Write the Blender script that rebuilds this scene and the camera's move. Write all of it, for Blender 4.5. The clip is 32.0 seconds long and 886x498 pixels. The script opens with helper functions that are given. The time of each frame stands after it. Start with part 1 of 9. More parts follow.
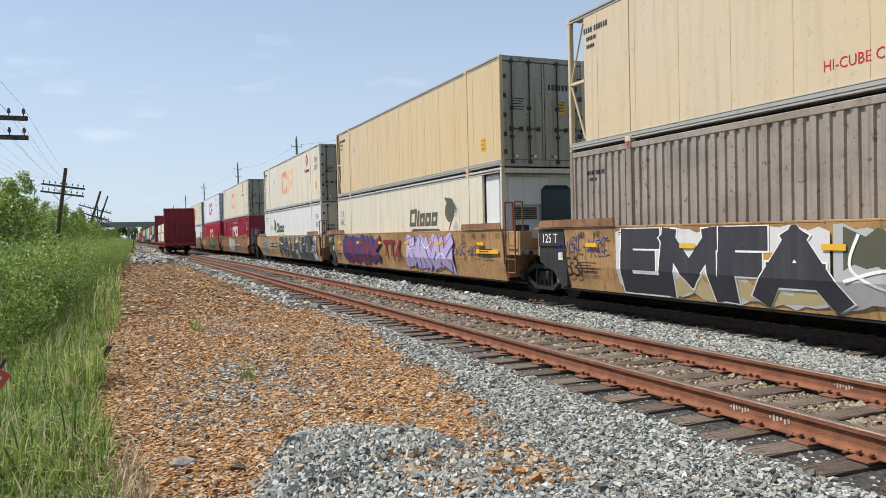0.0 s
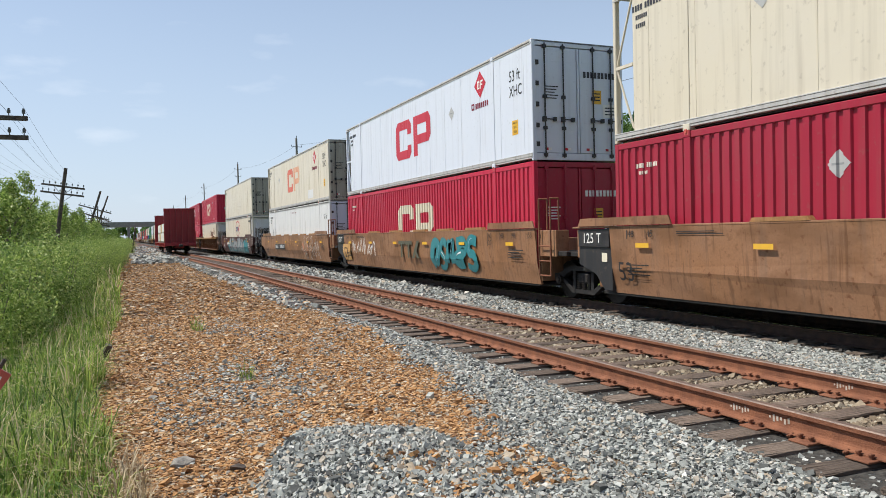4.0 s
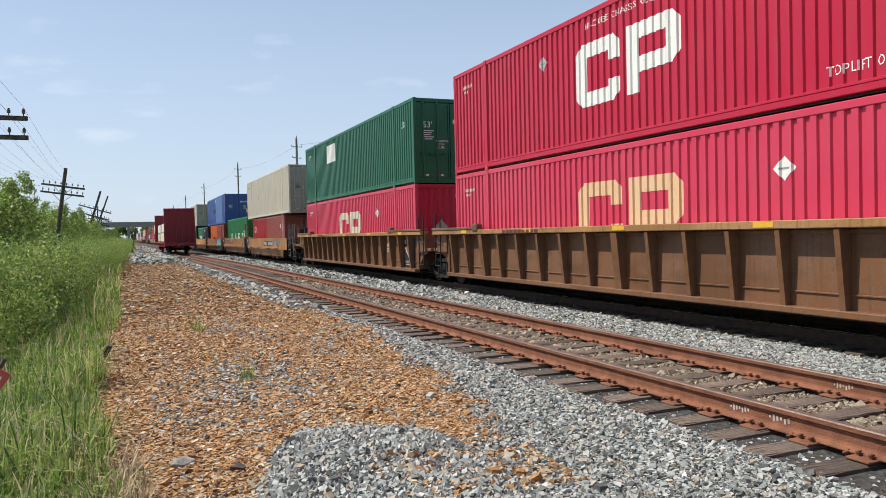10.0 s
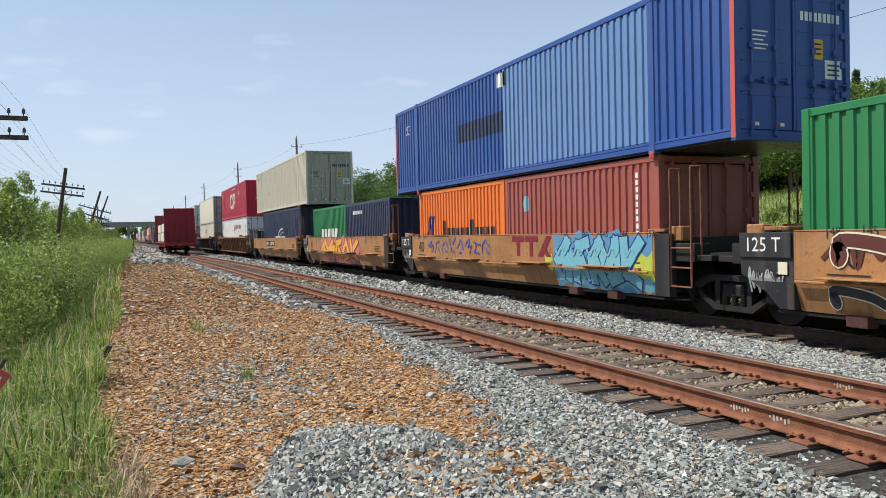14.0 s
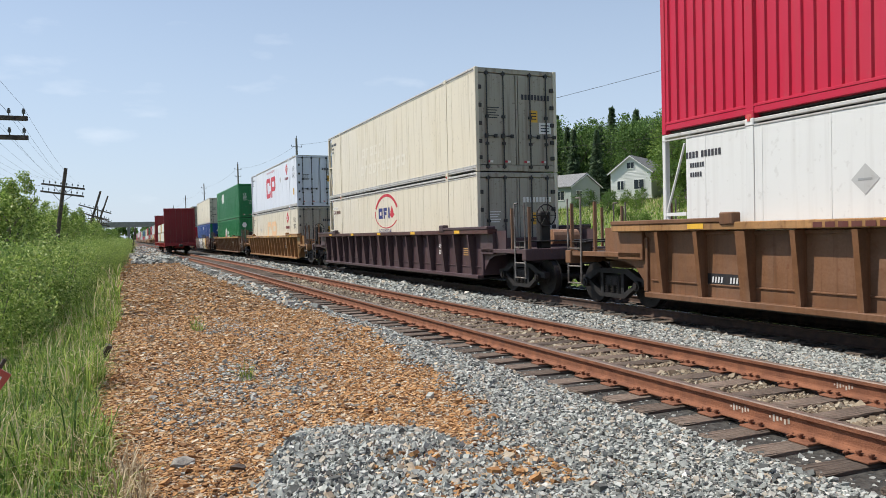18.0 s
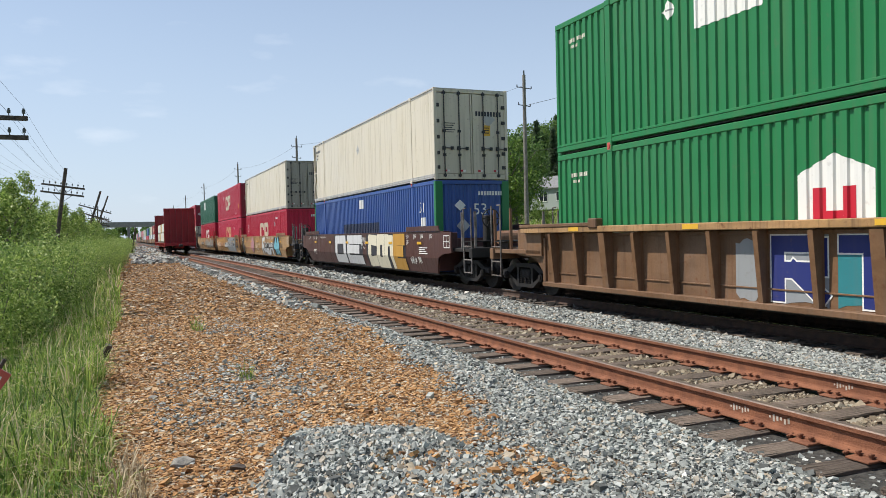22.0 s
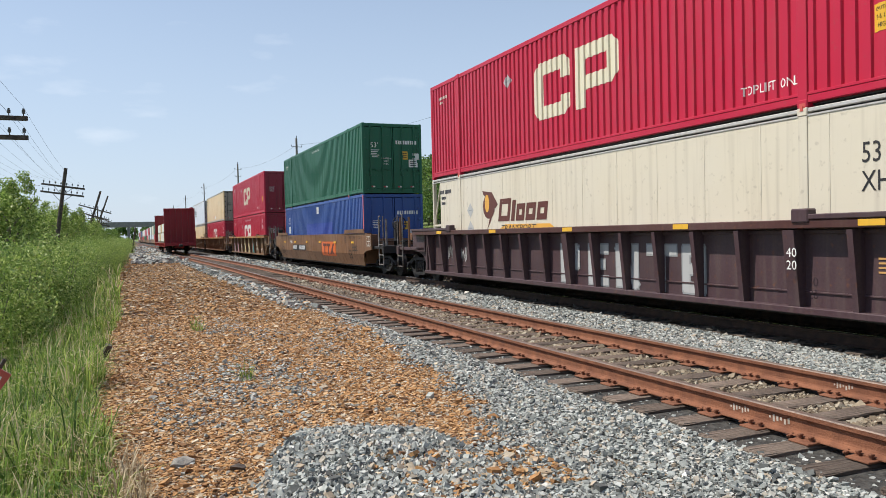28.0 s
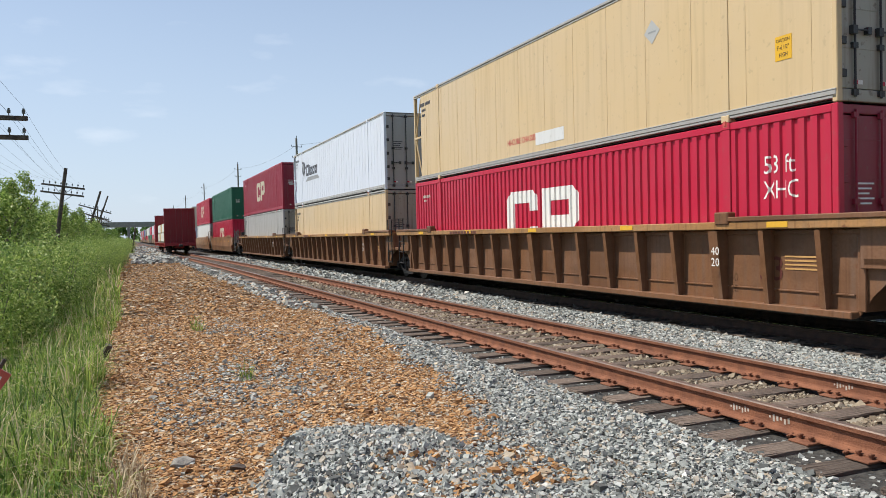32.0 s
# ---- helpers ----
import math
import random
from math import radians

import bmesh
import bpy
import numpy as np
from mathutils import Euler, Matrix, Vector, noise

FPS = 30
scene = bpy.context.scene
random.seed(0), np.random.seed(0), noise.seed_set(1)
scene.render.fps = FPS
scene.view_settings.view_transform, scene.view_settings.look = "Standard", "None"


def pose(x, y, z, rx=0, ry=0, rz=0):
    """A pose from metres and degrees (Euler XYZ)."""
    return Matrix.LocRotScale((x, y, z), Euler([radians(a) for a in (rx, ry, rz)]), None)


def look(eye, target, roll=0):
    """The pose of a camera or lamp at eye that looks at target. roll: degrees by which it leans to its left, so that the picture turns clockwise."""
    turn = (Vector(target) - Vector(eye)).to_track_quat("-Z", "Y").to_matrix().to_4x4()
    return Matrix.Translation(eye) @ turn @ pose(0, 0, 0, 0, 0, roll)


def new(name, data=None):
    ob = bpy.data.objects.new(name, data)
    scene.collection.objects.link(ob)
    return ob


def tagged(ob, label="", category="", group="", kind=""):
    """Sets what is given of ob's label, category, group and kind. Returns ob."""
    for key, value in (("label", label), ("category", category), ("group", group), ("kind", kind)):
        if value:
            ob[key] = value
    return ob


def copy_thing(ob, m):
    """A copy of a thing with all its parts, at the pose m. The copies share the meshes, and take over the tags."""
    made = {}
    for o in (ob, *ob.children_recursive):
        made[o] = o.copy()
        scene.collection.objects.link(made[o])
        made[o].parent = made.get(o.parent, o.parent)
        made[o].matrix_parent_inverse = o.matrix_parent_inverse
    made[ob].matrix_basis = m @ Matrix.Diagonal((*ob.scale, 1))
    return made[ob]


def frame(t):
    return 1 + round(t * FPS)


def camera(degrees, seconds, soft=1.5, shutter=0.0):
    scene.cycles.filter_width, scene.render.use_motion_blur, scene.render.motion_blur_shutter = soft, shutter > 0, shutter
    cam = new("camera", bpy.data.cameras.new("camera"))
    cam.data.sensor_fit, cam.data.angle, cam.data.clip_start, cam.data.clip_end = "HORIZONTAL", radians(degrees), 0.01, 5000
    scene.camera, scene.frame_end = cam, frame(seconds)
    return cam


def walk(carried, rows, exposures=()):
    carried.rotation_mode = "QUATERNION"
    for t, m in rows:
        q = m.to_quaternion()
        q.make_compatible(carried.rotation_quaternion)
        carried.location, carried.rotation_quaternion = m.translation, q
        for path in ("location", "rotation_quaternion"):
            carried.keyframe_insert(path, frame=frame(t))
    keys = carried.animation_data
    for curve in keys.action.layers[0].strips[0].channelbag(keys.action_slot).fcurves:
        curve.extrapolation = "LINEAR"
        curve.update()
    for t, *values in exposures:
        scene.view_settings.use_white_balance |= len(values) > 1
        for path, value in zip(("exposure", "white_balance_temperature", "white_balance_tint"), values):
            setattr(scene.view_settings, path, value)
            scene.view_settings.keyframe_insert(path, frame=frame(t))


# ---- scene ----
# Camera on a tripod beside two tracks; world y runs along the tracks, x across them, z = 0 on the main line's rail tops.
EYE = (0.0, 0.0, 1.579)
YAW, PITCH, ROLL = radians(23.015), radians(-1.243), -1.337
AIM = (math.sin(YAW) * math.cos(PITCH), math.cos(YAW) * math.cos(PITCH), EYE[2] + math.sin(PITCH))
cam = camera(61.16, 32.0, soft=0.6)
walk(cam, [(0.0, look(EYE, AIM, ROLL)), (32.0, look(EYE, AIM, ROLL))])

# Daylight: a high sun from the left, a hazy summer sky.
SUN = Vector((-0.50, 0.27, 0.83)).normalized()
world = bpy.data.worlds.new("sky")
scene.world = world
world.use_nodes = True
wn = world.node_tree
sky = wn.nodes.new("ShaderNodeTexSky")
sky.sky_type = "NISHITA"
sky.sun_disc = False
sky.sun_elevation = math.asin(SUN.z)
sky.sun_rotation = math.atan2(SUN.x, SUN.y)
sky.altitude = 100
sky.air_density, sky.dust_density, sky.ozone_density = 1.0, 0.5, 1.5
# summer haze whitens the sky towards the horizon all round
geo, sepz = wn.nodes.new("ShaderNodeTexCoord"), wn.nodes.new("ShaderNodeSeparateXYZ")
wn.links.new(geo.outputs["Generated"], sepz.inputs[0])
hz = wn.nodes.new("ShaderNodeMapRange")
hz.interpolation_type = "SMOOTHSTEP"
hz.inputs["From Min"].default_value, hz.inputs["From Max"].default_value = 0.74, -0.12
hz.inputs["To Max"].default_value = 0.85
wn.links.new(sepz.outputs[2], hz.inputs["Value"])
mixh = wn.nodes.new("ShaderNodeMix")
mixh.data_type = "RGBA"
mixh.inputs[7].default_value = (4.55, 5.4, 6.65, 1)
wn.links.new(hz.outputs[0], mixh.inputs[0])
wn.links.new(sky.outputs[0], mixh.inputs[6])
# thin torn wisps of high cloud
wmap, wnoise, wramp, wmix = wn.nodes.new("ShaderNodeMapping"), wn.nodes.new("ShaderNodeTexNoise"), wn.nodes.new("ShaderNodeMapRange"), wn.nodes.new("ShaderNodeMix")
wmap.inputs["Scale"].default_value = (3.0, 3.0, 10.0)
wnoise.inputs["Scale"].default_value, wnoise.inputs["Detail"].default_value = 2.2, 7.0
wramp.inputs["From Min"].default_value, wramp.inputs["From Max"].default_value, wramp.inputs["To Max"].default_value = 0.63, 0.86, 0.40
wmix.data_type = "RGBA"
wmix.inputs[7].default_value = (7.6, 8.0, 8.6, 1)
wn.links.new(geo.outputs["Generated"], wmap.inputs[0])
wn.links.new(wmap.outputs[0], wnoise.inputs["Vector"])
wn.links.new(wnoise.outputs["Fac"], wramp.inputs["Value"])
wn.links.new(wramp.outputs[0], wmix.inputs[0])
wn.links.new(mixh.outputs[2], wmix.inputs[6])
wn.links.new(wmix.outputs[2], wn.nodes["Background"].inputs[0])
wn.nodes["Background"].inputs[1].default_value = 0.095
lamp = bpy.data.lights.new("sun", "SUN")
lamp.energy, lamp.angle, lamp.color = 3.9, radians(0.55), (1.0, 0.95, 0.87)
sun = new("sun", lamp)
sun.matrix_world = look(SUN * 50, (0, 0, 0))
scene.view_settings.exposure = 0.50


# ---------------------------------------------------------------- materials
def mat(name, rough=0.6, metal=0.0):
    m = bpy.data.materials.new(name)
    m.use_nodes = True
    b = m.node_tree.nodes["Principled BSDF"]
    b.inputs["Roughness"].default_value = rough
    b.inputs["Metallic"].default_value = metal
    return m, m.node_tree, b


def node(t, kind, **sets):
    n = t.nodes.new(kind)
    for k, v in sets.items():
        n.inputs[k].default_value = v
    return n


def coords(t, scale=(1, 1, 1), kind="Object"):
    c, mp = t.nodes.new("ShaderNodeTexCoord"), t.nodes.new("ShaderNodeMapping")
    mp.inputs["Scale"].default_value = scale
    t.links.new(c.outputs[kind], mp.inputs["Vector"])
    return mp.outputs[0]


def noise_fac(t, vec, scale, detail=4.0, lo=0.35, hi=0.65):
    n = node(t, "ShaderNodeTexNoise", Scale=scale, Detail=detail)
    t.links.new(vec, n.inputs["Vector"])
    r = t.nodes.new("ShaderNodeMapRange")
    r.inputs["From Min"].default_value, r.inputs["From Max"].default_value = lo, hi
    t.links.new(n.outputs["Fac"], r.inputs["Value"])
    return r.outputs[0]


def blend(t, fac, a, b, mode="MIX"):
    m = t.nodes.new("ShaderNodeMix")
    m.data_type, m.blend_type = "RGBA", mode
    for sock, v in ((m.inputs[0], fac), (m.inputs[6], a), (m.inputs[7], b)):
        if isinstance(v, (int, float)):
            sock.default_value = v
        elif isinstance(v, tuple):
            sock.default_value = (*v[:3], 1)
        else:
            t.links.new(v, sock)
    return m.outputs[2]


def scaled(t, fac, k):
    m = t.nodes.new("ShaderNodeMath")
    m.operation = "MULTIPLY"
    t.links.new(fac, m.inputs[0])
    m.inputs[1].default_value = k
    return m.outputs[0]


def bump(t, b, height, strength=0.3, distance=0.01):
    n = node(t, "ShaderNodeBump", Strength=strength, Distance=distance)
    t.links.new(height, n.inputs["Height"])
    t.links.new(n.outputs[0], b.inputs["Normal"])


def paint(name, col, dirt=(0.16, 0.12, 0.09), wear=0.35, rough=0.45, fade=0.25, rust=0.0, patch=0.0):
    """Weathered paint on metal: slow fading, rain streaks, specks of dirt or rust, faint dents."""
    m, t, b = mat(name, rough)
    b.inputs["Specular IOR Level"].default_value = 0.3
    big = noise_fac(t, coords(t, (0.35, 0.35, 0.35)), 1.0, 3.0, 0.3, 0.7)
    lum = sum(col) / 3
    pale = tuple(c * (1 - fade) + (lum * 0.75 + 0.18) * fade for c in col)
    c1 = blend(t, big, col, pale)
    streak = noise_fac(t, coords(t, (5, 5, 0.25)), 1.6, 6.0, 0.5, 0.78)
    c2 = blend(t, scaled(t, streak, wear), c1, dirt)
    speck = noise_fac(t, coords(t), 9.0, 6.0, 0.62, 0.72)
    c3 = blend(t, scaled(t, speck, min(1.0, wear + rust)), c2, (0.17, 0.07, 0.035) if rust else dirt)
    if patch:
        worn = noise_fac(t, coords(t, (1, 0.6, 1.4)), 1.1, 10.0, 0.47, 0.60)
        c3 = blend(t, scaled(t, worn, patch), c3, tuple(x * 0.42 for x in col))
        chalk = noise_fac(t, coords(t, (1, 0.45, 0.9)), 0.9, 9.0, 0.55, 0.66)
        c3 = blend(t, scaled(t, chalk, patch * 0.6), c3, tuple(x * 0.75 + 0.07 for x in col))
        drip = noise_fac(t, coords(t, (9, 9, 0.35)), 1.5, 7.0, 0.56, 0.68)
        c3 = blend(t, scaled(t, drip, patch * 0.9), c3, (0.085, 0.040, 0.021))
        flake = noise_fac(t, coords(t, (1, 1, 1.6)), 8.0, 12.0, 0.60, 0.66)
        c3 = blend(t, scaled(t, flake, patch * 0.6), c3, (0.15, 0.07, 0.033))
        fine = noise_fac(t, coords(t), 26.0, 5.0, 0.3, 0.7)
        c3 = blend(t, scaled(t, fine, 0.35), c3, tuple(x * 0.55 for x in col))
    t.links.new(c3, b.inputs["Base Color"])
    r = t.nodes.new("ShaderNodeMapRange")
    r.inputs["To Min"].default_value, r.inputs["To Max"].default_value = rough - 0.07, rough + 0.25
    t.links.new(streak, r.inputs["Value"])
    t.links.new(r.outputs[0], b.inputs["Roughness"])
    bump(t, b, noise_fac(t, coords(t), 2.2, 3.0, 0.2, 0.8), 0.25, 0.02)
    return m


def grime(name, col, col2, scale=6.0, rough=0.85, metal=0.0, bumpy=0.4, lo=0.35, hi=0.65):
    m, t, b = mat(name, rough, metal)
    v = coords(t)
    f = noise_fac(t, v, scale, 8.0, lo, hi)
    g = noise_fac(t, v, scale * 9, 4.0, 0.3, 0.7)
    c = blend(t, f, col, col2)
    c = blend(t, scaled(t, g, 0.35), c, tuple(x * 0.55 for x in col))
    t.links.new(c, b.inputs["Base Color"])
    bump(t, b, g, bumpy, 0.01)
    return m


PAINT = {}


def P(key):
    return PAINT[key]


for key, col, kw in (
    ("cp_red", (0.48, 0.012, 0.045), dict(fade=0.05, wear=0.14)),
    ("cp_dark", (0.33, 0.011, 0.034), dict(fade=0.05, wear=0.2)),
    ("cp_pink", (0.58, 0.038, 0.085), dict(fade=0.08, wear=0.1)),
    ("cai_red", (0.37, 0.014, 0.020), dict(fade=0.05, wear=0.2)),
    ("rust_red", (0.33, 0.075, 0.055), dict(fade=0.15, wear=0.25, rust=0.1)),
    ("green", (0.016, 0.185, 0.058), dict(fade=0.06, wear=0.15)),
    ("dark_green", (0.011, 0.115, 0.058), dict(fade=0.05, wear=0.15)),
    ("blue", (0.026, 0.080, 0.29), dict(fade=0.1, wear=0.15)),
    ("navy", (0.022, 0.032, 0.075), dict(fade=0.08, wear=0.2)),
    ("orange", (0.74, 0.17, 0.02), dict(fade=0.06, wear=0.2)),
    ("cream", (0.60, 0.47, 0.30), dict(fade=0.25, wear=0.22)),
    ("pale_cream", (0.64, 0.575, 0.445), dict(fade=0.2, wear=0.25)),
    ("tan_box", (0.60, 0.44, 0.24), dict(fade=0.15, wear=0.2)),
    ("white", (0.65, 0.65, 0.63), dict(fade=0.2, wear=0.15)),
    ("cool_white", (0.62, 0.66, 0.73), dict(fade=0.15, wear=0.12)),
    ("old_white", (0.60, 0.54, 0.41), dict(fade=0.2, wear=0.35)),
    ("grey_brown", (0.33, 0.275, 0.23), dict(fade=0.2, wear=0.6, rust=0.5, patch=0.35)),
    ("grey", (0.36, 0.35, 0.33), dict(fade=0.2, wear=0.2)),
    ("ttx", (0.46, 0.26, 0.105), dict(fade=0.15, wear=0.6, rust=0.4, patch=0.55)),
    ("ttx_old", (0.33, 0.16, 0.075), dict(fade=0.15, wear=0.55, rust=0.4, patch=0.60)),
    ("ttx_brown", (0.205, 0.094, 0.042), dict(fade=0.15, wear=0.5, rust=0.4, patch=0.50)),
    ("ttx_chord", (0.42, 0.215, 0.075), dict(fade=0.12, wear=0.5, rust=0.4, patch=0.50)),
    ("ttx_mid", (0.21, 0.112, 0.055), dict(fade=0.15, wear=0.7, rust=0.5, patch=0.50)),
    ("ttx_orange", (0.43, 0.20, 0.07), dict(fade=0.15, wear=0.6, rust=0.35, patch=0.40)),
    ("ttx_tan", (0.36, 0.18, 0.066), dict(fade=0.1, wear=0.7, rust=0.5, patch=0.60)),
    ("maroon", (0.085, 0.032, 0.028), dict(fade=0.12, wear=0.4, rust=0.3, patch=0.25)),
    ("plum", (0.075, 0.042, 0.048), dict(fade=0.15, wear=0.4, rust=0.2, patch=0.20)),
    ("car_red", (0.27, 0.014, 0.020), dict(fade=0.06, wear=0.3)),
    ("door_grey", (0.36, 0.33, 0.26), dict(fade=0.2, wear=0.75)),
    ("door_red", (0.26, 0.015, 0.035), dict(fade=0.08, wear=0.3)),
    ("alu", (0.46, 0.45, 0.43), dict(fade=0.2, wear=0.4)),
    ("frame_black", (0.025, 0.025, 0.027), dict(fade=0.1, wear=0.3)),
    ("unit_teal", (0.012, 0.035, 0.045), dict(fade=0.1, wear=0.2)),
    ("red_stripe", (0.55, 0.09, 0.07), dict(fade=0.1, wear=0.15)),
):
    PAINT[key] = paint(key, col, **kw)

INK = {}
for key, col in (
    ("ink_white", (0.78, 0.77, 0.72)), ("ink_cream", (0.70, 0.64, 0.48)), ("ink_black", (0.02, 0.02, 0.022)),
    ("ink_red", (0.50, 0.015, 0.035)), ("ink_faded", (0.75, 0.36, 0.20)), ("ink_peach", (0.74, 0.48, 0.27)),
    ("ink_yellow", (0.72, 0.40, 0.02)), ("ink_navy", (0.02, 0.03, 0.16)), ("ink_brown", (0.11, 0.03, 0.022)),
    ("ink_gold", (0.70, 0.36, 0.05)), ("ink_grey", (0.28, 0.29, 0.29)), ("ink_teal", (0.03, 0.20, 0.22)),
    ("ink_lilac", (0.45, 0.36, 0.55)), ("ink_sky", (0.20, 0.42, 0.52)), ("ink_orange", (0.62, 0.12, 0.02)),
    ("ink_olive", (0.09, 0.09, 0.06)), ("ink_maroon", (0.19, 0.012, 0.03)), ("ink_silver", (0.42, 0.42, 0.41)),
    ("ink_charcoal", (0.035, 0.035, 0.045)), ("ink_cornflower", (0.05, 0.09, 0.38)), ("ink_tan", (0.55, 0.30, 0.10)),
    ("ink_ghost", (0.80, 0.79, 0.74)), ("ink_cream_ghost", (0.69, 0.64, 0.53)), ("ink_washed_blue", (0.13, 0.24, 0.46)), ("ink_lime", (0.45, 0.50, 0.06)), ("ink_pearl", (0.60, 0.60, 0.59)), ("ink_slate", (0.27, 0.285, 0.295)), ("ink_cyan", (0.16, 0.42, 0.50)), ("ink_azure", (0.10, 0.26, 0.42)), ("ink_coral", (0.62, 0.12, 0.06)), ("ink_sand", (0.55, 0.44, 0.22)), ("ink_ochre", (0.50, 0.27, 0.05)), ("ink_rose", (0.45, 0.22, 0.25)), ("ink_pink", (0.62, 0.16, 0.20)),
):
    INK[key] = paint(key, col, wear=0.18, fade=0.08, rough=0.5)

INK["ink_faded"] = grime("ink_faded", (0.66, 0.24, 0.13), (0.74, 0.46, 0.29), 1.1, 0.55, 0.0, 0.1)
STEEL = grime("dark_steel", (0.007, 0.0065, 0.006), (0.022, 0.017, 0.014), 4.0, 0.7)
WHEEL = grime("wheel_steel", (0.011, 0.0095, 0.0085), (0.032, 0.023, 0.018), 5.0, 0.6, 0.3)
TREAD = grime("tread_steel", (0.35, 0.34, 0.33), (0.45, 0.44, 0.43), 5.0, 0.3, 0.9)
IRON = grime("worn_step_iron", (0.10, 0.075, 0.06), (0.34, 0.31, 0.28), 5.0, 0.6, 0.3)
RUSTY = grime("rusty_rail", (0.17, 0.062, 0.030), (0.27, 0.105, 0.05), 7.0, 0.85)
RAILTOP = grime("worn_rail_head", (0.15, 0.11, 0.09), (0.24, 0.17, 0.13), 5.0, 0.5, 0.4)
BRIGHT = grime("bright_rail_head", (0.45, 0.44, 0.43), (0.6, 0.6, 0.6), 5.0, 0.25, 0.9)
# darker brown for the main line's rail webs
DARKRAIL = grime("dark_brown_rail", (0.05, 0.03, 0.022), (0.10, 0.055, 0.035), 7.0, 0.8)
# ---------------------------------------------------------------- mesh helpers
def box(bm, x0, x1, y0, y1, z0, z1, bev=0.0):
    r = bmesh.ops.create_cube(bm, size=1.0, matrix=Matrix.Translation(((x0 + x1) / 2, (y0 + y1) / 2, (z0 + z1) / 2)) @ Matrix.Diagonal((abs(x1 - x0), abs(y1 - y0), abs(z1 - z0), 1)))
    if bev:
        edges = {e for v in r["verts"] for e in v.link_edges}
        bmesh.ops.bevel(bm, geom=list(edges), offset=bev, segments=1, affect="EDGES")


def rod(bm, a, b, r, seg=8):
    a, b = Vector(a), Vector(b)
    m = Matrix.Translation((a + b) / 2) @ (b - a).to_track_quat("Z", "Y").to_matrix().to_4x4()
    bmesh.ops.create_cone(bm, cap_ends=True, segments=seg, radius1=r, radius2=r, depth=(b - a).length, matrix=m)


def prism(bm, outline, x0, x1, axis="x"):
    """Extrudes an outline of (y, z) points from x0 to x1; axis 'y' takes (x, z) points."""
    def at(p, d):
        return (d, p[0], p[1]) if axis == "x" else (p[0], d, p[1])
    lo, hi = [bm.verts.new(at(p, x0)) for p in outline], [bm.verts.new(at(p, x1)) for p in outline]
    n = len(outline)
    fs = [bm.faces.new(lo), bm.faces.new(hi)] + [bm.faces.new((lo[i], lo[(i + 1) % n], hi[(i + 1) % n], hi[i])) for i in range(n)]
    bmesh.ops.recalc_face_normals(bm, faces=fs)


MESHES = {}


def mesh_of(bm, name, material):
    me = bpy.data.meshes.new(name)
    bm.to_mesh(me)
    bm.free()
    me.materials.append(material)
    return me


def part(name, bm, material, parent, label="", at=None):
    """Links a bmesh, or a ready mesh, as one mesh object under a thing or part."""
    me = bm if isinstance(bm, bpy.types.Mesh) else mesh_of(bm, name, material)
    ob = new(name, me)
    ob.parent = parent
    if at is not None:
        ob.matrix_basis = at
    if label:
        ob["label"] = label
    return ob


def kept(key, name, material, make):
    """One mesh for alike parts: made at the first call, shared afterwards."""
    k = (key, material.name)
    if k not in MESHES:
        bm = bmesh.new()
        make(bm)
        MESHES[k] = mesh_of(bm, name, material)
    return MESHES[k]


# ---------------------------------------------------------------- flat markings on a side (u along the track, v up)
def rect(u0, u1, v0, v1, lean=0.0):
    return [(u0 - lean * (v0 - v0), v0), (u1, v0), (u1 + lean * (v1 - v0), v1), (u0 + lean * (v1 - v0), v1)]


def ring(u0, u1, v0, v1, w):
    return [rect(u0, u1, v0, v0 + w), rect(u0, u1, v1 - w, v1), rect(u0, u0 + w, v0 + w, v1 - w), rect(u1 - w, u1, v0 + w, v1 - w)]


def oval(u, v, ru, rv, n=14, a0=0.0, a1=2 * math.pi):
    return [(u + ru * math.cos(a0 + (a1 - a0) * i / n), v + rv * math.sin(a0 + (a1 - a0) * i / n)) for i in range(n)]


def arc(u, v, r0, r1, a0, a1, n=12, sy=1.0):
    out = []
    for i in range(n):
        p, q = radians(a0 + (a1 - a0) * i / n), radians(a0 + (a1 - a0) * (i + 1) / n)
        out.append([(u + r0 * math.cos(p), v + sy * r0 * math.sin(p)), (u + r1 * math.cos(p), v + sy * r1 * math.sin(p)),
                    (u + r1 * math.cos(q), v + sy * r1 * math.sin(q)), (u + r0 * math.cos(q), v + sy * r0 * math.sin(q))])
    return out


def diamond(u, v, r, s=1.0):
    return [(u - r, v), (u, v - r * s), (u + r, v), (u, v + r * s)]


TEXTS = {}


def letters(body, u, v, size, lean=0.0, wide=1.0, bold=0.0):
    """Polygons of a line of lettering whose lower left corner is (u, v), size its cap height."""
    k = (body, bold)
    if k not in TEXTS:
        cu = bpy.data.curves.new("lettering", "FONT")
        cu.body, cu.size, cu.offset, cu.resolution_u = body, 1.0, bold, 2 if bold == 0 else 5
        ob = bpy.data.objects.new("lettering", cu)
        scene.collection.objects.link(ob)
        me = bpy.data.meshes.new_from_object(ob.evaluated_get(bpy.context.evaluated_depsgraph_get()))
        co = [tuple(x.co[:2]) for x in me.vertices]
        TEXTS[k] = [[co[i] for i in p.vertices] for p in me.polygons]
        bpy.data.objects.remove(ob)
        bpy.data.meshes.remove(me)
        bpy.data.curves.remove(cu)
    s = size / 0.69
    return [[(u + (x + lean * y) * s * wide, v + y * s) for x, y in poly] for poly in TEXTS[k]]


def bars(u, v, size, n, step=None, w=None):
    """Plain bars in place of characters."""
    step = step or size * 0.72
    w = w or step * 0.7
    return [rect(u + i * step, u + i * step + w, v, v + size) for i in range(n)]


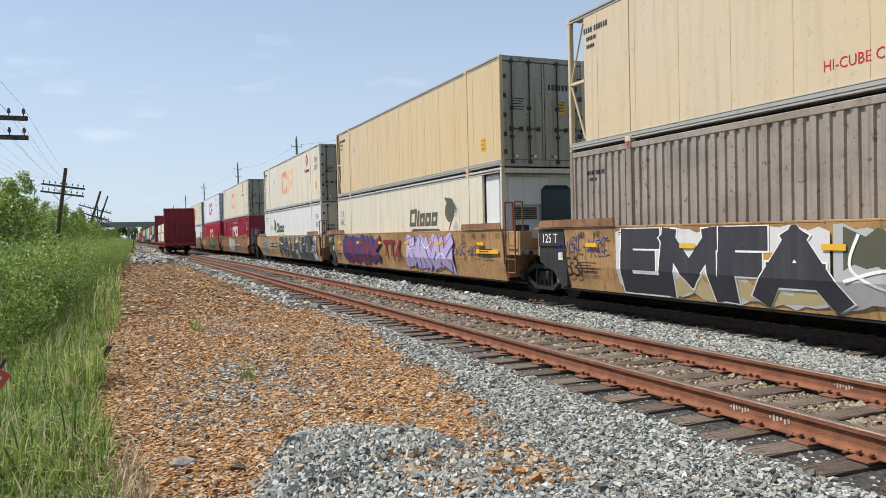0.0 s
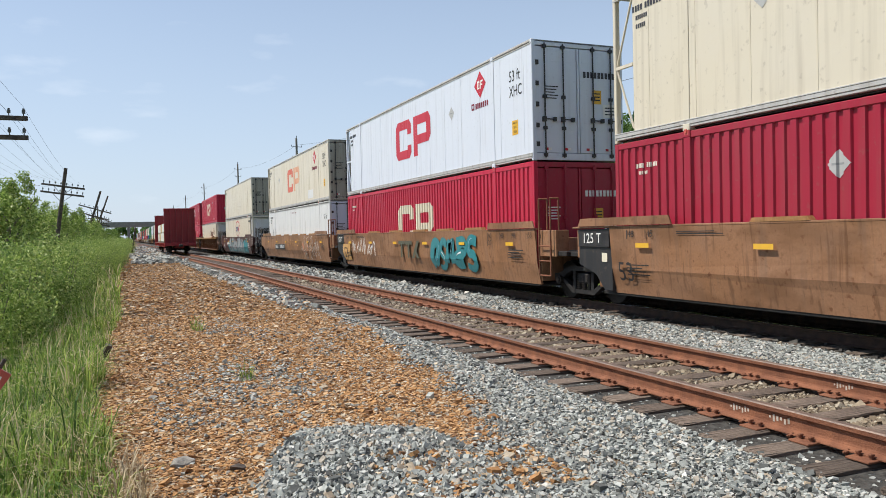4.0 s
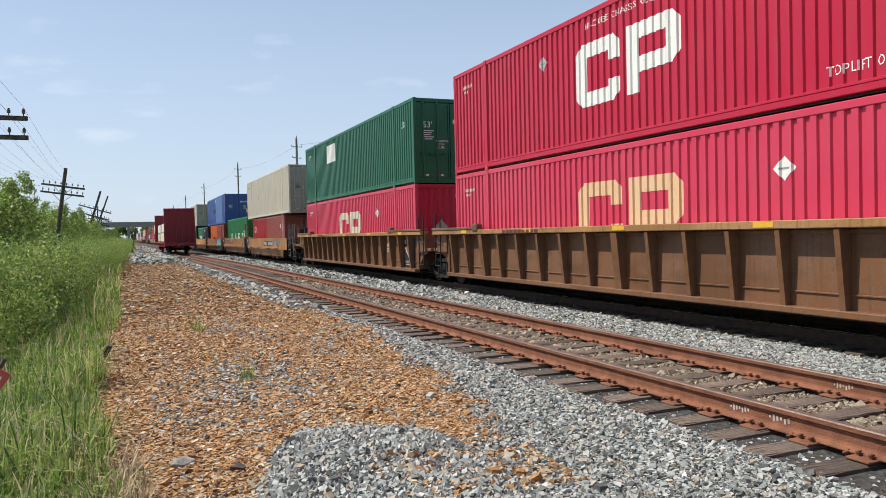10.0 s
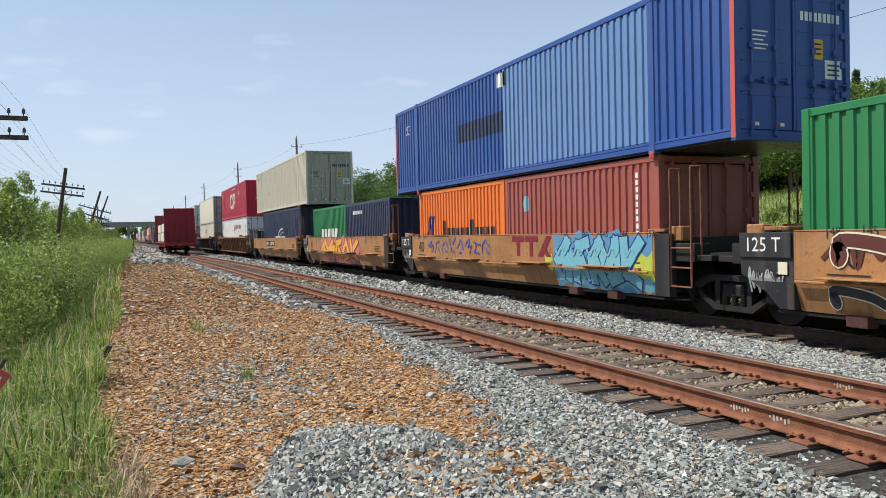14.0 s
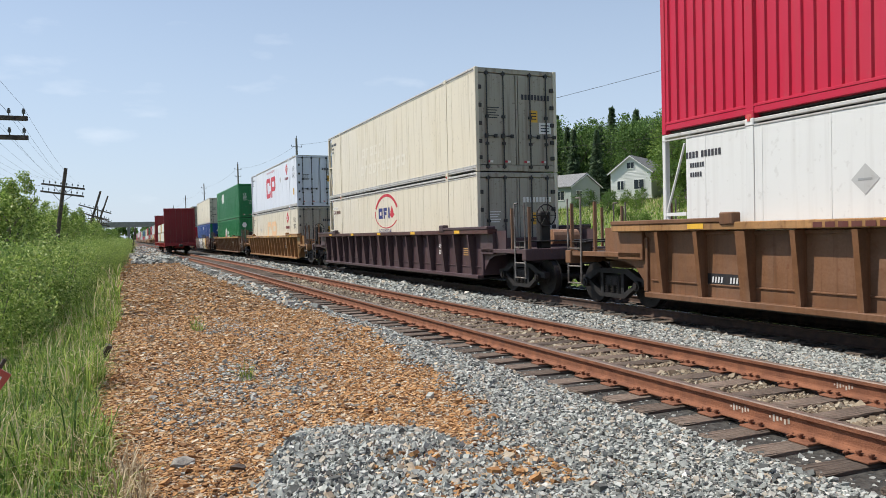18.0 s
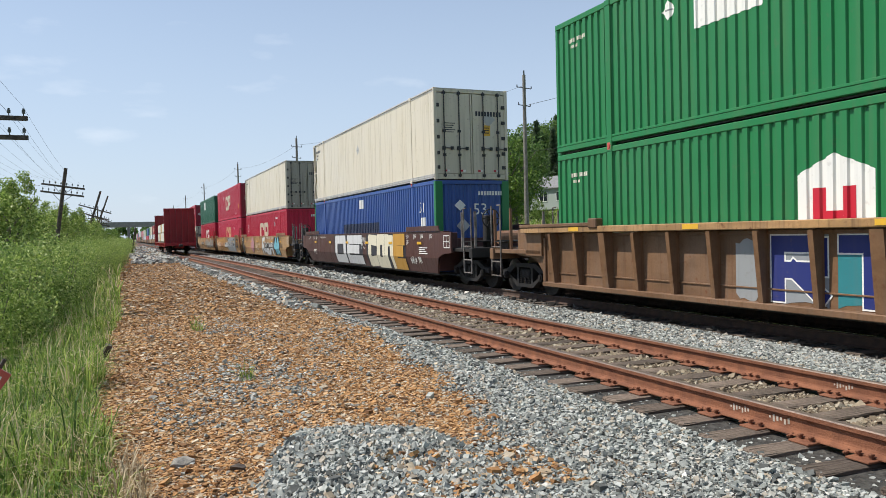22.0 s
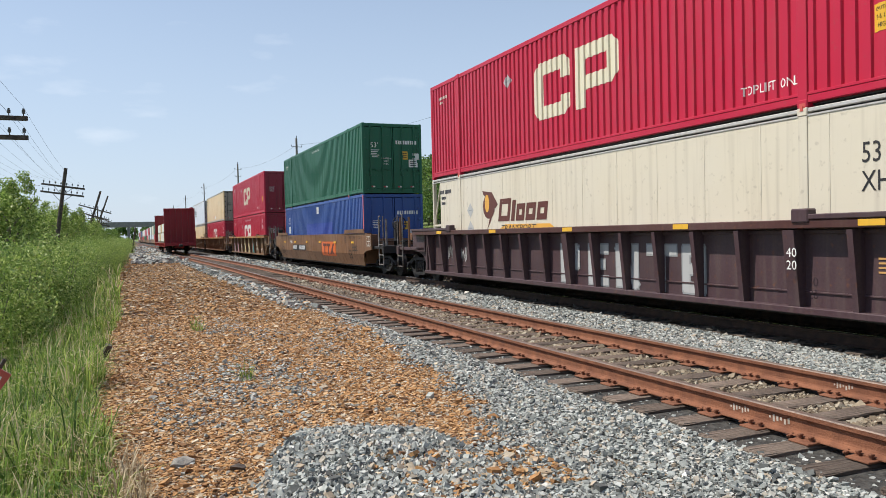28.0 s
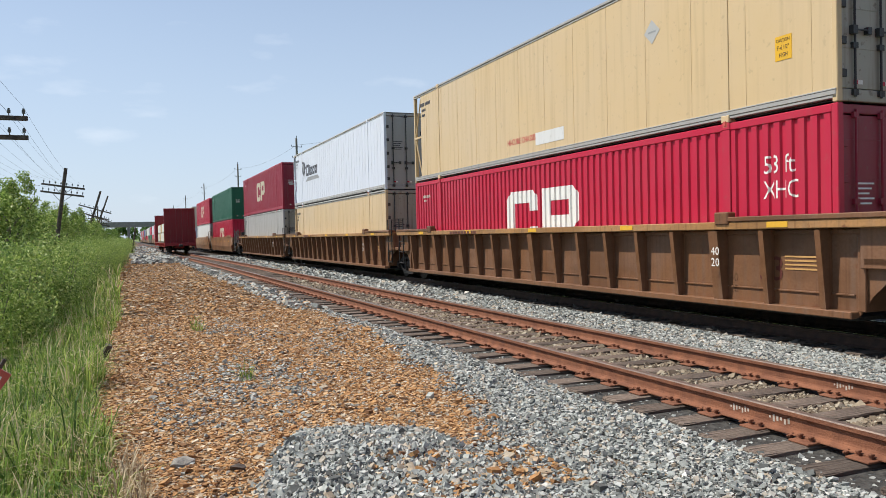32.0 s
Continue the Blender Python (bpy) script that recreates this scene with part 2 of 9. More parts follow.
CORR = 0.22  # pitch of the corrugation
DEPTH = 0.036
WAVE = (0.40, 0.50, 0.80, 0.90)  # where crest, fall, trough and rise end


def corr_x(y):
    """How far the sheet lies behind its crest at y."""
    f = (y / CORR) % 1.0
    a, b, c, d = WAVE
    if f <= a or f >= d:
        return 0.0
    if f < b:
        return DEPTH * (f - a) / (b - a)
    return DEPTH if f <= c else DEPTH * (d - f) / (d - c)


def corr_breaks(y0, y1):
    out, k = [], math.floor(y0 / CORR)
    while k * CORR < y1:
        out += [(k + f) * CORR for f in WAVE]
        k += 1
    return [y for y in out if y0 < y < y1]


def marking(parent, polys, ink, x, wavy=False, name="marking", label="", end=False, knuckle=False, layer=0, steps=None):
    """Paint on the near side (plane x) or, with end, on the leading end (plane y = x); polys in (u, v).
    On the side u runs so that writing reads from outside: y = -u. knuckle: follow a well's leaning lower side."""
    bm = bmesh.new()
    for i, poly in enumerate(polys):
        try:
            bm.faces.new([bm.verts.new((u, v, steps[i] if steps else (0.0004 * (i % 7) if len(polys) < 40 else 0.0))) for u, v in poly])
        except ValueError:
            pass
    if wavy:
        us = [v.co.x for v in bm.verts]
        for y in corr_breaks(-max(us), -min(us)):
            bmesh.ops.bisect_plane(bm, geom=bm.verts[:] + bm.edges[:] + bm.faces[:], plane_co=(-y, 0, 0), plane_no=(1, 0, 0))
    if knuckle:
        bmesh.ops.bisect_plane(bm, geom=bm.verts[:] + bm.edges[:] + bm.faces[:], plane_co=(0, 0.80, 0), plane_no=(0, 1, 0))
    x -= 0.005 + 0.003 * layer
    for v in bm.verts:
        u, h, k = v.co
        v.co = (u, x - k, h) if end else (x - k + (corr_x(-u) if wavy else 0.0) + (0.32 * max(0.0, 0.80 - h) if knuckle else 0.0), -u, h)
    bmesh.ops.recalc_face_normals(bm, faces=bm.faces[:])
    for f in bm.faces:
        if (f.normal.y if end else f.normal.x) > 0:
            f.normal_flip()
    return part(name, bm, INK[ink] if ink in INK else PAINT[ink], parent, label)
# ---------------------------------------------------------------- loose material
def island_mat(name, ramp, rough=0.9, grain=30.0, kind="Random Per Island", trans=0.0):
    """A material whose colour differs from piece to piece of a joined mesh."""
    m, t, b = mat(name, rough)
    g = t.nodes.new("ShaderNodeNewGeometry")
    r = t.nodes.new("ShaderNodeValToRGB")
    el = r.color_ramp.elements
    while len(el) < len(ramp):
        el.new(0.5)
    for e, (p, c) in zip(el, ramp):
        e.position, e.color = p, (*c, 1)
    t.links.new(g.outputs[kind], r.inputs[0])
    v = coords(t)
    f = noise_fac(t, v, grain, 4.0, 0.3, 0.7)
    mul = t.nodes.new("ShaderNodeMapRange")
    mul.inputs["To Min"].default_value, mul.inputs["To Max"].default_value = 0.72, 1.2
    t.links.new(f, mul.inputs["Value"])
    col = blend(t, 1.0, r.outputs[0], mul.outputs[0], "MULTIPLY")
    t.links.new(col, b.inputs["Base Color"])
    if trans:
        b.inputs["Specular IOR Level"].default_value = 0.25
        tr = t.nodes.new("ShaderNodeBsdfTranslucent")
        mx = t.nodes.new("ShaderNodeMixShader")
        mx.inputs[0].default_value = trans
        t.links.new(col, tr.inputs[0])
        t.links.new(b.outputs[0], mx.inputs[1])
        t.links.new(tr.outputs[0], mx.inputs[2])
        t.links.new(mx.outputs[0], t.nodes["Material Output"].inputs[0])
    return m


STONE = island_mat("grey_ballast", [(0.0, (0.06, 0.061, 0.056)), (0.22, (0.19, 0.198, 0.182)), (0.55, (0.36, 0.375, 0.34)), (0.80, (0.44, 0.445, 0.41)), (0.9, (0.36, 0.28, 0.19)), (1.0, (0.58, 0.58, 0.54))], 0.85, 25)
SHALE = island_mat("brown_shale", [(0.0, (0.12, 0.058, 0.026)), (0.25, (0.31, 0.153, 0.055)), (0.5, (0.44, 0.232, 0.085)), (0.72, (0.49, 0.30, 0.142)), (0.9, (0.36, 0.30, 0.22)), (1.0, (0.64, 0.51, 0.35))], 0.9, 25)
CRIB = island_mat("stained_ballast", [(0.0, (0.09, 0.066, 0.045)), (0.4, (0.20, 0.15, 0.098)), (0.75, (0.29, 0.235, 0.16)), (1.0, (0.42, 0.37, 0.28))], 0.9, 25)
# near-black greys that put the train's shade into the stones' colour
TRAINSHADE = island_mat("shade_painted_ballast", [(0.0, (0.03, 0.027, 0.024)), (0.6, (0.07, 0.064, 0.055)), (1.0, (0.13, 0.12, 0.10))], 0.85, 25)
BLADE = island_mat("grass_blades", [(0.0, (0.08, 0.15, 0.03)), (0.3, (0.19, 0.30, 0.055)), (0.55, (0.31, 0.42, 0.085)), (0.75, (0.43, 0.49, 0.15)), (0.86, (0.58, 0.48, 0.28)), (1.0, (0.76, 0.64, 0.44))], 0.6, 8, trans=0.45)
LEAF = island_mat("shrub_leaves", [(0.0, (0.10, 0.18, 0.04)), (0.4, (0.23, 0.34, 0.075)), (0.8, (0.38, 0.48, 0.13)), (1.0, (0.54, 0.60, 0.24))], 0.5, 8, trans=0.42)
# hillside leaf greens, lightened to paint in the distance haze
LEAF2 = island_mat("tree_leaves", [(0.0, (0.055, 0.11, 0.03)), (0.5, (0.11, 0.195, 0.05)), (1.0, (0.20, 0.31, 0.085))], 0.55, 3, trans=0.35)
LEAF3 = island_mat("birch_leaves", [(0.0, (0.08, 0.145, 0.03)), (0.5, (0.155, 0.25, 0.05)), (1.0, (0.26, 0.36, 0.09))], 0.55, 3, trans=0.45)
# needle greens paler than spruce, with far haze mixed into the colour
NEEDLE = island_mat("spruce_needles", [(0.0, (0.06, 0.10, 0.055)), (0.5, (0.12, 0.18, 0.095)), (1.0, (0.20, 0.265, 0.145))], 0.6, 3, trans=0.35)
BARK = grime("grey_bark", (0.10, 0.085, 0.07), (0.20, 0.18, 0.155), 9.0, 0.95)
OLDWOOD = grime("creosoted_old_wood", (0.06, 0.048, 0.04), (0.13, 0.105, 0.085), 8.0, 0.95)

rng = np.random.default_rng(7)


def cube_template(flat):
    """A broken stone: a cube with its corners knocked about."""
    c = np.array([(x, y, z) for x in (-1, 1) for y in (-1, 1) for z in (-1, 1)], float) * 0.5
    c *= rng.uniform(0.66, 1.06, (8, 1))
    c += rng.uniform(-0.11, 0.11, c.shape)
    c[:, 2] *= flat
    return c


CUBE_F = np.array([(0, 1, 3, 2), (4, 6, 7, 5), (0, 4, 5, 1), (2, 3, 7, 6), (0, 2, 6, 4), (1, 5, 7, 3)])


def rot_xyz(n, tilt):
    a, b, c = rng.uniform(-tilt, tilt, n), rng.uniform(-tilt, tilt, n), rng.uniform(0, 2 * np.pi, n)
    ca, sa, cb, sb, cc, sc = np.cos(a), np.sin(a), np.cos(b), np.sin(b), np.cos(c), np.sin(c)
    m = np.empty((n, 3, 3))
    m[:, 0] = np.stack([cb * cc, sa * sb * cc - ca * sc, ca * sb * cc + sa * sc], 1)
    m[:, 1] = np.stack([cb * sc, sa * sb * sc + ca * cc, ca * sb * sc - sa * cc], 1)
    m[:, 2] = np.stack([-sb, sa * cb, ca * cb], 1)
    return m


def quads_mesh(name, V, F, material):
    me = bpy.data.meshes.new(name)
    me.vertices.add(len(V))
    me.vertices.foreach_set("co", V.astype(np.float32).ravel())
    k = F.shape[1]
    me.loops.add(F.size)
    me.loops.foreach_set("vertex_index", F.astype(np.int32).ravel())
    me.polygons.add(len(F))
    me.polygons.foreach_set("loop_start", np.arange(0, F.size, k, dtype=np.int32))
    me.polygons.foreach_set("use_smooth", np.zeros(len(F), dtype=bool))
    me.update(calc_edges=True)
    me.materials.append(material)
    return me


def scatter_stones(name, xy, zf, size, material, label, flat=0.6, tilt=0.5, sink=0.12):
    n = len(xy)
    temps = np.stack([cube_template(flat) for _ in range(24)])
    base = temps[rng.integers(0, 24, n)]
    s = size[:, None, None] * rng.uniform(0.6, 1.4, (n, 1, 3))
    V = np.einsum("nij,nkj->nki", rot_xyz(n, tilt), base * s)
    z = np.array([zf(a, b) for a, b in xy])
    V += np.stack([xy[:, 0], xy[:, 1], z + size * flat * (0.5 - sink)], 1)[:, None, :]
    F = (CUBE_F[None] + (np.arange(n) * 8)[:, None, None]).reshape(-1, 4)
    return tagged(new(name, quads_mesh(name, V.reshape(-1, 3), F, material)), label, "stones", "", "stuff")


# ---------------------------------------------------------------- ground
SIDING_X, SIDING_Z = 5.62, 0.10


def bend(y):
    """The siding eases to the left far off."""
    return -0.55 * max(0.0, min(1.0, (y - 38) / 42)) ** 1.5


def wob(x, y, k=1.0):
    return noise.noise(Vector((x * k, y * k, 3.1)))


def grey_edge(y):
    """Where the grey ballast gives way to brown shale."""
    for (ya, xa), (yb, xb) in zip(EDGE, EDGE[1:]):
        if y <= yb:
            return xa + (xb - xa) * (y - ya) / (yb - ya)
    return EDGE[-1][1]


EDGE = [(0.0, 0.35), (5.1, 0.78), (5.35, 0.95), (5.5, 2.75), (6.05, 2.98), (6.85, 3.28), (7.75, 3.45), (9.4, 3.6), (13.0, 4.05), (20, 4.1), (34, 4.1), (200, 3.9)]
HEAP = [(0.78, 5.1), (1.02, 5.78), (1.42, 6.62), (1.95, 6.5), (2.42, 6.08), (2.5, 5.4)]


def on_heap(x, y):
    """A low tongue of grey stones tipped over the shale."""
    return 0.78 < x < 2.5 and y < float(np.interp(x, [p for p, _ in HEAP], [q for _, q in HEAP])) + 0.12 * wob(x, y, 3.0) + 0.08 * rng.normal()


def is_grey(x, y):
    ragged = 0.22 * wob(x, y, 1.3) + 0.16 * wob(x, y, 5.0) + 0.13 * rng.normal()
    if x > grey_edge(y) + ragged or on_heap(x, y):
        return True
    drift = 1.6 * math.exp(-((x - 1.35 - 0.12 * (y - 8.8)) / 0.75) ** 2 - ((y - 9.4) / 1.5) ** 2) * (0.5 + wob(x, y, 3.0))
    return x > 0.2 and rng.random() < 0.015 + min(0.40, 0.35 * max(0.0, drift)) + min(0.10, max(0.0, 2.0 * (noise.noise(Vector((x * 0.9 + 7, y * 0.45, 0.3))) - 0.22 + 0.2 * wob(x, y, 4.0))))


def bank_edge(y):
    """Where the shale pad ends and the grass begins."""
    return float(np.interp(y, (3.5, 5.6, 8.0, 10.0, 19.0, 34.0, 60.0, 110.0), (-0.02, -0.08, -0.30, -0.36, -0.18, -0.34, -0.2, 0.4))) + 0.12 * noise.noise(Vector((0.0, y * 0.8, 9.0)))


def ground_z(x, y):
    z = -0.20 + 0.065 * min(1.0, max(0.0, (x - 3.2) / 0.6)) * min(1.0, max(0.0, (8.2 - x) / 0.8))
    z += 0.10 * math.exp(-((x - 1.65) / 0.75) ** 2 - ((y - 5.6 + 0.15 * (x - 1.65)) / 0.7) ** 2)
    d = bank_edge(y) - x
    if d > 0:
        z -= min(0.75, 0.28 * d)
    if x > 13:
        z = -0.20 - min(0.9, (x - 13) * 0.5) if x < 15 else -1.1 + 0.12 * max(0.0, min(x, 90.0) - 16) + 0.05 * max(0.0, min(x, 300.0) - 90)
    if abs(x) < 16 and -5 < y < 120:
        z += 0.025 * wob(x, y, 0.8) + (0.05 * wob(x, y, 0.35) if x < 3.4 else 0.0)
    return z


def ground_mat():
    """Dark grey ballast ground by the tracks, brown shale beside them, soil and grass beyond."""
    m, t, b = mat("trackside_ground", 0.95)
    v = coords(t)
    sep = t.nodes.new("ShaderNodeSeparateXYZ")
    t.links.new(v, sep.inputs[0])
    f1, f2 = noise_fac(t, v, 14.0, 8.0, 0.3, 0.7), noise_fac(t, v, 1.2, 5.0, 0.35, 0.65)
    fine = noise_fac(t, v, 45.0, 3.0, 0.3, 0.7)
    # brown and grey are darkened to paint in the shade between stones
    brown = blend(t, f1, (0.075, 0.038, 0.016), (0.26, 0.145, 0.062))
    brown = blend(t, scaled(t, f2, 0.35), brown, (0.30, 0.25, 0.19))
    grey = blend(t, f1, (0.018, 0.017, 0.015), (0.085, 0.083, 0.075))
    grass = blend(t, f1, (0.10, 0.15, 0.035), (0.24, 0.31, 0.08))

    def step(lo, hi):
        r = t.nodes.new("ShaderNodeMapRange")
        r.inputs["From Min"].default_value, r.inputs["From Max"].default_value = lo, hi
        add = t.nodes.new("ShaderNodeMath")
        add.inputs[1].default_value = 0.0
        t.links.new(sep.outputs[0], r.inputs["Value"])
        return r.outputs[0]
    # dark strip below the train, its shade painted into the ground
    train_shade = blend(t, f1, (0.018, 0.016, 0.014), (0.06, 0.054, 0.046))
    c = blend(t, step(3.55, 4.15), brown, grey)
    c = blend(t, step(8.7, 9.2), c, train_shade)
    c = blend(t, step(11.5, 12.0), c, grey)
    c = blend(t, step(-0.35, -0.75), c, grass)
    c = blend(t, step(13.2, 14.2), c, grass)
    c = blend(t, scaled(t, fine, 0.4), c, (0.07, 0.055, 0.04))
    t.links.new(c, b.inputs["Base Color"])
    bump(t, b, f1, 0.9, 0.04)
    return m


def sheet(name, material, xs, ys, zfun, kind="structure", label="", category=""):
    V = np.array([(float(x), float(y), zfun(float(x), float(y))) for y in ys for x in xs])
    n = len(xs)
    F = np.array([(j * n + i, j * n + i + 1, (j + 1) * n + i + 1, (j + 1) * n + i) for j in range(len(ys) - 1) for i in range(n - 1)])
    me = quads_mesh(name, V, F, material)
    me.polygons.foreach_set("use_smooth", np.ones(len(me.polygons), dtype=bool))
    return tagged(new(name, me), label, category, "", kind)


gx = np.concatenate([[-3000, -1500, -700, -300, -150, -80, -50, -30, -20, -14, -10], np.arange(-8, 14.01, 0.25), np.arange(14.5, 30, 1.0), np.arange(30, 130, 5.0), [150, 200, 300, 500, 900, 1600, 3000]])
gy = np.concatenate([[-600, -300, -120, -60, -30, -15, -8], np.arange(-5, 40, 0.25), np.arange(40, 120, 1.0), np.arange(122, 400, 8.0), [450, 600, 900, 1500, 2500, 4500]])
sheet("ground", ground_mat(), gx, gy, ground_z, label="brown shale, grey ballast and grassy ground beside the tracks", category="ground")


def sow(n, x0, x1, y0, y1, test=None):
    xy = np.stack([rng.uniform(x0, x1, n), rng.uniform(y0, y1, n)], 1)
    if test:
        xy = xy[[test(a, b) for a, b in xy]]
    return xy


def sizes(n, mean, spread=0.35):
    return mean * np.exp(rng.normal(0, spread, n))


def off_rail(x, y):
    c = SIDING_X + bend(y)
    return min(abs(x - c - 0.755), abs(x - c + 0.755)) > 0.09


def on_tie(x, y):
    return abs(x - SIDING_X - bend(y)) < 1.32 and abs(((y - 1.7) / 0.5 + 0.5) % 1.0 - 0.5) < 0.25


def pack(x0, x1, y0, y1, step, grow=0.55, test=None, jitter=0.42):
    """Places for stones lying side by side; they stand wider apart farther off."""
    out, y = [], y0
    while y < y1:
        d = step * max(1.0, y / 7.0) ** grow
        xs = np.arange(x0, x1, d) + rng.uniform(0, d)
        out.append(np.stack([xs + rng.uniform(-jitter, jitter, len(xs)) * d, y + rng.uniform(-jitter, jitter, len(xs)) * d], 1))
        y += d * 0.9
    xy = np.concatenate(out)
    return xy[[bool(test(a, b)) for a, b in xy]] if test else xy


# grey ballast: thick near the camera, thinner and coarser far off
def lay(name, xy, zf, mean, spread, material, label, flat, tilt=0.55):
    s = sizes(len(xy), mean, spread) * np.maximum(1.0, xy[:, 1] / 7.0) ** 0.45
    scatter_stones(name, xy, zf, np.minimum(s, mean * 4), material, label, flat, tilt)


shoulder = lambda x, y: ground_z(x, y) - (0.03 if x > 4.3 else 0.0)
lay("ballast_stones", pack(0.2, 4.72, 2.9, 17, 0.0245, 0.6, test=lambda x, y: is_grey(x, y) and not on_tie(x, y)), shoulder, 0.0235, 0.24, STONE, "crushed blue-grey ballast stones beside the siding", 0.72, 0.5)
lay("ballast_stones", pack(0.4, 4.72, 2.9, 12, 0.10, test=lambda x, y: is_grey(x, y) and not on_tie(x, y)), lambda x, y: shoulder(x, y) + 0.012, 0.032, 0.2, STONE, "larger loose ballast stones beside the siding", 0.7, 0.6)
six = lambda x, y: ground_z(x, y) - (0.03 if x < 6.95 else 0.0)
lay("ballast_stones", pack(6.55, 8.95, 4.5, 28, 0.029, 0.6, test=lambda x, y: not on_tie(x, y)), six, 0.028, 0.25, STONE, "crushed blue-grey ballast stones between the tracks", 0.75, 0.6)
xy = sow(16000, 3.6, 9.2, 17, 75, lambda x, y: (x < 4.3 + bend(y) or x > 6.95 + bend(y)) and rng.random() < 1.5 - y / 60)
lay("ballast_stones", xy, ground_z, 0.05, 0.3, STONE, "crushed blue-grey ballast stones along the siding", 0.6)
lay("crib_stones", pack(4.98, 6.3, 3.0, 30, 0.027, test=lambda x, y: off_rail(x, y) and not on_tie(x, y)), lambda x, y: -0.142, 0.028, 0.32, CRIB, "brown-stained ballast stones between the sleepers", 0.75, 0.8)
# stones below the train, coloured for its shade
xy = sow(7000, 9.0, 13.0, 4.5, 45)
lay("ballast_stones", xy, lambda x, y: -0.22, 0.045, 0.3, TRAINSHADE, "oil-stained ballast stones under the train", 0.7)
# brown shale
pad = lambda x, y: not is_grey(x, y) and x > bank_edge(y) - 0.1
lay("shale_chips", pack(-0.6, 4.1, 3.6, 18, 0.0195, 0.65, test=pad), ground_z, 0.019, 0.34, SHALE, "flat orange-brown shale chips", 0.4, 0.35)
lay("shale_chips", pack(-0.6, 4.1, 3.6, 14, 0.11, test=pad), lambda x, y: ground_z(x, y) + 0.008, 0.032, 0.3, SHALE, "larger flat shale pieces", 0.36, 0.3)
lay("shale_chips", pack(-0.6, 4.3, 17.5, 90, 0.045, 0.75, lambda x, y: x > bank_edge(y)), ground_z, 0.027, 0.45, SHALE, "flat orange-brown shale chips", 0.36, 0.3)
lay("ballast_stones", pack(0.6, 4.2, 58, 190, 0.10, 0.5, lambda x, y: rng.random() < 0.55), ground_z, 0.085, 0.3, STONE, "pale ballast stones beside the far siding", 0.6)
lay("shale_chips", pack(-0.2, 4.2, 88, 190, 0.10, 0.5, lambda x, y: x > bank_edge(y)), ground_z, 0.075, 0.3, SHALE, "brown shale chips far along the siding", 0.4)
# the same ground goes on beside and behind the camera
xy = sow(9000, 0.3, 4.72, -7, 2.95, lambda x, y: x > 2.2 + 0.3 * wob(x, y, 1.3) and not on_tie(x, y))
lay("ballast_stones", xy, ground_z, 0.042, 0.3, STONE, "crushed blue-grey ballast stones beside the siding", 0.8, 0.9)
xy = sow(9000, -0.6, 2.4, -7, 3.7, lambda x, y: y < 2.95 or x < 0.35)
lay("shale_chips", xy, ground_z, 0.028, 0.45, SHALE, "flat orange-brown shale chips", 0.42, 0.45)
xy = sow(7000, 6.55, 8.95, -7, 4.6, lambda x, y: not on_tie(x, y))
lay("ballast_stones", xy, ground_z, 0.05, 0.3, STONE, "crushed blue-grey ballast stones between the tracks", 0.8, 0.9)
xy = sow(4000, 4.98, 6.3, -7, 3.0, lambda x, y: off_rail(x, y) and not on_tie(x, y))
lay("crib_stones", xy, lambda x, y: -0.142, 0.04, 0.32, CRIB, "brown-stained ballast stones between the sleepers", 0.75, 0.9)
# a low heap of coarser stones
lay("ballast_stones", pack(0.7, 2.55, 4.3, 6.8, 0.033, test=on_heap), lambda x, y: ground_z(x, y) + 0.012, 0.031, 0.24, STONE, "low heap of coarse grey ballast stones", 0.75, 0.9)
lay("shale_gravel", sow(1300, 1.6, 3.0, 4.5, 5.35), lambda x, y: ground_z(x, y) + 0.012, 0.02, 0.5, SHALE, "sandy brown gravel spilt over the grey stones", 0.5, 0.6)
# single larger rocks
ROCK = grime("weathered_rock", (0.20, 0.185, 0.16), (0.38, 0.35, 0.30), 9.0, 0.9)
DARKROCK = grime("dark_rock", (0.07, 0.055, 0.045), (0.15, 0.115, 0.09), 9.0, 0.9)
for x, y, s in ((0.36, 6.17, 0.17), (0.73, 5.74, 0.13), (1.8, 6.86, 0.10), (0.25, 9.0, 0.1), (1.6, 7.2, 0.09), (2.6, 7.6, 0.09), (0.5, 11.4, 0.12)):
    bm = bmesh.new()
    bmesh.ops.create_icosphere(bm, subdivisions=1, radius=0.5)
    for v in bm.verts:
        v.co *= 1 + 0.75 * noise.noise(v.co * 2.3 + Vector((x * 9, y * 7, 0)))
        v.co.z *= 0.5
        v.co.x *= 1.25
        v.co = v.co * s
    ob = tagged(new("rock", mesh_of(bm, "rock", ROCK if x not in (0.73, 2.6) else DARKROCK)), "angular grey rock lying on the shale", "rock")
    ob.matrix_basis = pose(x, y, ground_z(x, y) + s * 0.12, 8, -6, x * 200)
# ---------------------------------------------------------------- shipping containers
def thing(name, label, category, group="", kind=""):
    ob = new(name)
    ob.empty_display_size = 0.3
    return tagged(ob, label, category, group, kind)


def wavy_sheet(bm, x, y0, y1, z0, z1, out=-1):
    ys = [y0] + corr_breaks(y0, y1) + [y1]
    cols = []
    for y in ys:
        xx = x - out * corr_x(y)
        cols.append((bm.verts.new((xx, y, z0)), bm.verts.new((xx, y, z1))))
    for a, b in zip(cols, cols[1:]):
        bm.faces.new((a[0], a[1], b[1], b[0]) if out < 0 else (a[0], b[0], b[1], a[1]))


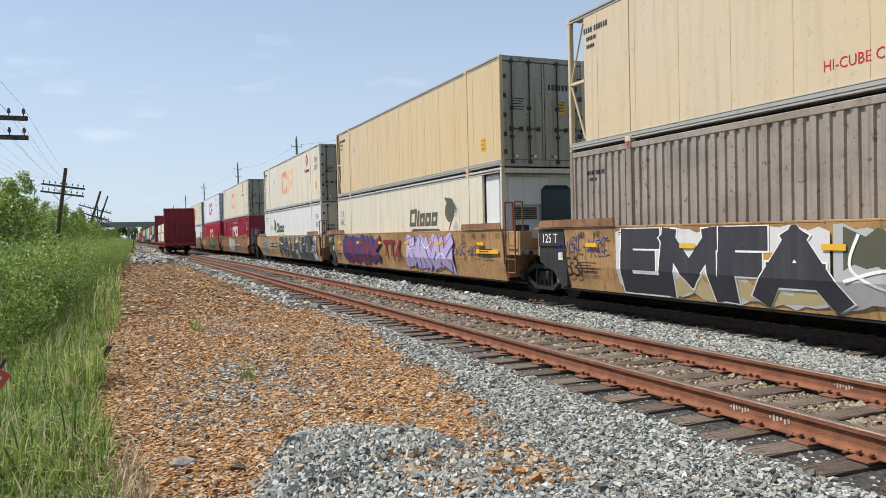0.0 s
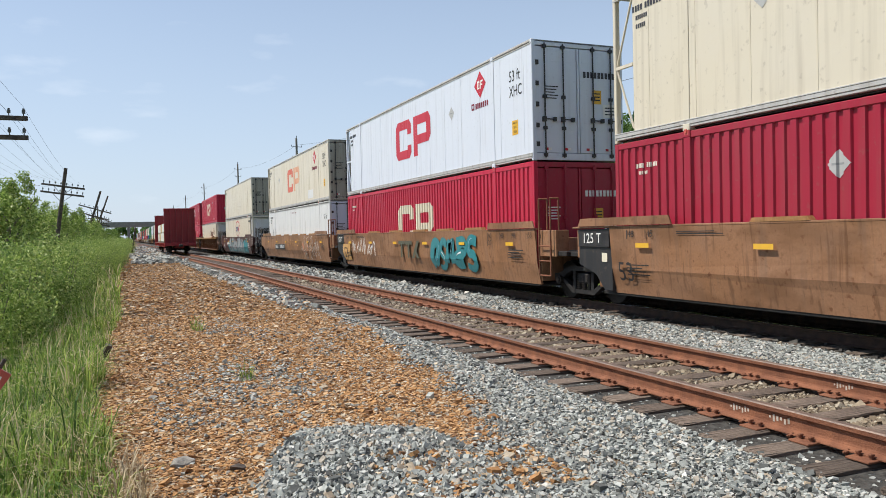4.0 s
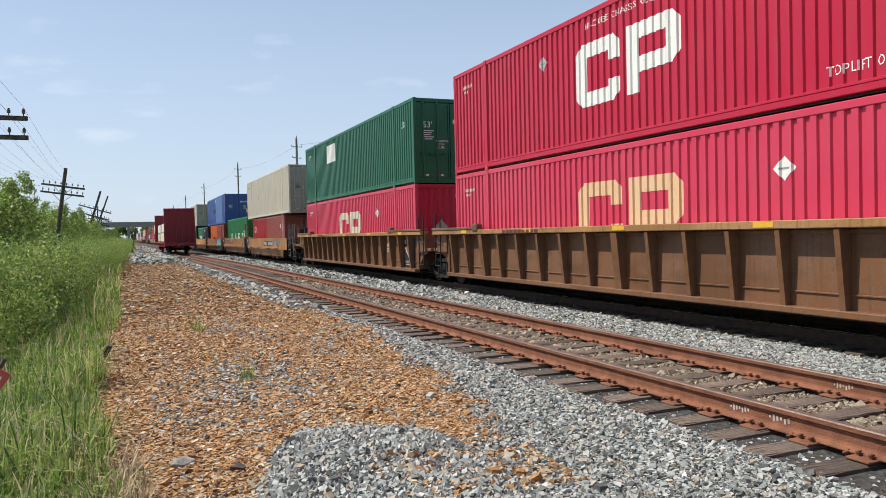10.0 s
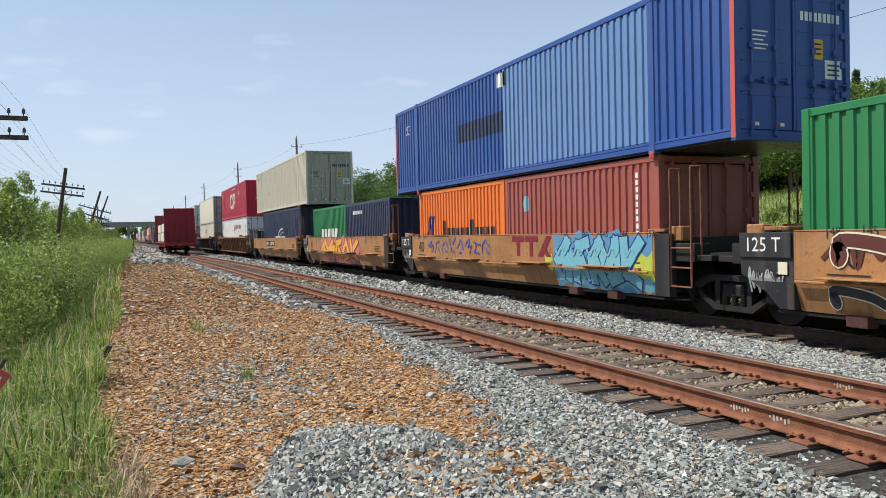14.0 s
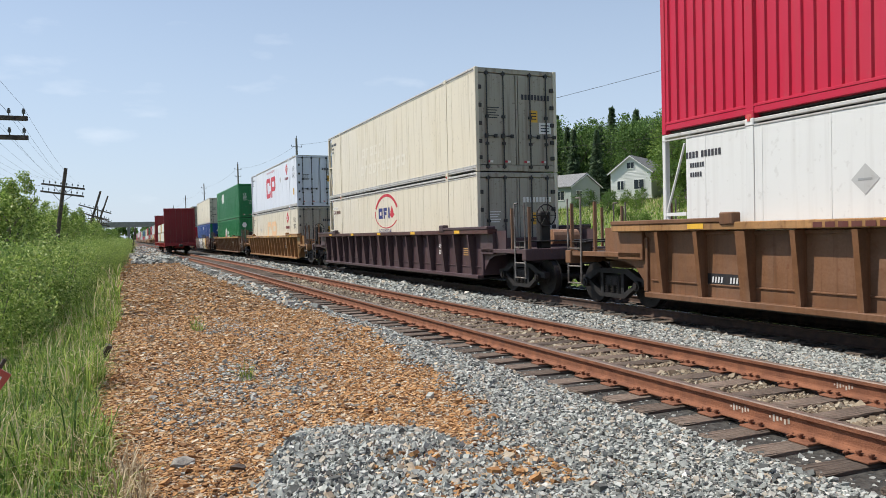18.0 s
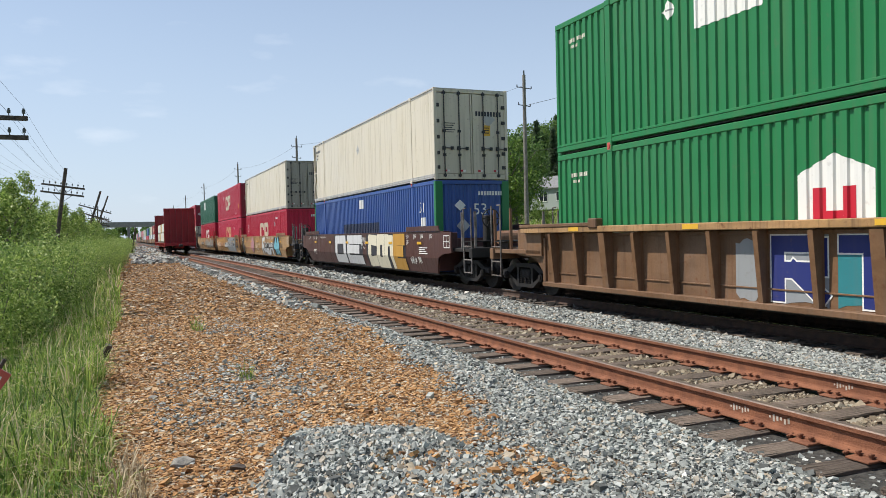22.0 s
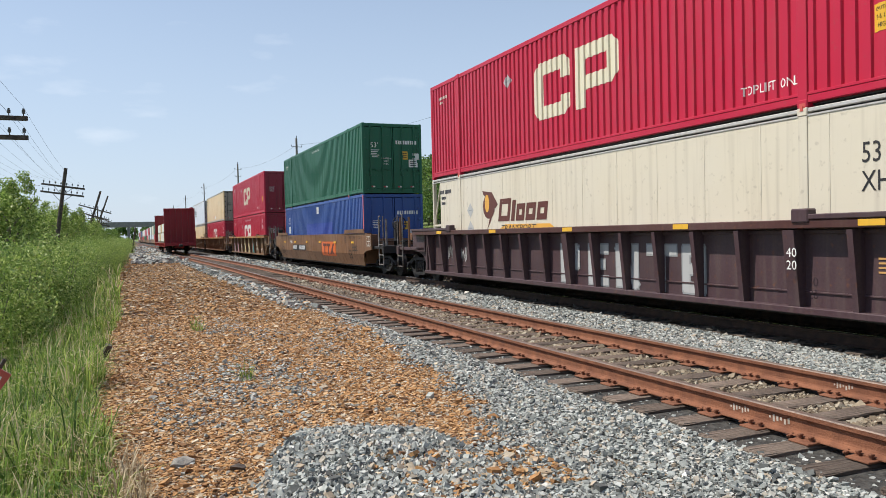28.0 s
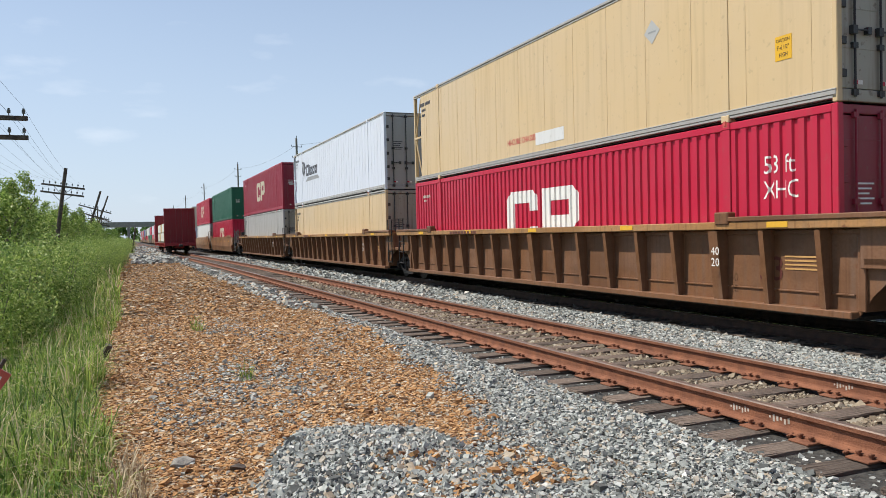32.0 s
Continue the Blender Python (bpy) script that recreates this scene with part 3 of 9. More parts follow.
def wavy_end(bm, y, x0, x1, z0, z1, pitch=0.25, depth=0.045, out=-1):
    n = max(2, int((x1 - x0) / pitch))
    p = (x1 - x0) / n
    xs = []
    for i in range(n):
        xs += [(x0 + (i + f) * p, d) for f, d in ((0, 0), (0.25, 0), (0.4, depth), (0.75, depth), (0.9, 0))]
    xs.append((x1, 0))
    cols = [(bm.verts.new((x, y - out * d, z0)), bm.verts.new((x, y - out * d, z1))) for x, d in xs]
    for a, b in zip(cols, cols[1:]):
        bm.faces.new((a[0], b[0], b[1], a[1]) if out < 0 else (a[0], a[1], b[1], b[0]))


def casting(bm, x, y, z):
    box(bm, x - 0.08, x + 0.08, y - 0.09, y + 0.09, z, z + 0.12, 0.012)


def doors(root, body, rodmat, W, H, y, L, hinge):
    """Two door leaves on the leading end with lock rods, handles and hinges."""
    hw = W / 2
    leaf = kept(("leaf", W, H), "door", body, lambda bm: (box(bm, -hw / 2 + 0.06, hw / 2 - 0.035, -0.02, 0.03, 0.2, H - 0.16, 0.006),
                                                          [box(bm, -hw / 2 + 0.12, hw / 2 - 0.1, -0.026, 0.0, z, z + 0.05) for z in (0.75, 1.3, 1.85, 2.4) if z < H - 0.3]))
    bar = kept(("rod", H), "lock_rod", rodmat, lambda bm: (rod(bm, (0, -0.045, 0.08), (0, -0.045, H - 0.08), 0.018, 6),
                                                           [box(bm, -0.05, 0.05, -0.06, -0.01, z, z + 0.08) for z in (0.1, 0.75, 1.5, H - 0.2)]))
    grip = kept("grip", "handle", rodmat, lambda bm: (rod(bm, (-0.02, -0.07, 0), (0.3, -0.07, 0.0), 0.014, 6), box(bm, 0.24, 0.32, -0.08, -0.01, -0.05, 0.05), box(bm, -0.05, 0.04, -0.08, -0.01, -0.06, 0.06)))
    hng = kept("hinge", "hinge", PAINT[hinge], lambda bm: box(bm, -0.10, 0.08, -0.045, 0.0, -0.055, 0.055, 0.008))
    for sx in (-1, 1):
        d = part("door", leaf, body, root, at=pose(sx * hw / 2, y, 0))
        for fx in (-0.30, 0.22):
            part("lock_rod", bar, rodmat, d, at=pose(sx * (-fx) if sx > 0 else fx, -0.012, 0))
            part("handle", grip, rodmat, d, at=pose((fx if sx < 0 else -fx) - 0.02, -0.012, 1.0 if H > 2.7 else 0.9))
        for z in (0.4, 0.85, 1.35, 1.85, 2.35):
            part("hinge", hng, body, d, at=pose(sx * (hw / 2 - 0.11), -0.014, z))
    frame = kept(("doorframe", W, H), "door_frame", body, lambda bm: (box(bm, -hw + 0.05, hw - 0.05, -0.03, 0.06, 0.02, 0.19, 0.01), box(bm, -hw + 0.05, hw - 0.05, -0.03, 0.06, H - 0.14, H - 0.01, 0.01),
                                                                     box(bm, -0.022, 0.022, -0.045, 0.02, 0.2, H - 0.16)))
    part("door_frame", frame, body, root, at=pose(0, y, 0))


def steel_box(label, key, L=16.15, W=2.59, H=2.9, end="front", door_key=None, post_key=None, rail_key=None, roof_key=None):
    """A corrugated steel container. The leading end is a ribbed front wall or a pair of doors."""
    root = thing("shipping_container", label, "container", "containers on the train")
    m, hw, hl = PAINT[key], W / 2, L / 2
    pm, rm = PAINT[post_key or key], PAINT[rail_key or key]
    long_ = L > 13
    for s in (-1, 1):
        part("side_panel", kept(("wavy", L, W, H, s), "side_panel", m, lambda bm: wavy_sheet(bm, s * (hw - 0.012), -hl + 0.1, hl - 0.1, 0.2, H - 0.1, s)), m, root)
        part("top_rail", kept(("toprail", L, W, H, s), "top_rail", rm, lambda bm: box(bm, s * hw, s * (hw - 0.09), -hl + 0.1, hl - 0.1, H - 0.12, H, 0.012)), rm, root)
        part("bottom_rail", kept(("botrail", L, W, H, s), "bottom_rail", rm, lambda bm: (box(bm, s * hw, s * (hw - 0.12), -hl + 0.1, hl - 0.1, 0.0 if not long_ else 0.06, 0.17, 0.01), box(bm, s * (hw + 0.006), s * (hw - 0.05), -hl + 0.1, hl - 0.1, 0.17, 0.215, 0.006))), rm, root)
        for e in (-1, 1):
            part("corner_post", kept(("post", H, s, e), "corner_post", pm, lambda bm: (box(bm, s * (hw + 0.004) - s * 0.0, s * (hw - 0.11), e * 0.0, -e * 0.11, 0, H, 0.01),) if long_ else
                                     (box(bm, s * (hw + 0.004), s * (hw - 0.14), 0, -e * 0.14, 0, H, 0.01), casting(bm, s * (hw - 0.08), -e * 0.085, 0.0), casting(bm, s * (hw - 0.08), -e * 0.085, H - 0.115))), pm, root, at=pose(0, e * hl, 0))
            if long_:
                part("lift_post", kept(("lift", H, s), "lift_post", pm, lambda bm: (box(bm, s * (hw + 0.012), s * (hw - 0.1), -0.085, 0.085, 0, H + 0.004, 0.008), casting(bm, s * (hw - 0.06), 0, -0.004), casting(bm, s * (hw - 0.06), 0, H - 0.11))), pm, root, at=pose(0, e * 6.0, 0))
    part("roof", kept(("roof", L, W, H), "roof", PAINT[roof_key or key], lambda bm: (box(bm, -hw + 0.08, hw - 0.08, -hl + 0.05, hl - 0.05, H - 0.06, H - 0.02), [box(bm, -hw + 0.1, hw - 0.1, y - 0.15, y + 0.15, H - 0.03, H - 0.004) for y in np.arange(-hl + 0.5, hl - 0.4, 0.6)])), m, root)
    part("floor", kept(("boxfloor", L, W), "floor", PAINT["frame_black"], lambda bm: box(bm, -hw + 0.1, hw - 0.1, -hl + 0.08, hl - 0.08, 0.03, 0.16)), m, root)
    part("rear_wall", kept(("rear", L, W, H), "rear_wall", m, lambda bm: wavy_end(bm, hl - 0.02, -hw + 0.1, hw - 0.1, 0.02, H - 0.02, out=1)), m, root)
    if end == "doors":
        doors(root, PAINT[door_key or key], PAINT["alu"] if (door_key or key) == "door_grey" else PAINT[door_key or key], W, H, -hl + 0.06, L, door_key or key)
    else:
        dm = PAINT[door_key or key]
        part("front_wall", kept(("front", L, W, H), "front_wall", dm, lambda bm: (wavy_end(bm, -hl + 0.03, -hw + 0.1, hw - 0.1, 0.15, H - 0.12), box(bm, -hw + 0.1, hw - 0.1, -hl, -hl + 0.08, 0.0, 0.16, 0.01), box(bm, -hw + 0.1, hw - 0.1, -hl, -hl + 0.08, H - 0.13, H - 0.005, 0.01))), dm, root)
    return root


def plate_box(label, key, L=16.15, W=2.59, H=2.9, end="doors", nose=True, unit=False, door_key="door_grey", rail_key="alu", seam=1.22, post_key=None, seam_key=None):
    """A smooth insulated container: riveted plate sides, alloy rails, an open nose frame at one end."""
    root = thing("shipping_container", label, "container", "containers on the train")
    m, hw, hl, rm = PAINT[key], W / 2, L / 2, PAINT[rail_key]
    pm, sm = PAINT[post_key or key], PAINT[seam_key or key]
    y0, y1 = (-hl + 1.15 if unit else -hl + 0.08), (hl - 0.62 if nose else hl - 0.08)
    for s in (-1, 1):
        part("side_panel", kept(("plate", y0, y1, W, H, s), "side_panel", m, lambda bm: box(bm, s * hw, s * (hw - 0.07), y0, y1, 0.17, H - 0.1, 0.004)), m, root)
        for i, y in enumerate(np.arange(y0 + 0.35, y1 - 0.2, seam)):
            if s < 0:
                part("panel_seam", kept(("seam", H, s), "panel_seam", sm, lambda bm: (box(bm, s * (hw + 0.0035), s * (hw - 0.01), -0.016, 0.016, 0.18, H - 0.11),
                                        [box(bm, s * (hw + 0.007), s * hw, dy - 0.005, dy + 0.005, z, z + 0.012) for z in np.arange(0.25, H - 0.2, 0.11) for dy in (-0.012,)])), sm, root, at=pose(0, float(y), 0))
        part("top_rail", kept(("ptop", L, W, H, s), "top_rail", rm, lambda bm: (box(bm, s * (hw + 0.005), s * (hw - 0.09), -hl + 0.02, hl - 0.02, H - 0.06, H, 0.01), box(bm, s * (hw + 0.012), s * (hw - 0.05), -hl + 0.02, hl - 0.02, H - 0.115, H - 0.09))), rm, root)
        part("bottom_rail", kept(("pbot", L, W, H, s), "bottom_rail", rm, lambda bm: (box(bm, s * (hw + 0.006), s * (hw - 0.1), -hl + 0.02, hl - 0.02, 0.055, 0.1, 0.008), box(bm, s * (hw + 0.016), s * (hw - 0.1), -hl + 0.02, hl - 0.02, 0.1, 0.17, 0.008), box(bm, s * (hw + 0.022), s * (hw - 0.1), -hl + 0.02, hl - 0.02, 0.168, 0.19, 0.004))), rm, root)
        for e in (-1, 1):
            part("corner_post", kept(("ppost", H, s, e), "corner_post", pm, lambda bm: box(bm, s * (hw + 0.006), s * (hw - 0.1), 0, -e * 0.09, 0, H, 0.012)), pm, root, at=pose(0, e * hl, 0))
            part("lift_post", kept(("plift", H, s), "lift_post", pm, lambda bm: (box(bm, s * (hw + 0.014), s * (hw - 0.08), -0.08, 0.08, 0, H + 0.003, 0.006), casting(bm, s * (hw - 0.055), 0, -0.004), casting(bm, s * (hw - 0.055), 0, H - 0.11))), pm, root, at=pose(0, e * 6.0, 0))
    part("roof", kept(("proof", L, W, H), "roof", rm, lambda bm: box(bm, -hw + 0.03, hw - 0.03, -hl + 0.03, hl - 0.03, H - 0.05, H - 0.008)), rm, root)
    part("floor", kept(("boxfloor", L, W), "floor", PAINT["frame_black"], lambda bm: box(bm, -hw + 0.1, hw - 0.1, -hl + 0.08, hl - 0.08, 0.03, 0.16)), m, root)
    part("rear_wall", kept(("prear", y1, W, H), "rear_wall", m, lambda bm: box(bm, -hw + 0.04, hw - 0.04, y1 - 0.05, y1, 0.15, H - 0.06)), m, root)
    if nose:
        for s_ in (-1, 1):
            part("nose_brace", kept(("brace", L, W, H, s_), "nose_brace", pm, lambda bm: (rod(bm, (s_ * (hw - 0.03), hl - 0.58, 0.25), (s_ * (hw - 0.03), hl - 0.08, 1.45), 0.022, 6), rod(bm, (s_ * (hw - 0.03), hl - 0.08, 1.5), (s_ * (hw - 0.03), hl - 0.56, 2.7), 0.022, 6),
                                box(bm, s_ * hw, s_ * (hw - 0.05), hl - 0.6, hl - 0.05, 1.44, 1.5))), pm, root)
    if unit:
        w = PAINT["white"]
        u = part("cooling_unit", kept(("unit", L, W, H), "cooling_unit", w, lambda bm: (box(bm, -1.2, 1.2, -hl + 0.3, y0, 0.2, H - 0.12, 0.05), box(bm, -0.95, 0.3, -hl + 0.22, -hl + 0.34, 1.9, H - 0.2, 0.04))), w, root, "white cooling unit")
        part("cover", kept(("cover", L), "cover", PAINT["unit_teal"], lambda bm: box(bm, 0.0, 0.93, -hl + 0.1, -hl + 0.32, 0.9, 2.45, 0.12)), w, u, "dark rounded cover")
        part("vent", kept(("vent", L), "vent", PAINT["frame_black"], lambda bm: [box(bm, -0.85, -0.12, -hl + 0.27, -hl + 0.31, 1.55 + k * 0.055, 1.59 + k * 0.055) for k in range(6)]), w, u)
        part("gauge_panel", kept(("gauge", L), "gauge_panel", PAINT["frame_black"], lambda bm: ([box(bm, -0.75, -0.35, -hl + 0.28, -hl + 0.31, 1.2, 1.4, 0.01)],)), w, u)
        part("brace", kept(("ubrace", L, W, H), "brace", pm, lambda bm: [(box(bm, s * (hw + 0.002), s * (hw - 0.06), -hl + 0.09, y0, 1.35, 1.42), rod(bm, (s * (hw - 0.03), -hl + 0.1, 0.3), (s * (hw - 0.03), y0 - 0.08, 1.36), 0.02, 6)) for s in (-1, 1)] + [box(bm, -hw, hw, -hl, -hl + 0.07, H - 0.14, H - 0.03), box(bm, -hw, hw, -hl, -hl + 0.07, 0.05, 0.2)]), pm, root)
    else:
        doors(root, PAINT[door_key], PAINT["frame_black"] if door_key != "door_white" else PAINT["alu"], W, H, -hl + 0.06, L, "frame_black")
    return root


# ---------------------------------------------------------------- well cars
WHEELS = []


def truck(car, y, brake=False):
    """A three-piece truck: bolster, two side frames with springs, four wheels on two axles."""
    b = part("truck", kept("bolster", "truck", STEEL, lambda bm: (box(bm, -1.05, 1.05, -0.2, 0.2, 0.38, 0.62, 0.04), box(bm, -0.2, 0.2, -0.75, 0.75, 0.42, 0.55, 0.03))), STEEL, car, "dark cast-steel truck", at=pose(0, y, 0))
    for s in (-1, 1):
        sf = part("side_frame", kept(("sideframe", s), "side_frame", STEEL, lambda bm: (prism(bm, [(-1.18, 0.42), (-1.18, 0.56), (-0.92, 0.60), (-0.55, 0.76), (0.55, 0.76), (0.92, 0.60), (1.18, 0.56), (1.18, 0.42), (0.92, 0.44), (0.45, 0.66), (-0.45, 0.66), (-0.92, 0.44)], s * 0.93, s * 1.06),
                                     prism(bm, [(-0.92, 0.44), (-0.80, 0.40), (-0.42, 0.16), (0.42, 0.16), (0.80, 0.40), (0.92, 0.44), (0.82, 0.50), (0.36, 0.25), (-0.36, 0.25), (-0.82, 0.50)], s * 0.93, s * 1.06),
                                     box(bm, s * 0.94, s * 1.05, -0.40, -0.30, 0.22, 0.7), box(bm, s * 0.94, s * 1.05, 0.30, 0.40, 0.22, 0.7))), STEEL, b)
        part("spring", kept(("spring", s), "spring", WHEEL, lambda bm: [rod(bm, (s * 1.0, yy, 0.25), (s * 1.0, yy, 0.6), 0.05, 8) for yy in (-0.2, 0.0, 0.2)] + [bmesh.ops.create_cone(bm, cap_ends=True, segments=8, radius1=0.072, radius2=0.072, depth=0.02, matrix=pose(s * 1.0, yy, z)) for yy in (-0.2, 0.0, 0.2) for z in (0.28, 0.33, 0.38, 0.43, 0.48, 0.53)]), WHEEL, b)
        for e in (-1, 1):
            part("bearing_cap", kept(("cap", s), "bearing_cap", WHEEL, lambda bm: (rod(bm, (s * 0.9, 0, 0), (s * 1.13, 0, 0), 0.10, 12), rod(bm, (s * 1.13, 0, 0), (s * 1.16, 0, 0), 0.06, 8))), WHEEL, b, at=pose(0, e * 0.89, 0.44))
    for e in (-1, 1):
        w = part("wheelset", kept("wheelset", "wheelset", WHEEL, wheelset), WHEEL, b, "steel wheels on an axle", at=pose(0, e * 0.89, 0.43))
        WHEELS.append((w, e))
    return b


def wheelset(bm):
    rod(bm, (-0.9, 0, 0), (0.9, 0, 0), 0.075, 10)
    for s in (-1, 1):
        rod(bm, (s * 0.69, 0, 0), (s * 0.82, 0, 0), 0.425, 28)
        rod(bm, (s * 0.665, 0, 0), (s * 0.695, 0, 0), 0.455, 28)
        rod(bm, (s * 0.815, 0, 0), (s * 0.84, 0, 0), 0.16, 14)
        for k in range(3):
            a = 2.1 * k
            box(bm, s * 0.818, s * 0.83, 0.26 * math.cos(a) - 0.03, 0.26 * math.cos(a) + 0.03, 0.26 * math.sin(a) - 0.03, 0.26 * math.sin(a) + 0.03)


def end_gear(car, e, m, hl, outer, brake=False, short=False, ladder_key=None):
    """Platform, coupler, ladder and rails at one end of a well; e is -1 at the leading end."""
    R = lambda key, name, mt, mk, lab="": part(name, kept(key, name, mt, mk), mt, car, lab, at=pose(0, 0, 0))
    if outer:
        R(("plat", hl, e), "end_platform", m, lambda bm: (box(bm, -1.45, 1.45, e * (hl + 0.25), e * (hl + 2.72), 1.02, 1.12, 0.01), box(bm, -0.35, 0.35, e * (hl + 0.2), e * (hl + 2.76), 0.72, 1.05, 0.02), box(bm, -1.5, 1.5, e * (hl + 2.58), e * (hl + 2.78), 0.86, 1.14, 0.015)))
        R(("cpl", hl, e), "coupler", STEEL, lambda bm: (box(bm, -0.09, 0.09, e * (hl + 2.75), e * (hl + 3.2), 0.78, 0.94, 0.02), box(bm, -0.16, 0.16, e * (hl + 3.1), e * (hl + 3.42), 0.74, 0.98, 0.04)))
        R(("hose", hl, e), "air_hose", PAINT["frame_black"], lambda bm: [rod(bm, (0.3 + 0.02 * k, e * (hl + 2.75 + 0.09 * k), 0.8 - 0.35 * math.sin(k * 0.42)), (0.3 + 0.02 * (k + 1), e * (hl + 2.84 + 0.09 * k), 0.8 - 0.35 * math.sin((k + 1) * 0.42)), 0.022, 6) for k in range(7)])
        R(("walk", hl, e), "crossover_step", STEEL, lambda bm: (box(bm, -1.42, 1.42, e * (hl + 2.1), e * (hl + 2.62), 1.30, 1.33, 0.006), box(bm, -1.3, -1.25, e * (hl + 2.1), e * (hl + 2.62), 1.1, 1.3), box(bm, 1.25, 1.3, e * (hl + 2.1), e * (hl + 2.62), 1.1, 1.3)))
        for s in (-1, 1):
            R(("lad", hl, e, s), "ladder", IRON, lambda bm: ([rod(bm, (s * 1.47, e * (hl + yy), 0.42), (s * 1.47, e * (hl + yy), 2.25), 0.02, 6) for yy in (2.2, 2.7)] + [rod(bm, (s * 1.47, e * (hl + 2.2), z), (s * 1.47, e * (hl + 2.7), z), 0.016, 6) for z in (0.44, 0.8, 1.18)] + [rod(bm, (s * 1.47, e * (hl + 2.2), 2.25), (s * 1.47, e * (hl + 2.37), 2.25), 0.02, 6)]))
            for yy in (1.85, 2.72):
                R(("hnd", hl, e, s, yy, ladder_key), "handrail", PAINT[ladder_key] if ladder_key else IRON, lambda bm: rod(bm, (s * 1.35, e * (hl + yy), 1.1), (s * 1.35, e * (hl + yy), 2.15), 0.04, 6))
        if brake:
            R(("brk", hl, e), "brake_wheel", STEEL, lambda bm: ([rod(bm, (-0.75 + 0.27 * math.cos(k * 0.4488), e * (hl + 2.5), 1.95 + 0.27 * math.sin(k * 0.4488)), (-0.75 + 0.27 * math.cos((k + 1) * 0.4488), e * (hl + 2.5), 1.95 + 0.27 * math.sin((k + 1) * 0.4488)), 0.018, 6) for k in range(14)] +
              [rod(bm, (-0.75, e * (hl + 2.5), 1.95), (-0.75 + 0.27 * math.cos(k * 1.047), e * (hl + 2.5), 1.95 + 0.27 * math.sin(k * 1.047)), 0.012, 5) for k in range(6)] + [box(bm, -0.9, -0.6, e * (hl + 2.25), e * (hl + 2.47), 1.12, 2.05, 0.03)]), "spoked hand brake wheel")
            R(("res", hl, e), "air_reservoir", PAINT["ttx_old"], lambda bm: rod(bm, (0.15, e * (hl + 1.2), 1.4), (0.95, e * (hl + 1.2), 1.4), 0.2, 14))
    else:
        R(("jplat", hl, e), "end_platform", m, lambda bm: (box(bm, -1.4, 1.4, e * (hl + 0.25), e * (hl + 1.3), 1.0, 1.1, 0.01), box(bm, -0.4, 0.4, e * (hl + 0.2), e * (hl + 1.38), 0.7, 1.02, 0.02)))
        for s in (-1, 1) if not short or e < 0 else ():
            if short:
                y0, y1, top = (-7.26, -6.74, 2.6) if hl < 7 else (-hl - 0.84, -hl - 0.34, 2.3)
                part("ladder", kept(("cladder", s, hl), "ladder", RUSTY, lambda bm: ([rod(bm, (s * 1.52, y, 0.55), (s * 1.52, y, top), 0.02, 6) for y in (y0, y1)] + [rod(bm, (s * 1.52, y0, z), (s * 1.52, y1, z), 0.016, 6) for z in (0.55, 0.88, 1.22)] + [rod(bm, (s * 1.52, y, top), (s * 1.30, y, top), 0.02, 6) for y in (y0, y1)] + [rod(bm, (s * 1.30, y, 1.1), (s * 1.30, y, top), 0.02, 6) for y in (y0, y1)])), RUSTY, car, "rusty ladder at the joint")
                continue
            R(("jlad", hl, e, s), "handrail", STEEL, lambda bm: ([rod(bm, (s * 1.5, e * (hl + yy), 0.55), (s * 1.5, e * (hl + yy), 2.1), 0.02, 6) for yy in (0.55, 0.95)] + [rod(bm, (s * 1.5, e * (hl + 0.55), z), (s * 1.5, e * (hl + 0.95), z), 0.016, 6) for z in (0.57, 0.95, 1.3)]))


def side_outline(hl, lead, trail, zb=0.32, zt=1.60):
    """The outline of a well's side in (y, z): deep between the ends, cut up over the trucks."""
    a, b = (hl + 1.5 if lead else hl + 0.95), (hl + 1.5 if trail else hl + 0.95)
    def arch(e, tip):
        pts = [(e * (hl + 0.1), zb), (e * (hl + 0.32), zb + 0.3), (e * (hl + 0.55), zb + 0.52), (e * (hl + 0.85), zb + 0.62)]
        return pts + [(e * tip, zb + 0.66)]
    low, high = arch(-1, a), arch(1, b)
    top = [(b, zt), (-a, zt)]
    return low[::-1] + high + top


def joint_outline(hl, lead, trail):
    """A long well's smooth side: upright ends at the joints, swept up over the trucks at the outer ends."""
    pts = side_outline(hl, lead, trail)
    low, high, top = pts[:5], pts[5:10], pts[10:]
    if not lead:
        low, top = [(-hl - 0.2, 0.32)], [top[0], (-hl - 0.2, 1.60)]
    if not trail:
        high, top = [(hl - 0.35, 0.32)], [(hl - 0.35, 1.60), top[1]]
    return low + high + top


def ledge_outline(lead, trail):
    """A short well's side: straight ends at the joints, cut up over the trucks at the outer ends."""
    def sweep(e):
        return [(e * 6.15, 0.34), (e * 6.45, 0.42), (e * 6.75, 0.62), (e * 7.0, 0.76), (e * 8.3, 0.78)]
    low = sweep(-1)[::-1] if lead else [(-6.35, 0.34)]
    high = sweep(1) if trail else [(5.95, 0.34)]
    return low + high + [(high[-1][0], 1.48), (low[0][0], 1.48)]


def clean(pts):
    out = []
    for p in pts:
        if not out or (abs(p[0] - out[-1][0]) + abs(p[1] - out[-1][1])) > 1e-4:
            out.append(p)
    return out


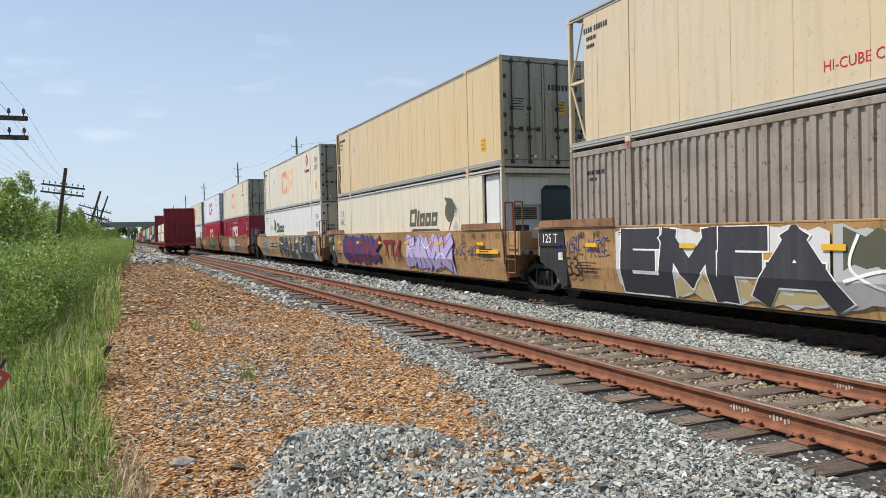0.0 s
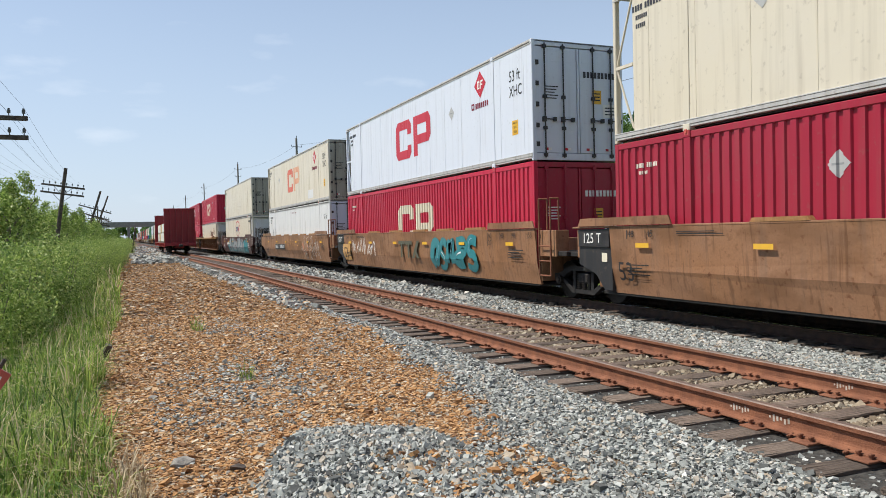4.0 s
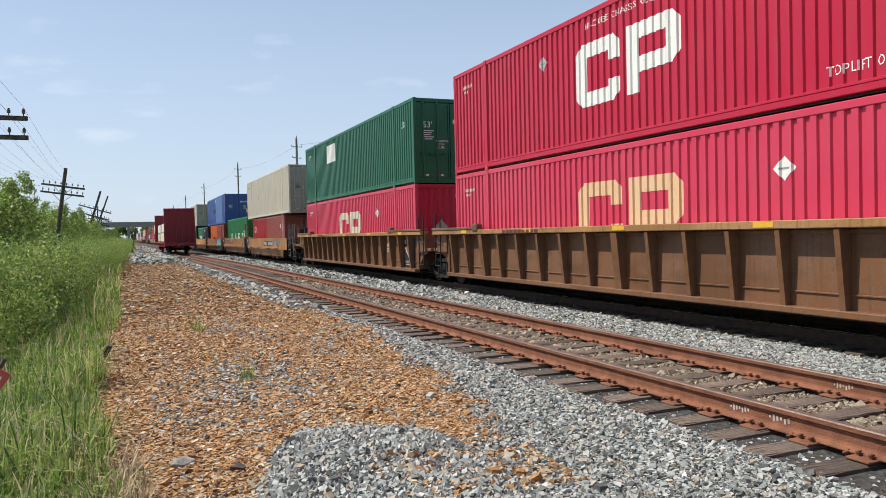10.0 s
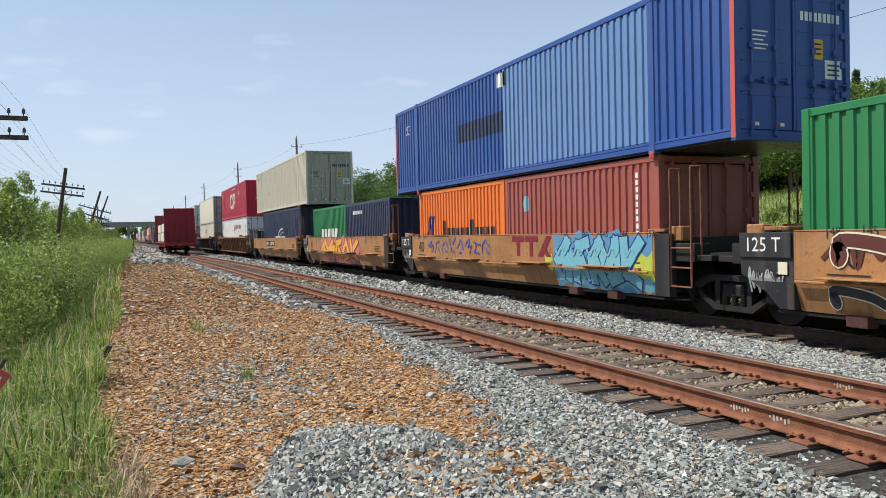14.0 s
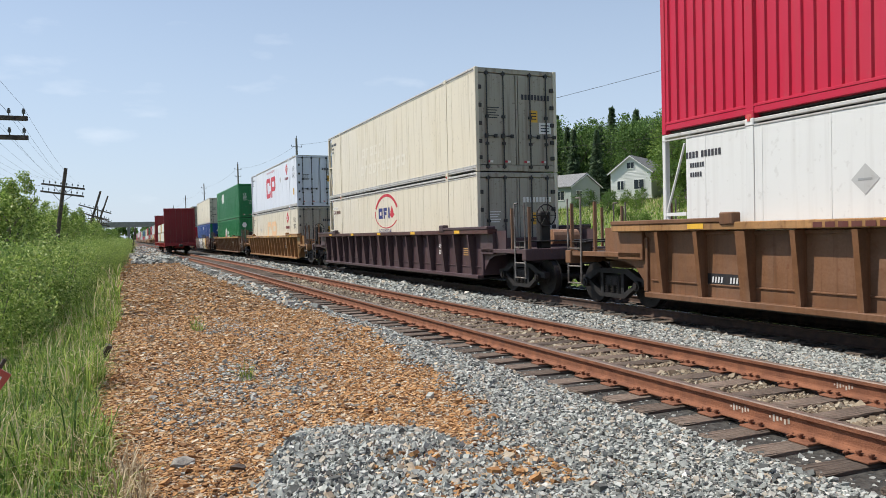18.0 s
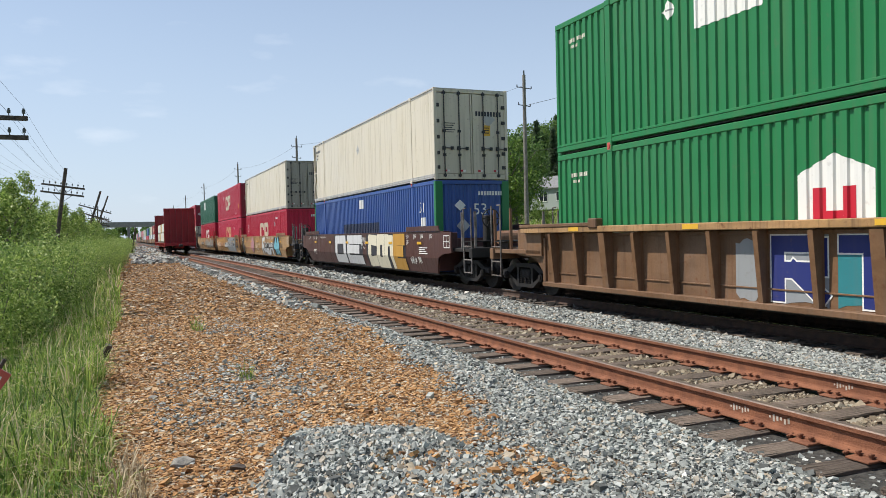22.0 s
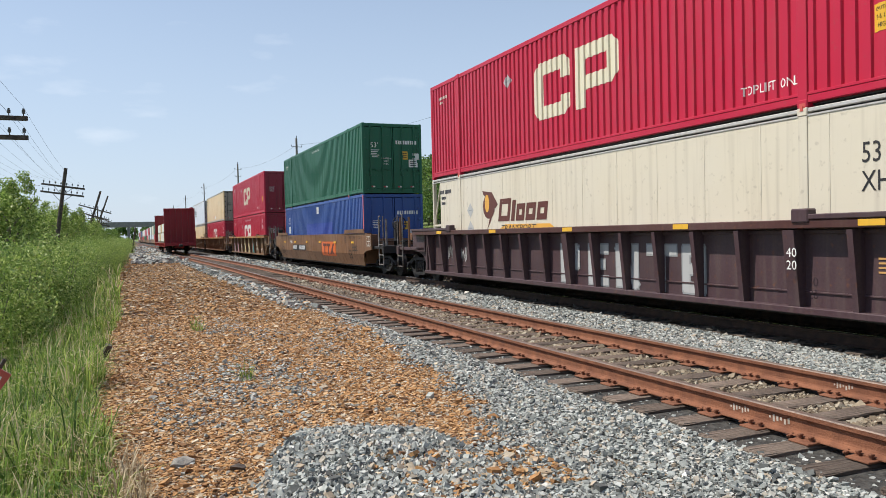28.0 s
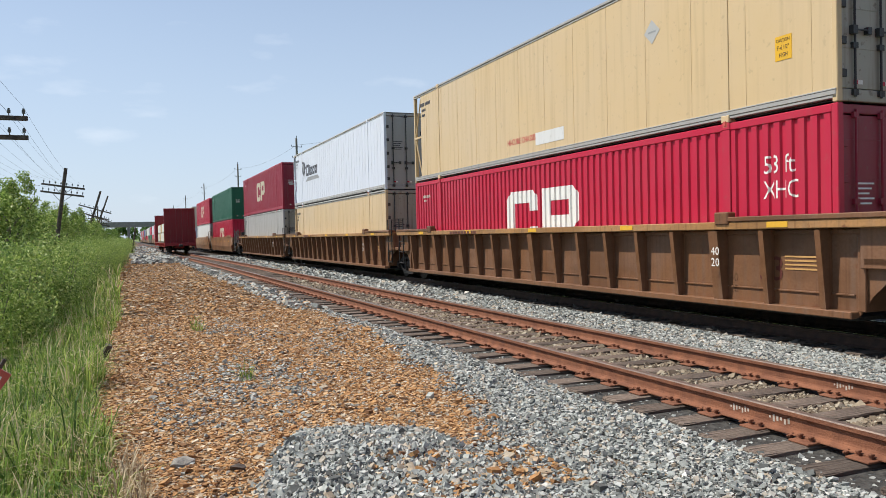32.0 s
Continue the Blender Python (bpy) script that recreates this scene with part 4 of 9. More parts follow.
def well_car(label, key, style, hl=8.3, lead=True, trail=True, trucks=(True, True), chord_key=None, guide_key=None, brake=1, ribs=17, shift=0.0):
    """One well of a double-stack car. style: 'smooth', 'ribbed' or 'ledge'. lead and trail: an outer end with coupler, else a joint."""
    car = thing("well_car", label, "well car", "well cars of the train")
    m = PAINT[key]
    cm, gm = PAINT[chord_key or key], PAINT[guide_key or key]
    outl = clean(ledge_outline(lead, trail) if style == "ledge" else joint_outline(hl, lead, trail) if style == "smooth" else side_outline(hl, lead, trail))
    tag = (style, hl, lead, trail)
    for s in (-1, 1):
        if style == "ribbed":
            part("side_sheet", kept(("side", *tag, s), "side_sheet", m, lambda bm: prism(bm, outl, s * 1.35, s * 1.32)), m, car)
            part("top_chord", kept(("chord", *tag, s), "top_chord", cm, lambda bm: box(bm, s * 1.60, s * 1.31, -hl - 0.95, hl + 0.95, 1.52, 1.645, 0.012)), cm, car)
            part("bottom_chord", kept(("bchord", *tag, s), "bottom_chord", m, lambda bm: box(bm, s * 1.50, s * 1.30, -hl - 0.1, hl + 0.1, 0.30, 0.40, 0.012)), m, car)
            part("panel_lip", kept(("lip", hl, s), "panel_lip", m, lambda bm: (box(bm, s * 1.372, s * 1.34, -hl - 0.05, hl + 0.05, 0.60, 0.625, 0.004), box(bm, s * 1.385, s * 1.34, -hl - 0.4, hl + 0.4, 1.44, 1.50, 0.006))), m, car)
            n = ribs
            for i in range(n):
                y = -hl + 0.35 + i * (2 * hl - 0.7) / (n - 1) + shift
                wide = 0.10 if i in (2, 8, 14) and n > 9 else 0.045
                part("rib", kept(("rib", s, wide), "rib", cm if wide > 0.1 else m, lambda bm: prism(bm, [(s * 1.34, 0.33), (s * 1.47, 0.36), (s * 1.585, 1.50), (s * 1.34, 1.52)], -wide, wide, "y")), m, car, at=pose(0, y, 0))
        else:
            part("side_sheet", kept(("side", *tag, s), "side_sheet", m, lambda bm: smooth_side(bm, outl, s)), m, car)
            part("top_chord", kept(("chord", *tag, s), "top_chord", cm, lambda bm: box(bm, s * 1.565, s * 1.36, -hl - (0.95 if lead else 0.2), hl + 0.95, 1.60, 1.635, 0.006) if style == "smooth" else box(bm, s * 1.568, s * 1.30, -6.33, 5.95, 1.478, 1.50, 0.006)), cm, car)
        if style == "smooth" and not trail:
            part("end_post", kept(("endpost", s, hl), "end_post", PAINT["frame_black"], lambda bm: prism(bm, [(hl - 0.348, 0.36), (hl - 0.1, 0.36), (hl + 0.2, 0.66), (hl + 0.8, 0.86), (hl + 0.8, 1.58), (hl - 0.348, 1.58)], s * 1.50, s * 1.40)), m, car, "blackened steel end post")
        if style == "ledge":
            for e, outer in ((-1, lead), (1, trail)):
                if outer:
                    continue
                y0, y1 = (-6.74, -6.352) if e < 0 else (5.952, 6.95)
                lower = [(y0, 0.36), (y1, 0.36), (y1, 1.47), (y0, 1.47)] if e < 0 else [(y0, 0.36), (6.22, 0.36), (6.5, 0.62), (y1, 0.84), (y1, 1.47), (y0, 1.47)]
                part("end_post", kept(("endpost", s, e), "end_post", PAINT["frame_black"], lambda bm: prism(bm, lower, s * 1.557, s * 1.40)), m, car, "blackened steel end post")
                part("roller_bracket", kept(("bracket", s, e), "roller_bracket", m, lambda bm: (box(bm, s * 1.50, s * 1.15, e * 6.1, e * 6.55, 1.50, 1.56, 0.01), box(bm, s * 1.45, s * 1.25, e * 6.6, e * 6.95, 1.34, 1.60, 0.02))), m, car)
            part("ledge", kept(("ledge", *tag, s), "ledge", m, lambda bm: (rod(bm, (s * 1.60, -6.2, 0.77), (s * 1.60, 5.9, 0.77), 0.022, 6), [box(bm, s * 1.55, s * 1.82, y - 0.72, y + 0.72, 0.835, 0.86, 0.006) for y in (-4.9, -2.0, 1.6, 4.7)], [box(bm, s * 1.50, s * 1.62, y - 0.06, y + 0.06, 0.76, 0.84) for y in np.arange(-hl + 0.4, hl - 0.5, 0.9)])), m, car)
            for y in (-5.0, -3.6, 3.6, 5.0):
                part("jacking_pad", kept(("pad", s), "jacking_pad", PAINT["maroon"], lambda bm: box(bm, s * 1.30, s * 1.52, -0.16, 0.16, 0.20, 0.36, 0.01)), m, car, at=pose(0, y, 0))
        for e in (-1, 1) if style != "ledge" else ():
            part("guide_plate", kept(("guide", hl, s, e, style, lead), "guide_plate", gm, lambda bm: (prism(bm, [(e * (hl - 2.2), 1.64), (e * (hl - 2.13), 1.80), (e * (hl + (0.15 if e < 0 and not lead else 0.6)), 1.80), (e * (hl + (0.24 if e < 0 and not lead else 0.7)), 1.64)], s * 1.60, s * 1.57) if style != "ribbed" else
                                    (box(bm, s * 1.62, s * 1.36, e * (hl - 2.1), e * (hl + 0.95), 1.645, 1.72, 0.012), box(bm, s * 1.63, s * 1.45, e * (hl - 2.25), e * (hl - 1.95), 1.60, 1.80, 0.02)))), gm, car)
    # floor made solid all along, added to keep light from under the car
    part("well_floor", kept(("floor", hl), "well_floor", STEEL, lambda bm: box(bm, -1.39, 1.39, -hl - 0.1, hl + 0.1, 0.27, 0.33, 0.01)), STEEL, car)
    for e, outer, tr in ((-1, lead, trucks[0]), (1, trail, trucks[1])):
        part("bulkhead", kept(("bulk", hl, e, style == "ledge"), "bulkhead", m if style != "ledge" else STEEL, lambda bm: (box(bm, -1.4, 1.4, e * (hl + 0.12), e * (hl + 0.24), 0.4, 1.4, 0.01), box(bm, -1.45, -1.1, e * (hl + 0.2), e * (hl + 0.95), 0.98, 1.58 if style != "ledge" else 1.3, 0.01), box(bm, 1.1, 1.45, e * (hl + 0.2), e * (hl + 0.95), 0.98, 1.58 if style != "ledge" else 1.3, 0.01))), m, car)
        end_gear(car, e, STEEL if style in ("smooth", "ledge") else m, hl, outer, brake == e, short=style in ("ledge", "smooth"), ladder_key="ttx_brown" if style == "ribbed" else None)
        if tr:
            truck(car, e * (hl + (1.72 if outer else 1.4)))
    return car


def smooth_side(bm, outl, s):
    """A side that is upright above and leans inwards below its knuckle."""
    prism(bm, outl, s * 1.56, s * 1.50)
    for v in bm.verts:
        if v.co.z < 0.80:
            v.co.x -= s * (0.80 - v.co.z) * 0.32
    bmesh.ops.bisect_plane(bm, geom=bm.verts[:] + bm.edges[:] + bm.faces[:], plane_co=(0, 0, 0.80), plane_no=(0, 0, 1))
    for v in bm.verts:
        if abs(v.co.z - 0.80) < 1e-3:
            v.co.x = s * (1.56 if abs(v.co.x) > 1.47 else 1.50)
# ---------------------------------------------------------------- the train
TRACK_X = 10.33      # centre of the main line
MOVERS = []          # (thing, place along the train, height)


def run(t):
    """How far the train has come at t seconds."""
    return 15.866 * t + 0.02463 * t * t - 9.91e-5 * t ** 3


def load(ob, s, z):
    ob.matrix_basis = pose(TRACK_X, s, z)
    MOVERS.append((ob, s, z))
    return ob


LOW, HIGH = 0.34, 3.25
# ---------------------------------------------------------------- plants
def leaf_cloud(n, centre, radius, size, up=0.4, clumps=14, hollow=0.55, flat=1.0):
    """Quads for leaves, in uneven clumps round a crown's middle: vertices and faces."""
    cc = rng.normal(0, 1, (clumps, 3))
    cc /= np.linalg.norm(cc, axis=1)[:, None]
    cc *= rng.uniform(hollow, 1.0, (clumps, 1))
    which = rng.integers(0, clumps, n)
    p = cc[which] + np.clip(rng.normal(0, 0.18, (n, 3)), -0.3, 0.3)
    p *= np.array(radius)
    p += np.array(centre)
    nrm = rng.normal(0, 1, (n, 3)) + (0, 0, up)
    nrm /= np.linalg.norm(nrm, axis=1)[:, None]
    a = np.cross(nrm, rng.normal(0, 1, (n, 3)))
    a /= np.linalg.norm(a, axis=1)[:, None] + 1e-9
    b = np.cross(nrm, a)
    s = size * rng.uniform(0.6, 1.4, (n, 1))
    V = np.stack([p - a * s, p - b * s * 0.55 * flat, p + a * s, p + b * s * 0.55 * flat], 1)
    return V.reshape(-1, 3)


def faces4(n):
    return np.arange(n * 4).reshape(-1, 4)


def limbs(name, spans, material):
    bm = bmesh.new()
    for a, b, r0, r1 in spans:
        a, b = Vector(a), Vector(b)
        m = Matrix.Translation((a + b) / 2) @ (b - a).to_track_quat("Z", "Y").to_matrix().to_4x4()
        bmesh.ops.create_cone(bm, cap_ends=True, segments=7, radius1=r0, radius2=r1, depth=(b - a).length, matrix=m)
    return mesh_of(bm, name, material)


def plant(name, label, category, group, wood, crown, crown_name="crown"):
    ob = thing(name, label, category, group)
    part("trunk" if name == "tree" else "stem", wood, None, ob)
    part(crown_name, crown, None, ob)
    return ob


def broadleaf(h, w, n, mt, size, label, low=0.25):
    spans = [((0, 0, -0.3), (0.1, 0.05, h * 0.55), 0.03 * h * 0.6, 0.012 * h)]
    for k in range(7):
        a, z = k * 2.4, h * (0.25 + 0.07 * k)
        spans.append(((0.06, 0.03, z), (w * 0.42 * math.cos(a), w * 0.42 * math.sin(a), z + h * 0.22), 0.009 * h, 0.003 * h))
    V = [leaf_cloud(int(n * 0.6), (0, 0, h * 0.60), (w * 0.5, w * 0.5, h * 0.38), size, clumps=26), leaf_cloud(int(n * 0.25), (0, 0, h * 0.42), (w * 0.55, w * 0.55, h * 0.25), size, clumps=16),
         leaf_cloud(n - int(n * 0.6) - int(n * 0.25), (0.1 * w, 0, h * 0.84), (w * 0.25, w * 0.25, h * 0.16), size, clumps=8)]
    V = np.concatenate(V)
    V[:, 2] = np.maximum(V[:, 2], 0.02)
    return plant("tree", label, "tree", "trees on the hillside", limbs("trunk", spans, BARK), quads_mesh("crown", V, faces4(len(V) // 4), mt))


def conifer(h, w, n, label):
    spans = [((0, 0, -0.3), (0, 0, h * 0.97), 0.014 * h, 0.002 * h)]
    for k in range(26):
        z, a = h * (0.12 + 0.033 * k), k * 2.4
        r = w * 0.5 * (1 - z / h) ** 0.8
        spans.append(((0, 0, z), (r * math.cos(a), r * math.sin(a), z - 0.12 * r), 0.02, 0.008))
    t = rng.uniform(0.08, 1.0, n) ** 0.9
    tier = np.round(t * 17) / 17 + rng.normal(0, 0.012, n)
    ang = np.round(rng.uniform(0, 2 * np.pi, n) * 2.2) / 2.2 + tier * 31 + rng.normal(0, 0.12, n)
    twig = 0.45 + 0.75 * np.abs(np.sin(np.round(tier * 17) * 12.9 + np.round(ang * 2.2) * 78.2))
    rad = w * 0.5 * (1.02 - tier) ** 1.05 * np.sqrt(rng.uniform(0.02, 1, n)) * twig
    p = np.stack([rad * np.cos(ang), rad * np.sin(ang), tier * h - rad * 0.25], 1)
    d = np.stack([np.cos(ang), np.sin(ang), -0.3 + 0 * ang], 1) + rng.normal(0, 0.3, (n, 3))
    d /= np.linalg.norm(d, axis=1)[:, None]
    sd = np.cross(d, rng.normal(0, 1, (n, 3)))
    sd /= np.linalg.norm(sd, axis=1)[:, None]
    s = 0.034 * h * rng.uniform(0.6, 1.3, (n, 1))
    V = np.stack([p - d * s, p + sd * s * 0.3, p + d * s, p - sd * s * 0.3], 1).reshape(-1, 3)
    return plant("tree", label, "tree", "trees on the hillside", limbs("trunk", spans, BARK), quads_mesh("crown", V, faces4(n), NEEDLE))


def shrub(h, w, n, label, size=0.05, mt=None):
    spans = []
    for k in range(9):
        a = k * 2.4
        spans.append(((0.1 * math.cos(a), 0.1 * math.sin(a), -0.2), (w * 0.3 * math.cos(a), w * 0.3 * math.sin(a), h * 0.75), 0.014, 0.005))
    V = np.concatenate([leaf_cloud(int(n * 0.7), (0, 0, h * 0.55), (w * 0.5, w * 0.5, h * 0.45), size, clumps=34, hollow=0.45), leaf_cloud(n - int(n * 0.7), (0, 0, h * 0.25), (w * 0.5, w * 0.5, h * 0.28), size, clumps=18, hollow=0.3)])
    V[:, 2] = np.maximum(V[:, 2], 0.02)
    return plant("shrub", label, "shrub", "shrubs beside the track", limbs("stem", spans, BARK), quads_mesh("foliage", V, faces4(len(V) // 4), mt or LEAF), "foliage")


def spread(proto, spots, high=0.0, least=0.72, more=0.28):
    """The first spot takes the plant itself, the others take copies; a spot is x, y, scale, turn. With high, the plant's height, no crown tops the hill's skyline."""
    for i, (x, y, s, a) in enumerate(spots):
        if high:
            d = math.hypot(x, y)
            s = min(s, max(0.35, (skyline(x, y) * (least + more * ((i * 7) % 10) / 9) * d + 1.58 - ground_z(x, y)) / high))
        m = pose(x, y, ground_z(x, y) - 0.05, 0, 0, a)
        if i == 0:
            proto.matrix_basis = m @ Matrix.Diagonal((s, s, s, 1))
        else:
            ob = copy_thing(proto, m)
            ob.scale = (s, s, s)


def skyline(x, y):
    """The slope at which the wooded hill meets the sky, by bearing from the camera's place."""
    az = math.degrees(math.atan2(x, y))
    return float(np.interp(az, [0, 8, 14, 22, 30, 34, 38, 42, 46, 49, 52, 60], [0.05, 0.07, 0.095, 0.112, 0.148, 0.153, 0.162, 0.168, 0.186, 0.196, 0.178, 0.17]))


rnd = random.Random(5)
# shrubs on the left bank
protos = [shrub(2.3, 2.5, 8600, "dense green roadside shrub with small leaves", 0.031), shrub(2.4, 2.1, 8000, "dense green alder shrub on the bank", 0.031), shrub(1.65, 2.2, 6000, "low leafy shrub on the grassy bank", 0.029)]
spots = [[], [], []]
for k in range(78):
    y = 11.5 + 46 * (k / 78.0) ** 1.25 + rnd.uniform(-0.8, 0.8)
    near = -1.9 - max(0, 17 - y) * 0.33 + 0.035 * max(0, y - 20)
    x = near - abs(rnd.gauss(0, 1)) * (1.0 + 0.10 * y)
    spots[rnd.choice((0, 0, 1, 1, 2))].append((x, y, rnd.uniform(0.8, 1.12), rnd.uniform(0, 360)))
for y in np.arange(20, 110, 3.2):
    spots[rnd.choice((0, 1))].append((-1.7 + 0.022 * (y - 20) + rnd.uniform(-0.5, 0.2), float(y), rnd.uniform(0.72, 1.0), rnd.uniform(0, 360)))
for pr, sp in zip(protos, spots):
    spread(pr, sp)
# small trees behind them
pr = [broadleaf(5.1, 2.7, 9500, LEAF, 0.052, "young leafy tree behind the shrubs"), broadleaf(4.5, 2.9, 8600, LEAF3, 0.052, "young birch among the shrubs")]
spread(pr[0], [(-3.8, 30, 0.98, 10), (-4.4, 31, 0.95, 100), (-4.2, 56, 1.0, 40), (-5.2, 58, 1.1, 140), (-6.3, 55, 1.08, 70), (-3.6, 62, 0.98, 10), (-2.9, 67, 0.92, 190), (-4.5, 33, 0.9, 60), (-5.2, 37, 0.86, 100), (-4.3, 41, 0.8, 200), (-7.5, 70, 1.05, 30), (-5.9, 74, 1.05, 70), (-4.6, 78, 1.02, 150), (-3.4, 84, 0.95, 20), (-2.6, 90, 0.8, 80)])
spread(pr[1], [(-5.3, 32, 0.95, 0), (-4.9, 45, 0.8, 50), (-6.6, 66, 1.1, 80), (-5.2, 70, 1.1, 20), (-4.4, 92, 1.2, 120), (-2.9, 98, 1.0, 200), (-2.0, 110, 0.9, 90), (-1.5, 125, 0.9, 40), (-6.5, 48, 0.75, 10)])

# trees on the hillside behind the train
lab = ("tall leafy green tree on the hillside", "light green birch on the hillside", "dark spruce on the hillside")
T = [broadleaf(10, 7, 4600, LEAF2, 0.15, lab[0]), broadleaf(9, 5.5, 4400, LEAF3, 0.13, lab[1]), broadleaf(11, 6, 4600, LEAF2, 0.15, lab[0]), conifer(13, 4.6, 6500, lab[2])]
spots = [[], [], [], []]
for k in range(190):
    az, d = radians(rnd.uniform(14, 62)), rnd.uniform(62, 150)
    x, y = d * math.sin(az), d * math.cos(az)
    if (29 < math.degrees(az) < 42.5 and d < 134) or x < 30 or (az > 0.69 and d < 96):
        continue
    spots[rnd.choice((0, 0, 1, 2, 2))].append((x, y, rnd.uniform(0.8, 1.25), rnd.uniform(0, 360)))
for k in range(110):
    az, d = radians(rnd.uniform(20, 44)), rnd.uniform(134, 172)
    spots[rnd.choice((0, 2, 2, 1, 3, 3))].append((d * math.sin(az), d * math.cos(az), rnd.uniform(1.3, 1.95), rnd.uniform(0, 360)))
for k in range(46):
    az, d = radians(rnd.uniform(40, 62)), rnd.uniform(88, 104)
    x, y = d * math.sin(az), d * math.cos(az)
    spots[rnd.choice((1, 1, 0))].append((x, y, rnd.uniform(0.8, 1.45), rnd.uniform(0, 360)))
for k in range(12):
    az, d = radians(rnd.uniform(29, 42)), rnd.uniform(70, 112)
    x, y = d * math.sin(az), d * math.cos(az)
    spots[rnd.choice((1, 0))].append((x, y, rnd.uniform(0.2, 0.32), rnd.uniform(0, 360)))
for az, d, s in ((45, 100, 1.2), (46, 98, 1.25), (47, 101, 1.3), (48, 99, 1.3), (49, 102, 1.35), (50, 100, 1.3), (44, 104, 1.1), (42.5, 106, 1.1), (52, 110, 1.2), (53, 112, 1.15), (54, 108, 1.2), (36, 140, 1.3), (31.5, 142, 1.1), (33, 146, 1.1), (47.5, 104, 1.3), (27, 130, 1.0), (13.2, 150, 0.8), (25, 128, 0.9)):
    spots[3].append((d * math.sin(radians(az)), d * math.cos(radians(az)), s, rnd.uniform(0, 360)))
for k in range(60):
    az, d = radians(rnd.uniform(41, 57)), rnd.uniform(102, 138)
    spots[rnd.choice((0, 2, 2, 1, 0, 3))].append((d * math.sin(az), d * math.cos(az), rnd.uniform(1.2, 1.9), rnd.uniform(0, 360)))
for x, y in ((24, 190), (27, 170), (30, 150), (26, 210), (33, 130), (36, 120), (25, 240), (28, 260), (40, 112), (24, 280), (38, 100), (24, 320), (26, 360)):
    spots[0].append((x, y, rnd.uniform(0.8, 1.05), rnd.uniform(0, 360)))
for p_, sp, hh in zip(T, spots, (10, 9, 11, 13)):
    spread(p_, sp, hh, *((0.78, 0.22) if hh != 13 else (0.74, 0.24)))
# bushes at the foot of the hill
b2 = shrub(2.4, 3.2, 2600, "leafy green bush at the foot of the hill", 0.11, LEAF3)
spread(b2, [(rnd.uniform(30, 52), rnd.uniform(20, 100), rnd.uniform(0.25, 0.6), rnd.uniform(0, 360)) for _ in range(36)], 2.4)


# grass: joined blades
def grass(name, xy, h, w, material, label, zf=ground_z):
    n = len(xy)
    a = rng.uniform(0, 2 * np.pi, n)
    d = np.stack([np.cos(a), np.sin(a), 0 * a], 1)
    sd = np.stack([-np.sin(a), np.cos(a), 0 * a], 1)
    tall = np.array([0.75 + 0.9 * noise.noise(Vector((q * 1.1, r * 0.9, 4.0))) + 0.35 * noise.noise(Vector((q * 4, r * 4, 1.0))) for q, r in xy])
    hh = (h * np.maximum(0.3, tall) * np.exp(rng.normal(0.1, 0.4, n)))[:, None]
    ww = w * rng.uniform(0.6, 1.4, n)[:, None]
    lean = rng.uniform(0.1, 1.5, n)[:, None]
    p = np.stack([xy[:, 0], xy[:, 1], [zf(q, r) - 0.03 for q, r in xy]], 1)
    up = np.array([0, 0, 1.0])
    q1 = p + up * hh * 0.55 + d * hh * lean * 0.22
    q2 = p + up * hh * (1 - 0.33 * lean) + d * hh * lean * 0.75
    V = np.stack([p - sd * ww, p + sd * ww, q1 + sd * ww * 0.8, q1 - sd * ww * 0.8, q2 + sd * ww * 0.08, q2 - sd * ww * 0.08], 1).reshape(-1, 3)
    F = (np.array([(0, 1, 2, 3), (3, 2, 4, 5)])[None] + (np.arange(n) * 6)[:, None, None]).reshape(-1, 4)
    return tagged(new(name, quads_mesh(name, V, F, material)), label, "grass", "", "stuff")


def bank(x, y):
    return x < bank_edge(y) + 0.12 * wob(x, y, 3.0)


xy = sow(30000, -3.2, 0.0, 3.4, 11, bank)
grass("tall_grass", xy, 0.28, 0.006, BLADE, "tall green grass and dry stalks on the bank")
STRAW = island_mat("dry_stalks", [(0.0, (0.20, 0.13, 0.07)), (0.5, (0.42, 0.32, 0.19)), (1.0, (0.62, 0.52, 0.36))], 0.8, 8, trans=0.2)
REED = island_mat("dark_reeds", [(0.0, (0.05, 0.10, 0.022)), (0.6, (0.11, 0.19, 0.045)), (1.0, (0.19, 0.28, 0.08))], 0.6, 8, trans=0.35)
grass("dry_grass", np.concatenate([sow(900, -0.35, 0.08, 4.7, 6.3), sow(1500, -2.4, -0.2, 3.6, 8.5, bank)]), 0.24, 0.005, STRAW, "dry straw-coloured stalks at the foot of the bank")
grass("reeds", sow(7000, -3.0, -0.2, 3.4, 14, lambda x, y: bank(x, y) and wob(x, y, 1.6) > 0.05), 0.34, 0.007, REED, "darker green reeds among the grass")
xy = sow(9000, -5.0, 0.0, -7, 3.5, bank)
grass("tall_grass", xy, 0.32, 0.010, BLADE, "tall green grass and dry stalks on the bank")
xy = sow(34000, -4.5, 0.2, 10, 24, lambda x, y: bank(x, y) and rng.random() < 1.5 - y / 30)
grass("tall_grass", xy, 0.33, 0.008, BLADE, "tall green grass along the shale edge")
xy = sow(9000, -2.5, 0.6, 22, 60, bank)
grass("tall_grass", xy, 0.45, 0.02, BLADE, "tall green grass along the shale edge")
xy = sow(80000, 13.6, 85, 10, 105, lambda x, y: rng.random() < 1.2 - y / 120)
grass("meadow_grass", xy, 0.5, 0.04, BLADE, "tall light green weeds beyond the main line")
xy = np.concatenate([sow(60, 1.16, 1.36, 14.9, 15.5), sow(40, 1.3, 1.48, 9.6, 10.0)])
grass("grass_tuft", xy, 0.16, 0.006, BLADE, "small grass tufts growing in the shale")
